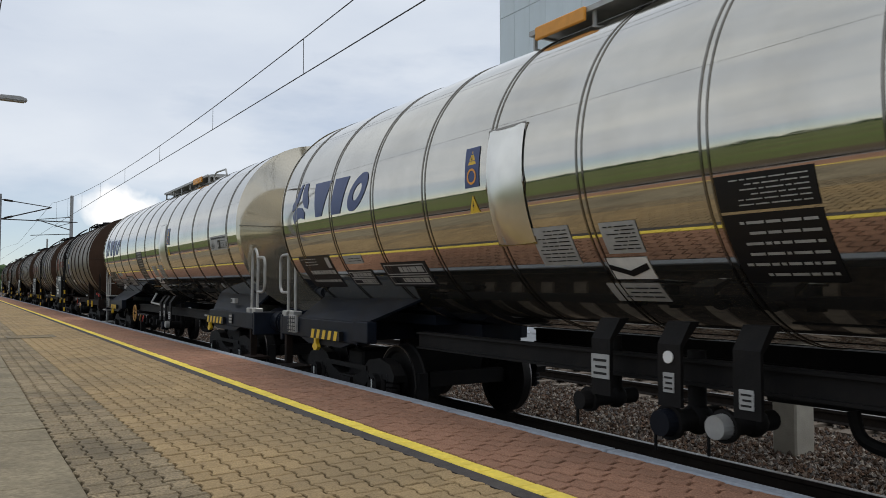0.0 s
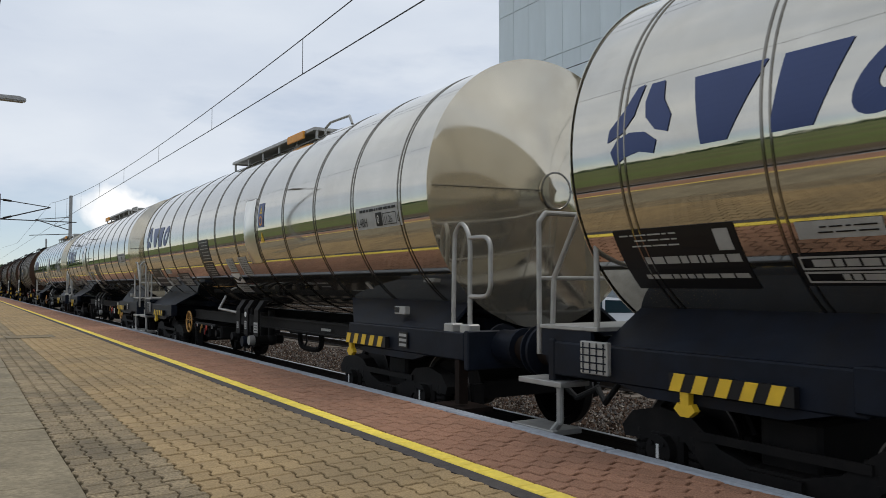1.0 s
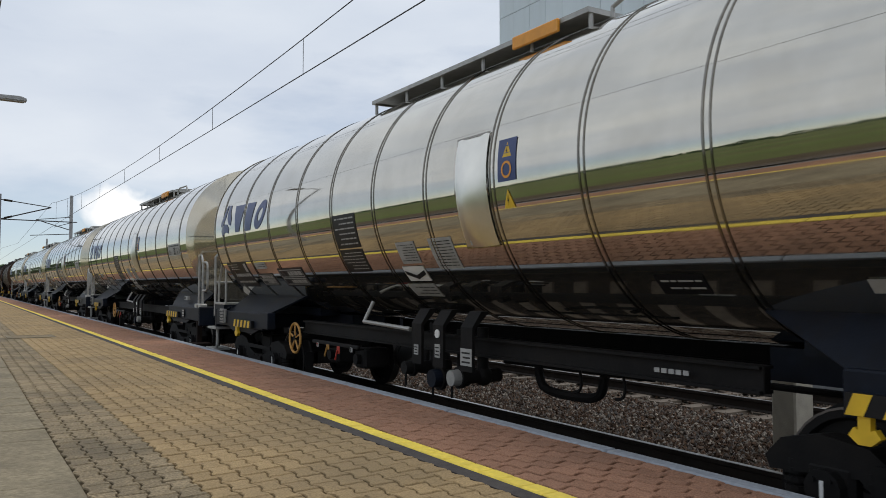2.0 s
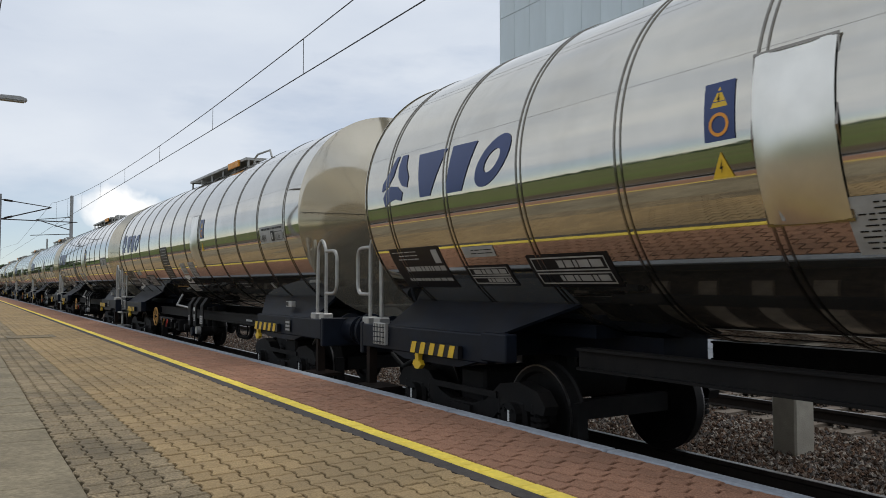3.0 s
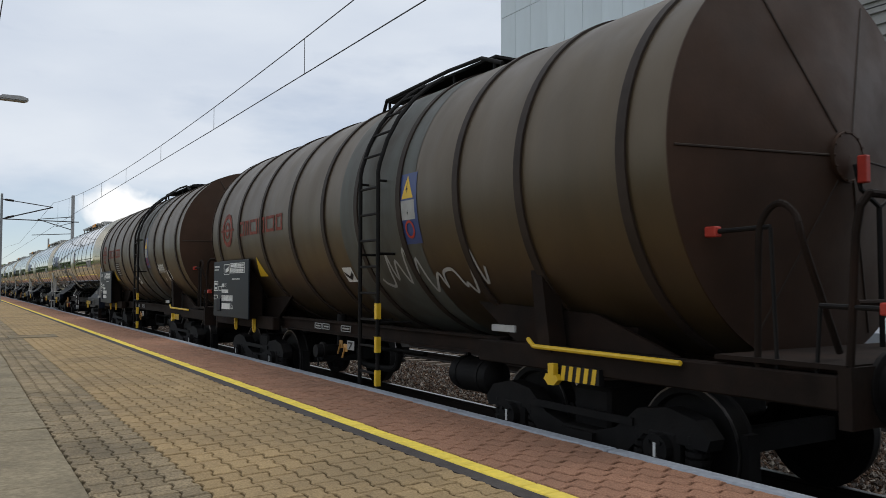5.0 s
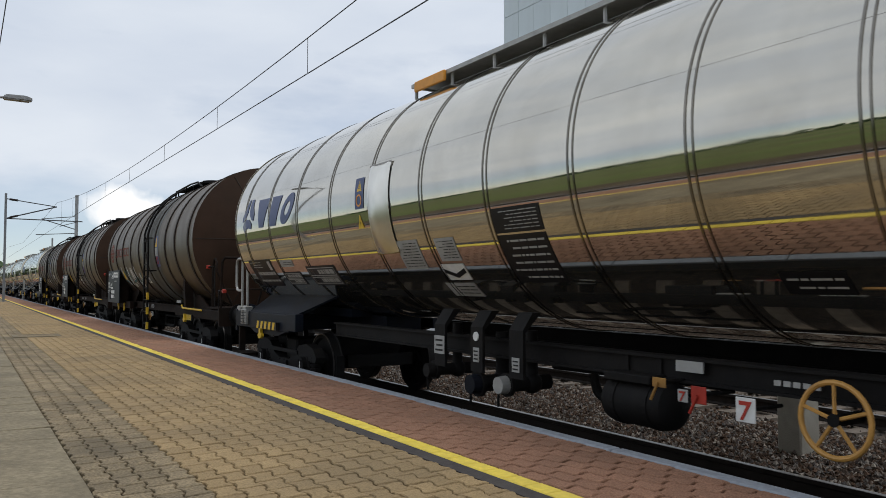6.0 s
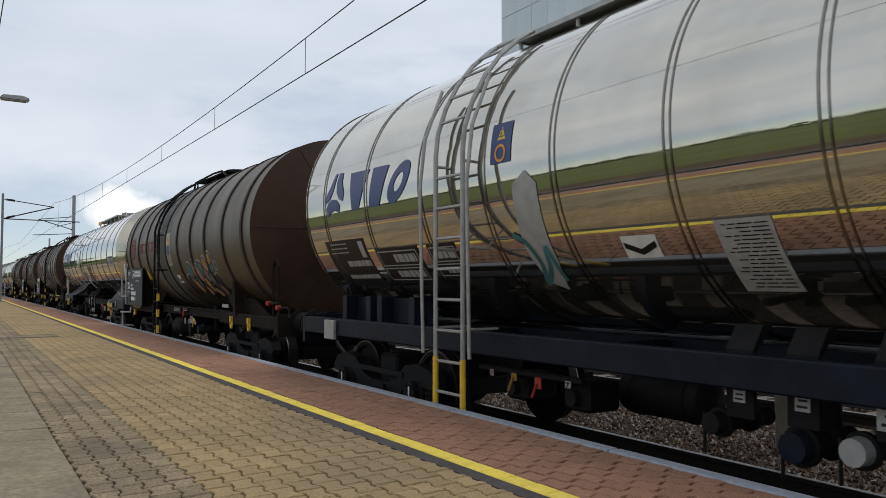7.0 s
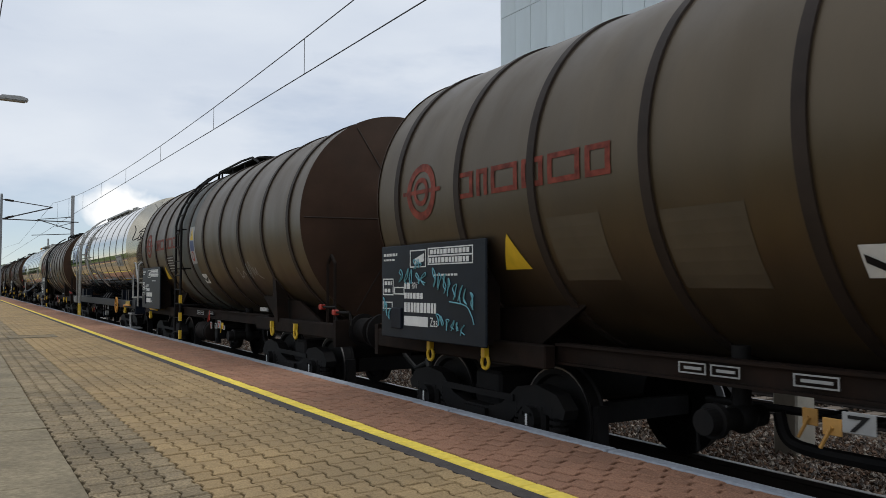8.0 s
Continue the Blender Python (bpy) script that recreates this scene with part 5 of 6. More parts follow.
def number_plate(root, y0, y1, h0, h1, seed):
    s = sign(root, "data_plate", INK, y0, y1, h0, h1, "black data plate with white print")
    bm = B()
    bars(bm, y0 + 0.45 * (y1 - y0), y1 - 0.04, h0 + 0.68 * (h1 - h0), h1 - 0.02, 3, seed)
    bars(bm, y0 + 0.03, y1 - 0.06, h0 + 0.36 * (h1 - h0), h0 + 0.6 * (h1 - h0), 1, seed + 1, fill=0.5)
    bars(bm, y0 + 0.03, y1 - 0.06, h0 + 0.05, h0 + 0.3 * (h1 - h0), 1, seed + 2, fill=0.4)
    patch(bm, y0 + 0.05, y0 + 0.17, h0 + 0.6 * (h1 - h0), h1 - 0.03, 0.008)
    part("print", bm, PAPER, s)


def grid_plate(root, y0, y1, h0, h1, seed):
    s = sign(root, "load_table", INK, y0, y1, h0, h1, "black load table with white boxes")
    bm = B()
    w, h = y1 - y0, h1 - h0
    boxed(bm, y0 + 0.05 * w, y1 - 0.05 * w, h0 + 0.5 * h, h1 - 0.08 * h)
    boxed(bm, y0 + 0.05 * w, y1 - 0.05 * w, h0 + 0.1 * h, h0 + 0.45 * h)
    bars(bm, y0 + 0.1 * w, y1 - 0.1 * w, h0 + 0.55 * h, h1 - 0.14 * h, 1, seed, fill=0.7)
    bars(bm, y0 + 0.1 * w, y1 - 0.1 * w, h0 + 0.15 * h, h0 + 0.4 * h, 1, seed + 1, fill=0.7)
    part("print", bm, PAPER, s)


def access_cover(root, y0, y1, h0, h1):
    bm = B()
    m = 0.5 * (y0 + y1)
    n = 10
    prev = None
    for i in range(n + 1):
        t = i / n
        h = h0 + (h1 - h0) * t
        swell = 0.07 * math.sin(math.pi * min(1.0, 0.12 + t)) + 0.01
        row = [bm.verts.new(on_tank(yy, h, l)) for yy, l in ((y0, 0.012), (y0 + 0.06, 0.02), (y0 + 0.16, swell), (y1 - 0.16, swell), (y1 - 0.06, 0.02), (y1, 0.012))]
        if prev:
            for a in range(5):
                bm.faces.new((prev[a], prev[a + 1], row[a + 1], row[a]))
        prev = row
    c = part("access_cover", bm, COVER, root, "bulging polished access cover", smooth=True)
    bm = B()
    boxed(bm, y0 - 0.015, y1 + 0.015, h0 - 0.015, h1 + 0.015, 0.018, 0.016)
    part("cover_rim", bm, SEAM, c)
    bm = B()
    patch(bm, y0 + 0.1, y1 - 0.1, h0 + 0.02, h0 + 0.12, 0.03)
    part("cover_foot", bm, PAPER, c)


LS, LB, LL = 14.15, 10.95, 12.7


def frame_notice(root, y, d):
    bm = B()
    box(bm, -1.33, -1.325, *sorted((y - d * 0.86, y - d * 0.66)), 0.98, 1.15)
    nb = part("frame_notice", bm, INK, root)
    bm = B()
    for q in range(3):
        box(bm, -1.334, -1.331, *sorted((y - d * 0.84, y - d * 0.68)), 0.995 + 0.053 * q, 1.025 + 0.053 * q)
    part("print", bm, PAPER, nb)


def silver_wagon(p):
    """Polished tank wagon of length LS; p is +1 when the brake platform leads, -1 when it trails."""
    shell("silver")
    root = tagged(new("tank_wagon"), "polished silver tank wagon on a dark blue frame", "tank wagon", "tank wagons")
    tank_body(root, LS, STEEL, [0.6 + 1.183 * k for k in range(12)], SEAM)
    end_disc(root, 0.0, -1, ENDSTEEL, SEAM)
    end_disc(root, LS, 1, ENDSTEEL, SEAM)
    for y, d in ((0.0, -1), (LS, 1)):
        stub_frame(root, y, d, FRAME)
        bogie(root, y - d * 1.5, BLACK)
        for x in (-0.875, 0.875):
            buffer(root, x, y + d * 0.46, d, FRAME, RUSTY)
        coupling(root, y + d * 0.5, d, BLACK)
        if d < 0:
            hazard_bar(root, 2.15, 1.1, 0.97)
            tow_hook(root, 2.05, 0.98)
        else:
            hazard_bar(root, 13.29, 12.35, 0.96)
            tow_hook(root, 13.17, 0.96)
            bm = B()
            box(bm, -1.335, -1.2, 11.62, 12.02, 0.96, 1.22, 0.012)
            part("tool_box", bm, FRAME, root, "dark blue box on the frame")
        if d < 0:
            frame_notice(root, y, d)
        if d == p:
            end_rails(root, y, d)
            steps(root, y + d * 0.56, d)
        else:
            end_hoops(root, y, d)
    # lamp box on the front corner
    bm = B()
    box(bm, -1.36, -1.31, LS - 0.25, LS + 0.05, 0.98, 1.23, 0.008)
    pb = part("paper_holder", bm, GALV, root, "wire mesh paper holder")
    bm = B()
    for k in range(4):
        box(bm, -1.366, -1.361, LS - 0.22 + 0.075 * k, LS - 0.21 + 0.075 * k, 0.99, 1.22)
        box(bm, -1.366, -1.361, LS - 0.24, LS + 0.04, 1.01 + 0.055 * k, 1.02 + 0.055 * k)
    part("wire_mesh", bm, FRAME, pb)
    bm = B()
    box(bm, -1.2, -1.13, 0.95, 1.2, 1.33, 1.42, 0.008)
    bx = part("tag_box", bm, PAPER, root, "small grey electronic tag")
    bm = B()
    box(bm, -1.205, -1.2, 1.08, 1.18, 1.35, 1.41)
    part("tag_face", bm, INK, bx)
    handwheel(root, 11.2 if p > 0 else 3.45, 0.85, OCHRE, -1.04)
    silver_gear(root, p)
    if p > 0:
        bm = B()
        pipe(bm, [(-0.95, 8.7, 1.45), (-1.08, 8.7, 1.2), (-1.08, 7.5, 1.16)], 0.025)
        part("steam_pipe", bm, GALV, root)
    top_walk(root, 4.95, 9.35, 5.7 if p > 0 else 8.85, 4.75)
    # markings
    blue_logo(root, 13.75)
    number_plate(root, 12.78, 13.85, 1.64, 2.06, 11)
    sign(root, "notice", PAPER, 11.84, 12.36, 1.93, 2.03, "grey notice", 2, INK, 5)
    grid_plate(root, 11.74, 12.45, 1.66, 1.85, 21)
    grid_plate(root, 10.4, 11.42, 1.65, 1.92, 23)
    label_panel(root, 0.58, 1.68, 2.31, 2.56)
    bm = B()
    patch(bm, 2.05, 2.16, 1.62, 1.70, 0.01)
    part("rivet_plate", bm, PAPER, root)
    sign(root, "marking_plate", INK, 3.3, 3.75, 1.60, 1.74, "black plate with a pale slash", 2, PAPER, 8)
    cov, sg, pa, pb2, ls = ((5.4, 5.92), (4.97, 5.23), (6.18, 6.63), (6.93, 7.34), (8.2, 8.87)) if p > 0 else ((8.4, 8.92), (9.05, 9.28), (7.95, 8.43), (7.22, 7.6), (5.78, 6.47))
    access_cover(root, *cov, 2.03, 3.03)
    bm = B()
    patch(bm, *sg, 2.56, 2.93, 0.006)
    part("sign_board", bm, BLUE, root, "blue board with warning symbols")
    m = sum(sg) / 2
    triangle_sign(root, m, 2.77, 0.13)
    bm = ring_sign(root, m, 2.66, 0.075)
    part("ring_symbol", bm, ORANGE, root)
    triangle_sign(root, m, 2.33, 0.16)
    sign(root, "paper", PAPER, *pa, 1.83, 2.14, "grey paper with small print", 9, INK, 31)
    sign(root, "paper", PAPER, *pb2, 1.90, 2.13, "grey paper with small print", 7, INK, 32)
    chevron(root, pb2[0] + 0.02, pb2[1] + 0.08, 1.71, 1.87)
    sign(root, "paper", PAPER, pb2[0] + 0.04, pb2[1] + 0.22, 1.54, 1.68, "grey paper with small print", 3, INK, 33)
    for h0, h1, sd in ((2.12, 2.53 if p > 0 else 2.34, 41), (1.68 if p < 0 else 1.83, 2.10, 42)):
        s = sign(root, "instruction_plate", INK, *ls, h0, h1, "black instruction plate with white lines", 6, PAPER, sd)
    return root


def ladder(root, y0, y1, x, z0, z1, mat, rungs, over=True, yellow=0.0):
    bm = B()
    for y in (y0, y1):
        pts = [(x, y, z0), (x, y, 2.9)]
        if over:
            pts += [(-(TR + 0.12) * math.cos(radians(a)), y, TZ + (TR + 0.12) * math.sin(radians(a))) for a in (14, 24, 34, 44, 54, 62)]
        pipe(bm, pts, 0.024)
    l = part("ladder", bm, mat, root, "side ladder curving over the tank")
    bm = B()
    rod(bm, (0, y0, 0), (0, y1, 0), 0.015, 6)
    me = mesh_of("rung", bm, mat)
    k = 0
    z = z0 + 0.15
    while z < 2.95:
        o = new("rung", me)
        o.matrix_basis, o.parent = Matrix.Translation((x, 0, z)), l
        z += 0.29
    for a in (18, 28, 38, 48, 58):
        o = new("rung", me)
        o.matrix_basis, o.parent = Matrix.Translation((-(TR + 0.12) * math.cos(radians(a)), 0, TZ + (TR + 0.12) * math.sin(radians(a)))), l
    if yellow:
        for y, q in [(y0, q) for q in range(3)]:
            bm = B()
            box(bm, x - 0.027, x + 0.027, y - 0.027, y + 0.027, z0 + 0.02 + yellow * q, z0 + 0.02 + yellow * q + 0.17)
            part("hazard_mark", bm, YELLOW, l, "yellow band on the ladder")
    for z in (1.25, 2.0, 2.8):
        for y in (y0, y1):
            bm = B()
            rod(bm, (x, y, z), (-(math.sqrt(max(0.01, TR ** 2 - (z - TZ) ** 2))) if z > 1.3 else -1.2, y, z), 0.014, 6)
            part("ladder_stay", bm, mat, l)


def ladder_wagon():
    shell("ladder")
    root = tagged(new("tank_wagon"), "polished silver tank wagon with a side ladder and graffiti", "tank wagon", "tank wagons")
    tank_body(root, LL, STEEL, [0.55, 1.7, 2.84, 4.0, 5.17, 6.3, 7.5, 8.48, 9.63, 10.9, 12.1], SEAM)
    end_disc(root, 0.0, -1, ENDSTEEL, SEAM, angles=(60, 120, 240, 300))
    end_disc(root, LL, 1, ENDSTEEL, SEAM)
    for s in (-1, 1):
        bm = B()
        box(bm, s * 1.25 - 0.06, s * 1.25 + 0.06, -0.45, LL + 0.5, 1.0, 1.22, 0.012)
        part("sole_bar", bm, FRAME, root)
    for ya in (-0.53, LL + 0.5):
        bm = B()
        box(bm, -1.31, 1.31, ya, ya + 0.08, 0.86, 1.24)
        part("headstock", bm, FRAME, root)
    bm = B()
    box(bm, -0.25, 0.25, -0.45, LL + 0.5, 1.0, 1.2)
    part("underframe", bm, FRAME, root, "dark blue full-length frame")
    for k in range(6):
        bm = B()
        box(bm, -1.18, 1.18, 0.8 + 2.2 * k, 0.9 + 2.2 * k, 1.0, 1.19)
        part("cross_beam", bm, FRAME, root)
    for y, d in ((0.0, -1), (LL, 1)):
        bogie(root, y - d * 1.45, BLACK)
        for x in (-0.875, 0.875):
            buffer(root, x, y + d * 0.56, d, FRAME, RUSTY)
        coupling(root, y + d * 0.58, d, BLACK)
        for s in (-1, 1):
            bm = B()
            poly(bm, [(y - d * 0.2, 1.21), (y - d * 2.6, 1.21), (y - d * 2.4, 1.5), (y - d * 0.6, 1.5)], 0, s * 1.0 - 0.02, s * 1.0 + 0.02)
            sd = part("saddle", bm, FRAME, root)
            for q in (0.5, 1.2, 1.5, 2.3):
                bm = B()
                box(bm, s * 1.06 - 0.12, s * 1.06 + 0.12, *sorted((y - d * q, y - d * (q + 0.12))), 1.215, 1.52)
                part("rib", bm, FRAME, sd)
    end_rails(root, 0.0, -1)
    steps(root, 0.0, -1)
    handwheel(root, 2.15, 1.06, ORANGE, -1.37)
    silver_gear(root, 1, -1.2)
    bm = B()
    tube(bm, curved([(-1.37, 0.9, 1.02), (-1.38, 0.86, 1.07), (-1.38, 0.7, 1.08), (-1.38, 0.0, 1.09), (-1.36, -0.1, 1.09)], 4), 0.022)
    part("orange_rail", bm, ORANGE, root, "orange pipe rail", smooth=True)
    hazard_bar(root, 0.66, 0.02, 1.10, -1.36)
    tow_hook(root, 0.78, 1.03, -1.38)
    ladder(root, 8.66, 9.14, -1.585, 0.5, 3.1, GALV, 9)
    for y in (8.66, 9.14):
        bm = B()
        rod(bm, (-1.587, y, 0.5), (-1.587, y, 0.98), 0.028, 8)
        part("ladder_foot", bm, YELLOW, root, "yellow lower ladder end")
    bm = B()
    pipe(bm, [(-1.62, 8.5, 1.0), (-1.66, 8.48, 2.6), (-1.6, 8.48, 3.1), (-1.4, 8.48, 3.6)], 0.018)
    pipe(bm, [(-1.62, 9.32, 1.0), (-1.66, 9.32, 2.6), (-1.6, 9.32, 3.1), (-1.4, 9.32, 3.6)], 0.018)
    part("ladder_handrail", bm, GALV, root)
    top_walk(root, 4.6, 9.1, None, 4.4)
    blue_logo(root, 12.06, 0.93)
    number_plate(root, 11.15, 12.28, 1.66, 2.22, 51)
    grid_plate(root, 9.95, 10.95, 1.68, 2.08, 52)
    grid_plate(root, 9.2, 9.75, 1.72, 2.08, 53)
    bm = B()
    patch(bm, 8.05, 8.35, 2.72, 3.08, 0.006)
    part("sign_board", bm, BLUE, root, "blue board with warning symbols")
    part("ring_symbol", ring_sign(root, 8.2, 2.81, 0.08), ORANGE, root)
    triangle_sign(root, 8.2, 2.93, 0.12)
    bm = B()
    sheet(bm, [(7.75, 1.85), (7.72, 2.5), (7.86, 2.62), (8.05, 2.52), (8.1, 1.95), (8.02, 1.68), (7.85, 1.62)], 0.006)
    part("arrow_panel", bm, PAPER, root, "pale pointed panel")
    bm = B()
    stroke(bm, [(8.2, 2.1), (8.05, 2.02), (7.98, 1.84), (8.06, 1.68), (7.9, 1.8), (7.82, 1.98), (7.78, 1.7)], 0.05, 0.010)
    part("graffiti", bm, TEAL, root, "teal spray scrawl")
    chevron(root, 6.58, 6.93, 1.86, 2.02)
    sign(root, "paper", PAPER, 5.62, 6.05, 1.62, 2.08, "grey paper with small print", 17, INK, 61)
    label_panel(root, 0.82, 1.78, 2.22, 2.53)
    sign(root, "marking_plate", INK, 2.04, 2.43, 1.76, 1.93, "black plate with a pale slash", 2, PAPER, 8)
    # scrawl and box on the rear end
    bm = B()
    f = lambda x, z: cone_y(0.0, -1, math.hypot(x, z - TZ)) - 0.006
    for pts in ([(-1.27, 3.34), (-1.24, 3.2), (-1.33, 2.93), (-1.2, 2.98)], [(-1.16, 3.14), (-1.06, 3.24), (-0.98, 3.28), (-1.0, 3.2), (-1.12, 3.17)],
                [(-1.2, 2.96), (-1.1, 3.14), (-1.12, 2.98), (-1.0, 3.14), (-1.02, 3.0), (-0.9, 3.12), (-0.92, 3.0), (-0.78, 3.12)],
                [(-1.22, 2.92), (-1.0, 2.99), (-0.8, 2.98), (-1.05, 2.86), (-0.82, 2.9), (-0.62, 2.97)], [(-0.9, 2.98), (-1.0, 2.85), (-1.1, 2.76)]):
        pts = [tuple(v) for v in curved(pts)]
        for (xa, za), (xb, zb) in zip(pts, pts[1:]):
            rod(bm, (xa, f(xa, za), za), (xb, f(xb, zb), zb), 0.012, 5)
    part("graffiti", bm, INK, root, "black spray scrawl")
    bm = B()
    box(bm, -0.13, 0.13, -0.29, -0.2, TZ - 0.19, TZ + 0.19, 0.02)
    gb = part("gauge_box", bm, WHITE, root, "white gauge box")
    bm = B()
    box(bm, -0.085, 0.085, -0.296, -0.29, TZ - 0.15, TZ - 0.015)
    box(bm, -0.085, 0.085, -0.296, -0.29, TZ + 0.005, TZ + 0.14)
    part("gauge_face", bm, STEELGREY, gb)
    bm = B()
    lathe(bm, [(-0.21, 0.07), (-0.27, 0.07), (-0.27, 0.001)], 20, -0.1, TZ + 0.36)
    part("valve_knob", bm, GALV, root, "small round valve")
    bm = B()
    box(bm, -1.36, -1.31, LL - 0.6, LL - 0.3, 0.95, 1.2, 0.008)
    part("paper_holder", bm, GALV, root, "wire mesh paper holder")
    return root


def data_board(root, y0, y1, seed):
    """Slate board with white print at the front end of the brown wagons."""
    x = -1.5
    bm = B()
    box(bm, x, x + 0.03, y0, y1, 1.1, 2.08, 0.01)
    b = part("data_board", bm, PLATE, root, "slate blue data board with white print")
    f = x - 0.003
    rng = random.Random(seed)

    def frame_box(ya, yb, za, zb, w=0.012):
        bm = B()
        for q in ((ya, yb, za, za + w), (ya, yb, zb - w, zb), (ya, ya + w, za, zb), (yb - w, yb, za, zb)):
            box(bm, f, x, *q)
        part("box_outline", bm, WHITE, b)

    def line(ya, yb, z, h, n):
        bm = B()
        y = yb
        while y > ya + 0.02:
            w = rng.uniform(0.035, 0.06)
            box(bm, f, x, max(ya, y - w), y, z, z + h)
            y -= w + 0.018
        part("print", bm, WHITE, b)

    W = y1 - y0
    frame_box(y0 + 0.10 * W, y0 + 0.50 * W, 1.86, 2.03)
    frame_box(y0 + 0.10 * W, y0 + 0.50 * W, 1.94, 1.955)
    line(y0 + 0.13 * W, y0 + 0.48 * W, 1.965, 0.045, 8)
    line(y0 + 0.12 * W, y0 + 0.49 * W, 1.88, 0.05, 8)
    frame_box(y0 + 0.52 * W, y0 + 0.68 * W, 1.84, 2.02)
    bm = B()
    poly(bm, [(y0 + 0.54 * W, 1.90), (y0 + 0.54 * W, 1.98), (y0 + 0.63 * W, 1.93), (y0 + 0.63 * W, 1.87)], 0, f, x)
    part("print", bm, WHITE, b)
    line(y0 + 0.82 * W, y0 + 0.97 * W, 1.97, 0.03, 6)
    line(y0 + 0.84 * W, y0 + 0.97 * W, 1.92, 0.02, 6)
    frame_box(y0 + 0.86 * W, y0 + 0.98 * W, 1.55, 1.73)
    frame_box(y0 + 0.74 * W, y0 + 0.85 * W, 1.56, 1.64)
    frame_box(y0 + 0.87 * W, y0 + 0.98 * W, 1.4, 1.48)
    line(y0 + 0.88 * W, y0 + 0.96 * W, 1.66, 0.04, 4)
    line(y0 + 0.88 * W, y0 + 0.96 * W, 1.58, 0.04, 4)
    part("writing", flat_writing("RIV", f, y0 + 0.66 * W, 1.62, 0.1), WHITE, b)
    line(y0 + 0.68 * W, y0 + 0.74 * W, 1.62, 0.065, 2)
    line(y0 + 0.55 * W, y0 + 0.74 * W, 1.52, 0.06, 5)
    line(y0 + 0.42 * W, y0 + 0.74 * W, 1.38, 0.10, 7)
    bm = B()
    box(bm, f, x, y0 + 0.5 * W, y0 + 0.74 * W, 1.24, 1.34)
    part("name_strip", bm, WHITE, b, "white strip")
    part("writing", flat_writing("Zas", f, y0 + 0.48 * W, 1.25, 0.13), WHITE, b)
    line(y0 + 0.22 * W, y0 + 0.44 * W, 1.75, 0.02, 5)
    bm = B()
    box(bm, f - 0.02, x, y0 + 0.76 * W, y0 + 0.87 * W, 1.2, 1.42, 0.008)
    part("document_box", bm, FRAME, b)
    for q in (y0 + 0.2, y1 - 0.26):
        bm = B()
        box(bm, x + 0.03, -1.2, q, q + 0.06, 1.11, 1.9)
        part("board_bracket", bm, RUSTY, b)
    return b


def red_logo(root, y):
    """A ring mark and a run of plain open blocks in faded red, running rearwards from y."""
    k = 36
    for r0, r1 in ((0.285, 0.205), (0.145, 0.095)):
        bm = B()
        A = [bm.verts.new(on_tank(y + r0 * math.cos(2 * math.pi * i / k), 2.60 + r0 * math.sin(2 * math.pi * i / k), 0.006)) for i in range(k)]
        C = [bm.verts.new(on_tank(y + r1 * math.cos(2 * math.pi * i / k), 2.60 + r1 * math.sin(2 * math.pi * i / k), 0.006)) for i in range(k)]
        for i in range(k):
            bm.faces.new((A[i], A[(i + 1) % k], C[(i + 1) % k], C[i]))
        part("logo_ring", bm, RED, root, "faded red ring mark")
    bm = B()
    patch(bm, y - 0.37, y + 0.37, 2.58, 2.62, 0.007)
    part("logo_bar", bm, RED, root)
    ya = y - 0.66
    for w in (0.28, 0.17, 0.38, 0.28, 0.38, 0.27):
        bm = B()
        t = 0.055
        for q in ((ya - w, ya, 2.655, 2.70), (ya - w, ya - w + t, 2.46, 2.655), (ya - t, ya, 2.46, 2.655)):
            patch(bm, *q, 0.006, 2)
        if w > 0.2:
            patch(bm, ya - w + t, ya - t, 2.46, 2.505, 0.006, 2)
        part("logo_block", bm, RED, root, "plain faded red open block")
        ya -= w + 0.06


def lashing_ring(root, yy):
    bm = B()
    k = 16
    pts = [(-1.3, yy + 0.055 * math.cos(2 * math.pi * i / k), 0.945 + 0.06 * math.sin(2 * math.pi * i / k)) for i in range(k + 1)]
    tube(bm, pts, 0.017, 6)
    box(bm, -1.33, -1.27, yy - 0.03, yy + 0.03, 0.99, 1.1)
    part("lashing_ring", bm, YELLOW, root, "yellow lashing ring")


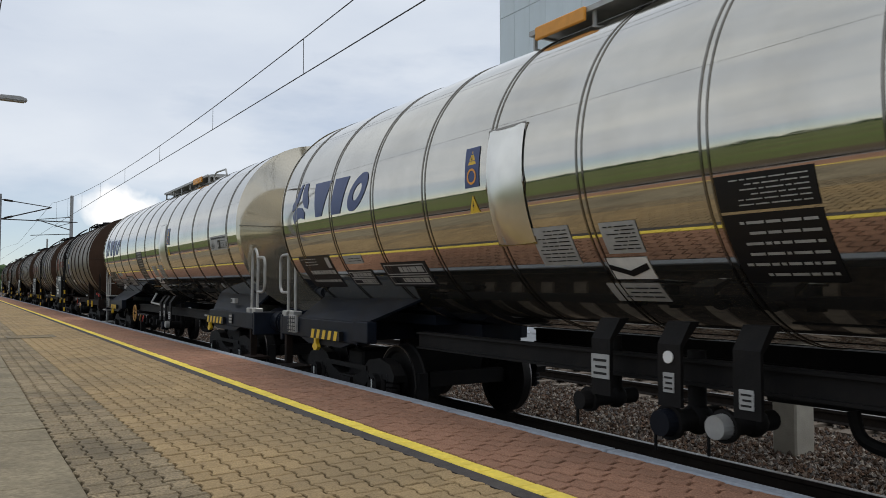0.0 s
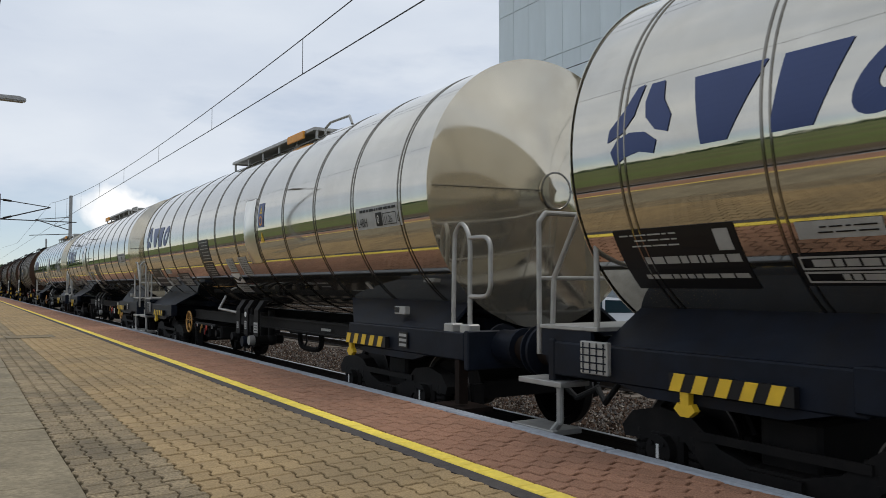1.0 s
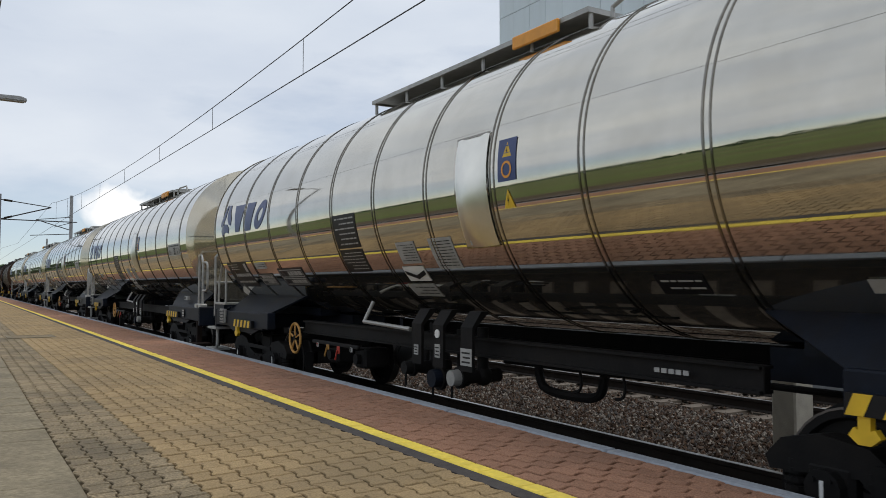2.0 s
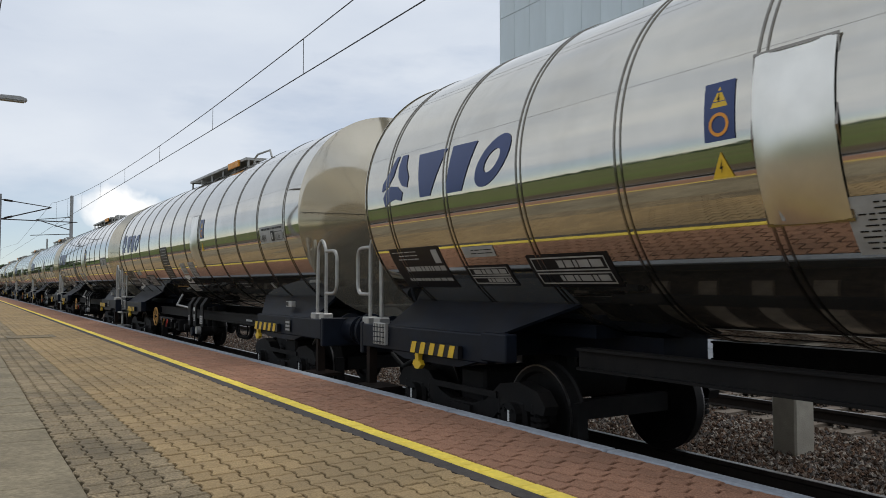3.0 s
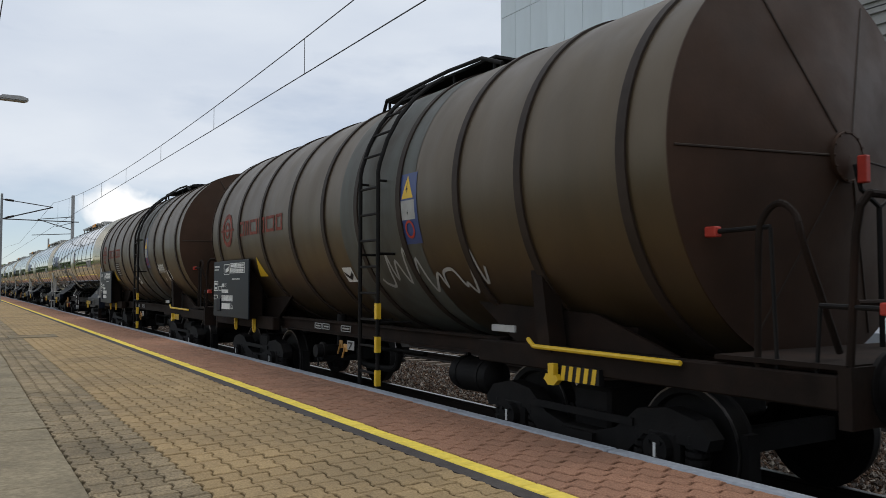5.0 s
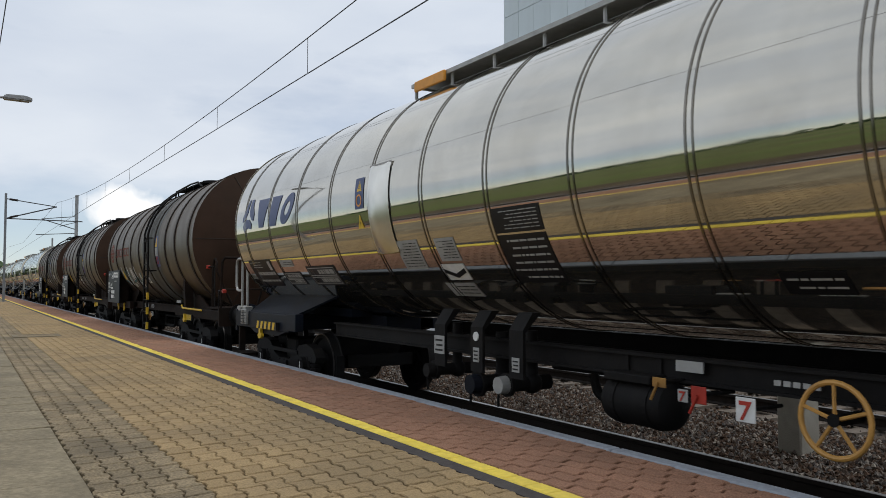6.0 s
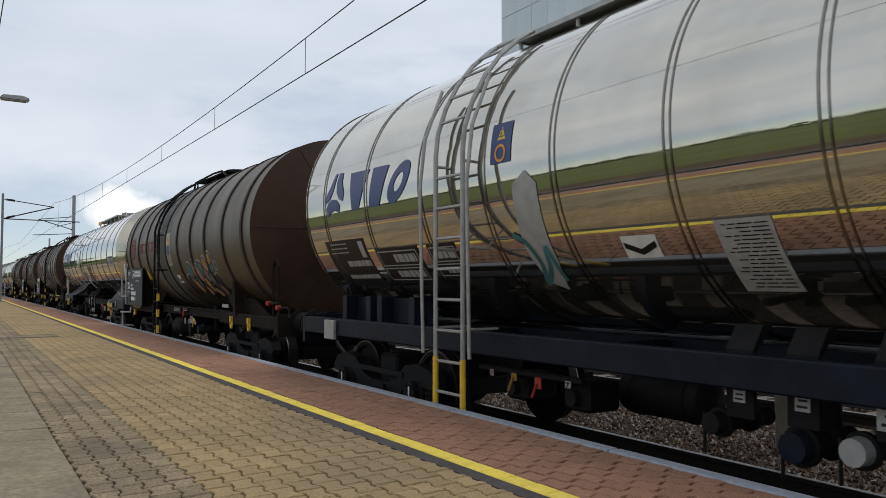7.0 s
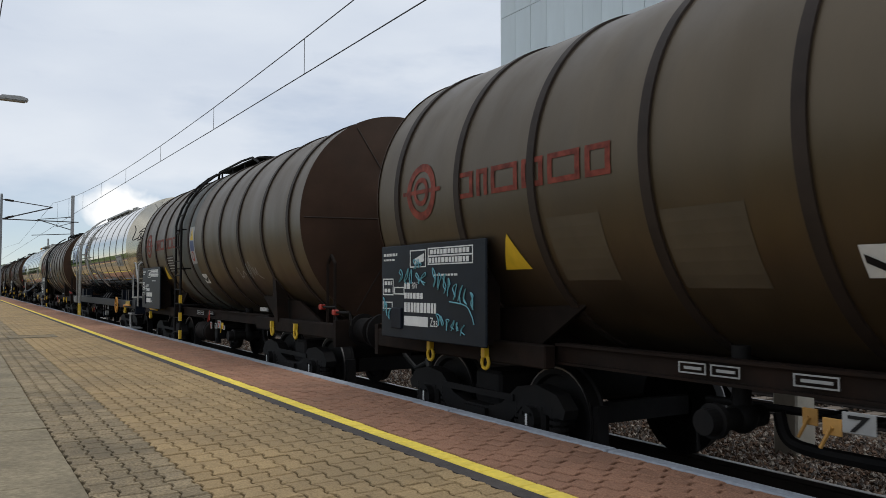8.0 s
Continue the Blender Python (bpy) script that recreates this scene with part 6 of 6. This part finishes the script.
def brown_wagon(p):
    """Brown wagon of length LB; p is +1 when the brake platform leads, -1 when it trails."""
    shell("brown")
    root = tagged(new("tank_wagon"), "weathered brown tank wagon with a faded red logo", "tank wagon", "tank wagons")
    rings = [0.42, 1.63, 2.6, 3.73, 4.78, 5.78, 6.95, 8.2, 9.32, 10.5] if p < 0 else [0.49, 1.63, 2.83, 3.92, 5.04, 6.14, 7.0, 8.25, 9.28, 10.42]
    tank_body(root, LB, BROWN, rings, BAND, 0.045, 0.022, False)
    lad = 4.35 if p < 0 else 6.7
    bm = B()
    lathe(bm, [(lad - 0.95, TR + 0.003), (lad + 0.9, TR + 0.003)], 96, 0, TZ)
    part("repainted_band", bm, GREYBLUE, root, "worn grey-blue band beside the ladder", smooth=True)
    end_disc(root, 0.0, -1, ENDBROWN, BAND, hub=False, creases=True)
    end_disc(root, LB, 1, ENDBROWN, BAND, hub=False, creases=True)
    ro, fo = (1.0, 0.5) if p < 0 else (0.55, 0.6)
    for s in (-1, 1):
        for ya, yb in ((-ro, 2.6), (LB - 2.6, LB + fo)):
            bm = B()
            box(bm, s * 1.22 - 0.06, s * 1.22 + 0.06, ya, yb, 0.95, 1.15, 0.012)
            part("sole_bar", bm, RUSTY, root)
    bm = B()
    box(bm, -0.3, 0.3, -ro, LB + fo, 0.88, 1.09)
    part("underframe", bm, RUSTY, root, "rusty dark frame")
    for ya in (-ro - 0.08, LB + fo):
        bm = B()
        box(bm, -1.28, 1.28, ya, ya + 0.08, 0.85, 1.2)
        part("headstock", bm, RUSTY, root)
    for y, d, o in ((0.0, -1, ro), (LB, 1, fo)):
        bogie(root, y - d * 1.35, BLACK)
        for x in (-0.875, 0.875):
            buffer(root, x, y + d * (o + 0.06), d, BLACK, RUST)
        coupling(root, y + d * (o + 0.08), d, BLACK)
        for s in (-1, 1):
            bm = B()
            poly(bm, [(y - d * 0.35, 1.14), (y - d * 2.3, 1.14), (y - d * 2.9, 1.5), (y - d * 1.2, 1.42)], 0, s * 1.05 - 0.02, s * 1.05 + 0.02)
            poly(bm, [(y - d * 1.5, 1.1), (y - d * 1.66, 1.1), (y - d * 1.78, 1.9), (y - d * 1.64, 1.9)], 0, *sorted((s * 1.12, s * 1.3)))
            part("saddle_plate", bm, RUSTY, root)
        bm = B()
        box(bm, -0.9, 0.9, *sorted((y - d * 0.9, y - d * 2.2)), 1.1, 1.32)
        part("saddle", bm, RUSTY, root)
    # rails at the brake end, a hoop at the other
    y, d, o = (0.0, -1, ro) if p < 0 else (LB, 1, fo)
    q = RUSTY
    bm = B()
    box(bm, -1.28, 1.28, *sorted((y + d * 0.15, y + d * (o + 0.05))), 1.18, 1.21)
    part("end_platform", bm, q, root)
    h0 = o - 0.55
    bm = B()
    pipe(bm, [tuple(v) for v in curved([(-1.24, y + d * h0, 1.15), (-1.24, y + d * (h0 + 0.02), 1.9), (-1.24, y + d * (h0 + 0.06), 2.08), (-1.24, y + d * (h0 + 0.17), 2.16), (-1.24, y + d * (h0 + 0.28), 2.08), (-1.24, y + d * (h0 + 0.33), 1.9), (-0.95, y + d * (h0 + 0.36), 1.25)], 4)], 0.022)
    part("hand_hoop", bm, q, root)
    r0 = o + 0.1
    bm = B()
    pipe(bm, [(-1.24, y + d * (r0 - 0.05), 1.2), (-1.24, y + d * r0, 1.95), (-1.24, y + d * (r0 + 0.03), 2.1), (-1.2, y + d * (r0 + 0.06), 2.17), (1.2, y + d * (r0 + 0.06), 2.17), (1.24, y + d * (r0 + 0.03), 2.1), (1.24, y + d * (r0 - 0.05), 1.2)], 0.024)
    pipe(bm, [(-1.24, y + d * r0, 1.56), (1.24, y + d * r0, 1.56)], 0.018)
    pipe(bm, [(-0.55, y + d * r0, 1.2), (-0.3, y + d * (r0 + 0.05), 2.15)], 0.02)
    pipe(bm, [(0.45, y + d * r0, 1.2), (0.2, y + d * (r0 + 0.05), 2.15)], 0.02)
    part("end_rail", bm, q, root)
    yo, do = (LB, 1) if p < 0 else (0.0, -1)
    bm = B()
    pipe(bm, [(-1.2, yo + do * 0.18, 1.12), (-1.2, yo + do * 0.18, 1.95), (-1.2, yo + do * 0.3, 2.06), (-1.2, yo + do * 0.42, 1.95), (-1.2, yo + do * 0.42, 1.12)], 0.022)
    part("hand_hoop", bm, q, root)
    for x, yy, z, u in ((-1.25, y + d * 0.13, 2.01, 1), (-1.25, y + d * 1.29, 1.53, -1)) if p < 0 else ((-1.25, -0.1, 1.36, 1), (-1.25, -0.55, 1.30, 1)):
        bm = B()
        box(bm, x - 0.035, x + 0.035, yy - 0.045, yy + 0.045, z - 0.035, z + 0.035, 0.008)
        h = part("lever_grip", bm, SIGNAL, root, "red lever grip")
        bm = B()
        rod(bm, (x, yy, z), (x + 0.02, yy - u * 0.42, z + 0.01), 0.016, 8)
        rod(bm, (x + 0.02, yy - u * 0.42, z), (x + 0.02, yy - u * 0.45, 1.15), 0.014, 6)
        part("lever", bm, BLACK, h)
    if p < 0:
        # lever with two red grips before the hub
        c = cone_y(0.0, -1, 0.2)
        bm = B()
        pipe(bm, [(0.02, c - 0.06, TZ - 0.06), (0.02, c - 0.10, TZ - 0.24), (0.25, c - 0.10, TZ - 0.36), (0.5, c - 0.12, TZ - 0.22), (0.62, c - 0.14, TZ - 0.2)], 0.017, 6)
        rod(bm, (0.25, c - 0.10, TZ - 0.36), (0.25, c - 0.1, 1.2), 0.02, 8)
        lv = part("hub_lever", bm, BLACK, root, "black bent lever before the tank end")
        for q in ((-0.01, 0.05, TZ - 0.2, TZ + 0.0), (0.55, 0.72, TZ - 0.22, TZ - 0.18)):
            bm = B()
            box(bm, q[0], q[1], c - 0.16, c - 0.09, q[2], q[3], 0.008)
            part("lever_grip", bm, SIGNAL, lv, "red lever grip")
    brown_gear(root, p)
    # striped guard, hook and lugs
    if p < 0:
        bm = B()
        pipe(bm, [(-1.32, 1.78, 1.2), (-1.32, 1.7, 1.14), (-1.32, 0.1, 1.13)], 0.02)
        part("yellow_rail", bm, YELLOW, root, "yellow pipe rail")
        tow_hook(root, 1.43, 1.02)
        hazard_bar(root, 1.35, 0.9, 0.9, -1.32)
        lashing_ring(root, LB - 1.75)
        lashing_ring(root, LB - 0.75)
    else:
        lashing_ring(root, 1.75)
        lashing_ring(root, 0.75)
        bm = B()
        pipe(bm, [(-1.32, LB - 0.02, 1.1), (-1.32, LB - 0.15, 1.06), (-1.32, LB - 0.95, 1.05)], 0.02)
        part("yellow_rail", bm, YELLOW, root, "yellow pipe rail")
        tow_hook(root, LB - 0.25, 1.0)
    bm = B()
    box(bm, -1.3, -1.28, 2.0, 2.35, 1.24, 1.3)
    part("frame_notice", bm, PAPER, root)
    data_board(root, 8.9, 10.93, 71 + p)
    ladder(root, lad - 0.31, lad + 0.13, -1.62, 0.55, 3.1, BLACK, 9, True, 0.36)
    # roof walk
    lo, hi = (3.4, 6.0) if p < 0 else (4.95, 7.55)
    bm = B()
    box(bm, -0.5, 0.5, lo, hi, 4.17, 4.2)
    for x in (-0.48, 0.48):
        for k in range(4):
            rod(bm, (x, lo + 0.05 + (hi - lo - 0.1) * k / 3, 4.0), (x, lo + 0.05 + (hi - lo - 0.1) * k / 3, 4.19), 0.02, 6)
    part("walkway", bm, BLACK, root, "black roof walkway")
    bm = B()
    for x in (-0.55, 0.55):
        bm = B()
        pipe(bm, [(x, hi, 4.02), (x, hi - 0.1, 4.18), (x, lo + 0.9, 4.22), (x, lo + 0.2, 4.2), (x, lo - 0.2, 4.05)], 0.024)
        part("roof_rail", bm, BLACK, root)
    bm = B()
    for y in (lo + 0.8, hi - 0.7):
        rod(bm, (0, y, 4.0), (0, y, 4.32), 0.27, 18)
    part("manhole", bm, BLACK, root)
    # markings
    red_logo(root, 10.0)
    bm = B()
    sheet(bm, [(8.84, 1.80), (8.46, 1.80), (8.65, 2.11)], 0.006)
    t = part("warning_triangle", bm, YELLOW, root, "yellow three-cornered sticker")
    s0 = lad - 1.0
    s = sign(root, "sign_board", PAPER if p > 0 else BLUE, s0, s0 + 0.38, 2.09, 2.82, "board with three warning symbols")
    triangle_sign(s, s0 + 0.19, 2.56, 0.24)
    bm = B()
    patch(bm, s0 + 0.05, s0 + 0.33, 2.34, 2.54, 0.007)
    part("blue_field", bm, BLUE if p > 0 else PAPER, s)
    triangle_sign(s, s0 + 0.19, 2.35, 0.15)
    part("ring_symbol", ring_sign(s, s0 + 0.19, 2.24, 0.095), SIGNAL, s)
    chevron(root, lad + 0.95 if p < 0 else lad - 1.27, lad + 1.22 if p < 0 else lad - 0.95, 1.70, 1.88)
    return root


RUST = shade("buffer_rust", (0.10, 0.045, 0.025), 0.8, 0.0, 0.3, 12.0)


def text_panel(root):
    s = sign(root, "text_panel", BAND, 7.6, 8.42, 1.92, 2.31, "dark panel with faded print")
    bm = B()
    bars(bm, 7.66, 8.36, 1.95, 2.29, 6, 77, 0.009, 0.36)
    part("print", bm, PAPER, s)


def white_scrawl(root):
    bm = B()
    pts = [(2.62, 2.02), (2.56, 1.95), (2.50, 1.99), (2.53, 2.06), (2.58, 2.05)]
    stroke(bm, pts, 0.035)
    pts = [(2.50, 2.19), (2.47, 1.98)]
    for k in range(5):
        y = 2.42 - 0.11 * k
        pts += [(y + 0.02, 2.08), (y - 0.02, 2.13), (y - 0.05, 1.96)]
    stroke(bm, pts, 0.034)
    pts = [(1.66 + 0.15 * math.cos(a), 1.89 + 0.12 * math.sin(a)) for a in [0.9 + 2 * math.pi * i / 14 for i in range(15)]]
    stroke(bm, pts + [(1.82, 1.80), (1.80, 1.70), (1.68, 1.66), (1.76, 1.60)], 0.036)
    stroke(bm, [(2.22, 1.82), (2.17, 1.77)], 0.05)
    part("graffiti", bm, WHITE, root, "white spray scrawl")


def colour_graffiti(root):
    """Overlapping sprayed bubbles in teal, amber and pink on a dark ground, with a ball and a small ring behind."""
    left = ((TEAL, [(4.55, 2.0), (4.47, 2.09), (4.3, 2.1), (4.17, 2.0), (4.2, 1.84), (4.4, 1.82), (4.55, 1.87)]),
            (AMBER, [(4.55, 1.84), (4.35, 1.8), (4.2, 1.72), (4.12, 1.58), (4.22, 1.48), (4.38, 1.54), (4.48, 1.66)]),
            (AMBER, [(4.13, 2.06), (4.01, 2.15), (3.92, 2.06), (3.9, 1.9), (3.99, 1.8), (4.12, 1.87)]),
            (TEAL, [(4.15, 1.85), (3.98, 1.83), (3.85, 1.71), (3.88, 1.58), (4.0, 1.57), (4.12, 1.68)]),
            (PINK, [(3.9, 2.04), (3.75, 2.06), (3.62, 1.95), (3.58, 1.8), (3.7, 1.72), (3.86, 1.84)]),
            (PINK, [(3.87, 1.68), (3.7, 1.63), (3.6, 1.52), (3.74, 1.45), (3.92, 1.5)]))
    right = ((TEAL, [(3.66, 2.04), (3.54, 2.12), (3.38, 2.09), (3.29, 1.96), (3.4, 1.83), (3.56, 1.86)]),
             (AMBER, [(3.6, 1.81), (3.42, 1.81), (3.28, 1.65), (3.34, 1.52), (3.5, 1.54), (3.58, 1.66)]),
             (PINK, [(3.36, 1.98), (3.21, 2.02), (3.09, 1.9), (3.12, 1.75), (3.27, 1.73)]),
             (PINK, [(3.3, 1.63), (3.1, 1.61), (2.94, 1.5), (3.06, 1.44), (3.25, 1.46)]),
             (AMBER, [(3.29, 2.11), (3.13, 2.2), (2.98, 2.14), (2.9, 2.0), (3.01, 1.92), (3.17, 1.98)]),
             (TEAL, [(3.13, 1.88), (2.95, 1.9), (2.8, 1.74), (2.71, 1.6), (2.85, 1.52), (3.02, 1.64)]),
             (PINK, [(2.94, 1.68), (2.78, 1.73), (2.6, 1.66), (2.5, 1.54), (2.66, 1.46), (2.86, 1.5)]),
             (AMBER, [(2.9, 2.12), (2.83, 2.24), (2.66, 2.27), (2.56, 2.16), (2.6, 2.08), (2.75, 2.05)]),
             (TEAL, [(2.92, 2.1), (2.72, 2.03), (2.54, 2.1), (2.52, 1.95), (2.7, 1.9), (2.9, 1.95)]))
    bm = B()
    sheet(bm, [tuple(v) for v in curved([(4.98, 1.72), (4.82, 1.84), (4.55, 1.88), (3.6, 1.98), (2.9, 1.9), (2.45, 1.84), (2.25, 1.62), (1.95, 1.43), (2.3, 1.40), (3.4, 1.38), (4.4, 1.4), (4.9, 1.5), (4.98, 1.72)])], 0.006)
    part("graffiti_ground", bm, INK, root, "black sprayed ground")
    bm = B()
    stroke(bm, [(5.0, 1.66), (4.98, 1.75), (4.82, 1.86), (4.62, 1.89)], 0.02, 0.008)
    stroke(bm, [(2.6, 1.9), (2.42, 1.86), (2.24, 1.64), (1.93, 1.43)], 0.02, 0.008)
    for i in range(26):
        y, h = 2.1 + 2.75 * ((i * 0.618) % 1.0), 1.43 + 0.22 * ((i * 0.377) % 1.0)
        stroke(bm, [(y, h), (y - 0.015, h + 0.012)], 0.02, 0.0085)
    part("graffiti_line", bm, PAPER, root, "thin pale sprayed line and dots")
    for k, (mt, pts) in enumerate(left + right):
        loop = [tuple(v) for v in curved(pts + pts[:1], 4)]
        bm = B()
        stroke(bm, pts + pts[:1], 0.095, 0.0065)
        part("graffiti_outline", bm, PAPER if max(h for y, h in pts) > 1.95 else INK, root, "pale sprayed outline")
        bm = B()
        sheet(bm, loop[:-1], 0.0105 + 0.0004 * k)
        part("graffiti_fill", bm, mt, root, "coloured spray fill")
        bm = B()
        stroke(bm, pts + pts[:1], 0.03, 0.018)
        part("graffiti_line", bm, INK, root, "black sprayed line")
    bm = ring_sign(root, 2.37, 2.03, 0.10)
    part("graffiti_ring", bm, PAPER, root, "small pale sprayed ring")


def scrawl(root, seed, y0, y1, h0, h1, mat, w=0.03, n=16):
    rng = random.Random(seed)
    bm = B()
    pts = []
    for k in range(n):
        pts.append((y1 - (y1 - y0) * k / (n - 1) + rng.uniform(-0.05, 0.05), h0 + (h1 - h0) * (rng.random() if k % 2 else rng.random() * 0.4)))
    stroke(bm, pts, w)
    part("graffiti", bm, mat, root, "sprayed scrawl")


def board_scrawl(root):
    """Thin angular tags over the data board."""
    rng = random.Random(11)
    bm = B()
    for y0, y1, z0, z1, n, h in ((10.52, 9.94, 1.70, 1.66, 5, 0.12), (10.2, 10.02, 1.83, 1.82, 2, 0.10), (9.82, 9.07, 1.66, 1.40, 8, 0.15), (9.75, 9.22, 1.27, 1.19, 6, 0.10), (10.88, 10.7, 1.40, 1.22, 3, 0.14)):
        step = (y1 - y0) / n
        for i in range(n):
            y, z = y0 + step * i, z0 + (z1 - z0) * i / n
            pts = [(-1.507, y + step * rng.uniform(0.0, 0.85), z + h * v + rng.uniform(-0.02, 0.02)) for v in (0.0, 0.5, 1.0, 0.75, 0.35, 0.0)]
            pts = curved(pts, 3)
            for p, q in zip(pts, pts[1:]):
                rod(bm, p, q, 0.0065, 4)
    pts = curved([(-1.507, 9.5, 1.5), (-1.507, 9.22, 1.47), (-1.507, 9.12, 1.38), (-1.507, 9.08, 1.3)], 4)
    for p, q in zip(pts, pts[1:]):
        rod(bm, p, q, 0.0065, 4)
    part("graffiti", bm, PALETEAL, root, "thin turquoise scrawl")


# ---- the train: rear end of each tank at the start, kind, extras ----
V = 26.2
TRAIN = ((84.4, "br", ""), (70.9, "br", ""), (57.3, "bf", ""), (43.8, "br", "text"), (30.4, "bf", "pale"), (13.27, "sf", ""), (-3.12, "sr", ""),
         (-19.35, "sf", ""), (-35.70, "sf", ""), (-52.0, "sf", ""), (-68.2, "sf", ""), (-84.5, "sr", ""), (-100.79, "sf", ""),
         (-113.91, "br", "white text"), (-127.35, "br", "pale"), (-140.9, "br", "scrawl"), (-157.8, "sr", ""), (-170.97, "bf", "colour"),
         (-186.0, "sl", ""), (-199.4, "bf", "text faint"), (-212.7, "br", "board"), (-226.2, "br", ""))


def build_train():
    kinds = {"sf": silver_wagon(1), "sr": silver_wagon(-1), "sl": ladder_wagon(), "br": brown_wagon(-1), "bf": brown_wagon(1)}
    out, used = [], set()
    todo = []
    for y, k, extra in TRAIN:
        m = pose(TRACK, y, 0)
        if k in used:
            ob = copy_thing(kinds[k], m)
        else:
            ob = kinds[k]
            ob.matrix_basis = m
            used.add(k)
        out.append((ob, y))
        todo.append((ob, extra))
    shell("brown")
    for ob, extra in todo:
        if "text" in extra:
            text_panel(ob)
        if "white" in extra:
            white_scrawl(ob)
        if "colour" in extra:
            colour_graffiti(ob)
        if "pale" in extra:
            scrawl(ob, 12, 2.4, 4.6, 1.6, 2.1, PAPER, 0.035, 22)
        if "scrawl" in extra:
            scrawl(ob, 5, 6.2, 8.9, 1.6, 2.2, WHITE, 0.05, 26)
            scrawl(ob, 6, 6.2, 8.9, 1.6, 2.2, TEAL, 0.05, 18)
        if "faint" in extra:
            scrawl(ob, 8, 2.2, 3.4, 1.75, 2.05, PAPER, 0.018, 18)
        if "board" in extra:
            for q in ((7.46, 8.08, 1.70, 2.20), (6.2, 6.88, 1.64, 2.17)):
                bm = B()
                patch(bm, *q, 0.003)
                part("repaint_patch", bm, REPAINT, ob, "paler repainted patch")
            board_scrawl(ob)
    return out


build_ground()
build_platform()
build_rails()
tall_building()
siding_block()
white_hall()
car()
concrete_mast(8.0, 5.55, 9.0, True)
concrete_mast(8.0, 72.0, 9.1, False)
concrete_mast(12.2, 141.0, 9.1, False)
platform_mast()
far_cantilever()
wires()
lamp()
far_woods()
TRAIN_OBJECTS = build_train()
build_paving()


def motions():
    for ob, y in TRAIN_OBJECTS:
        walk(ob, [(t, pose(TRACK, y + V * t, 0)) for t in (0.0, 2.0, 4.0, 6.0, 8.0)])


motions()
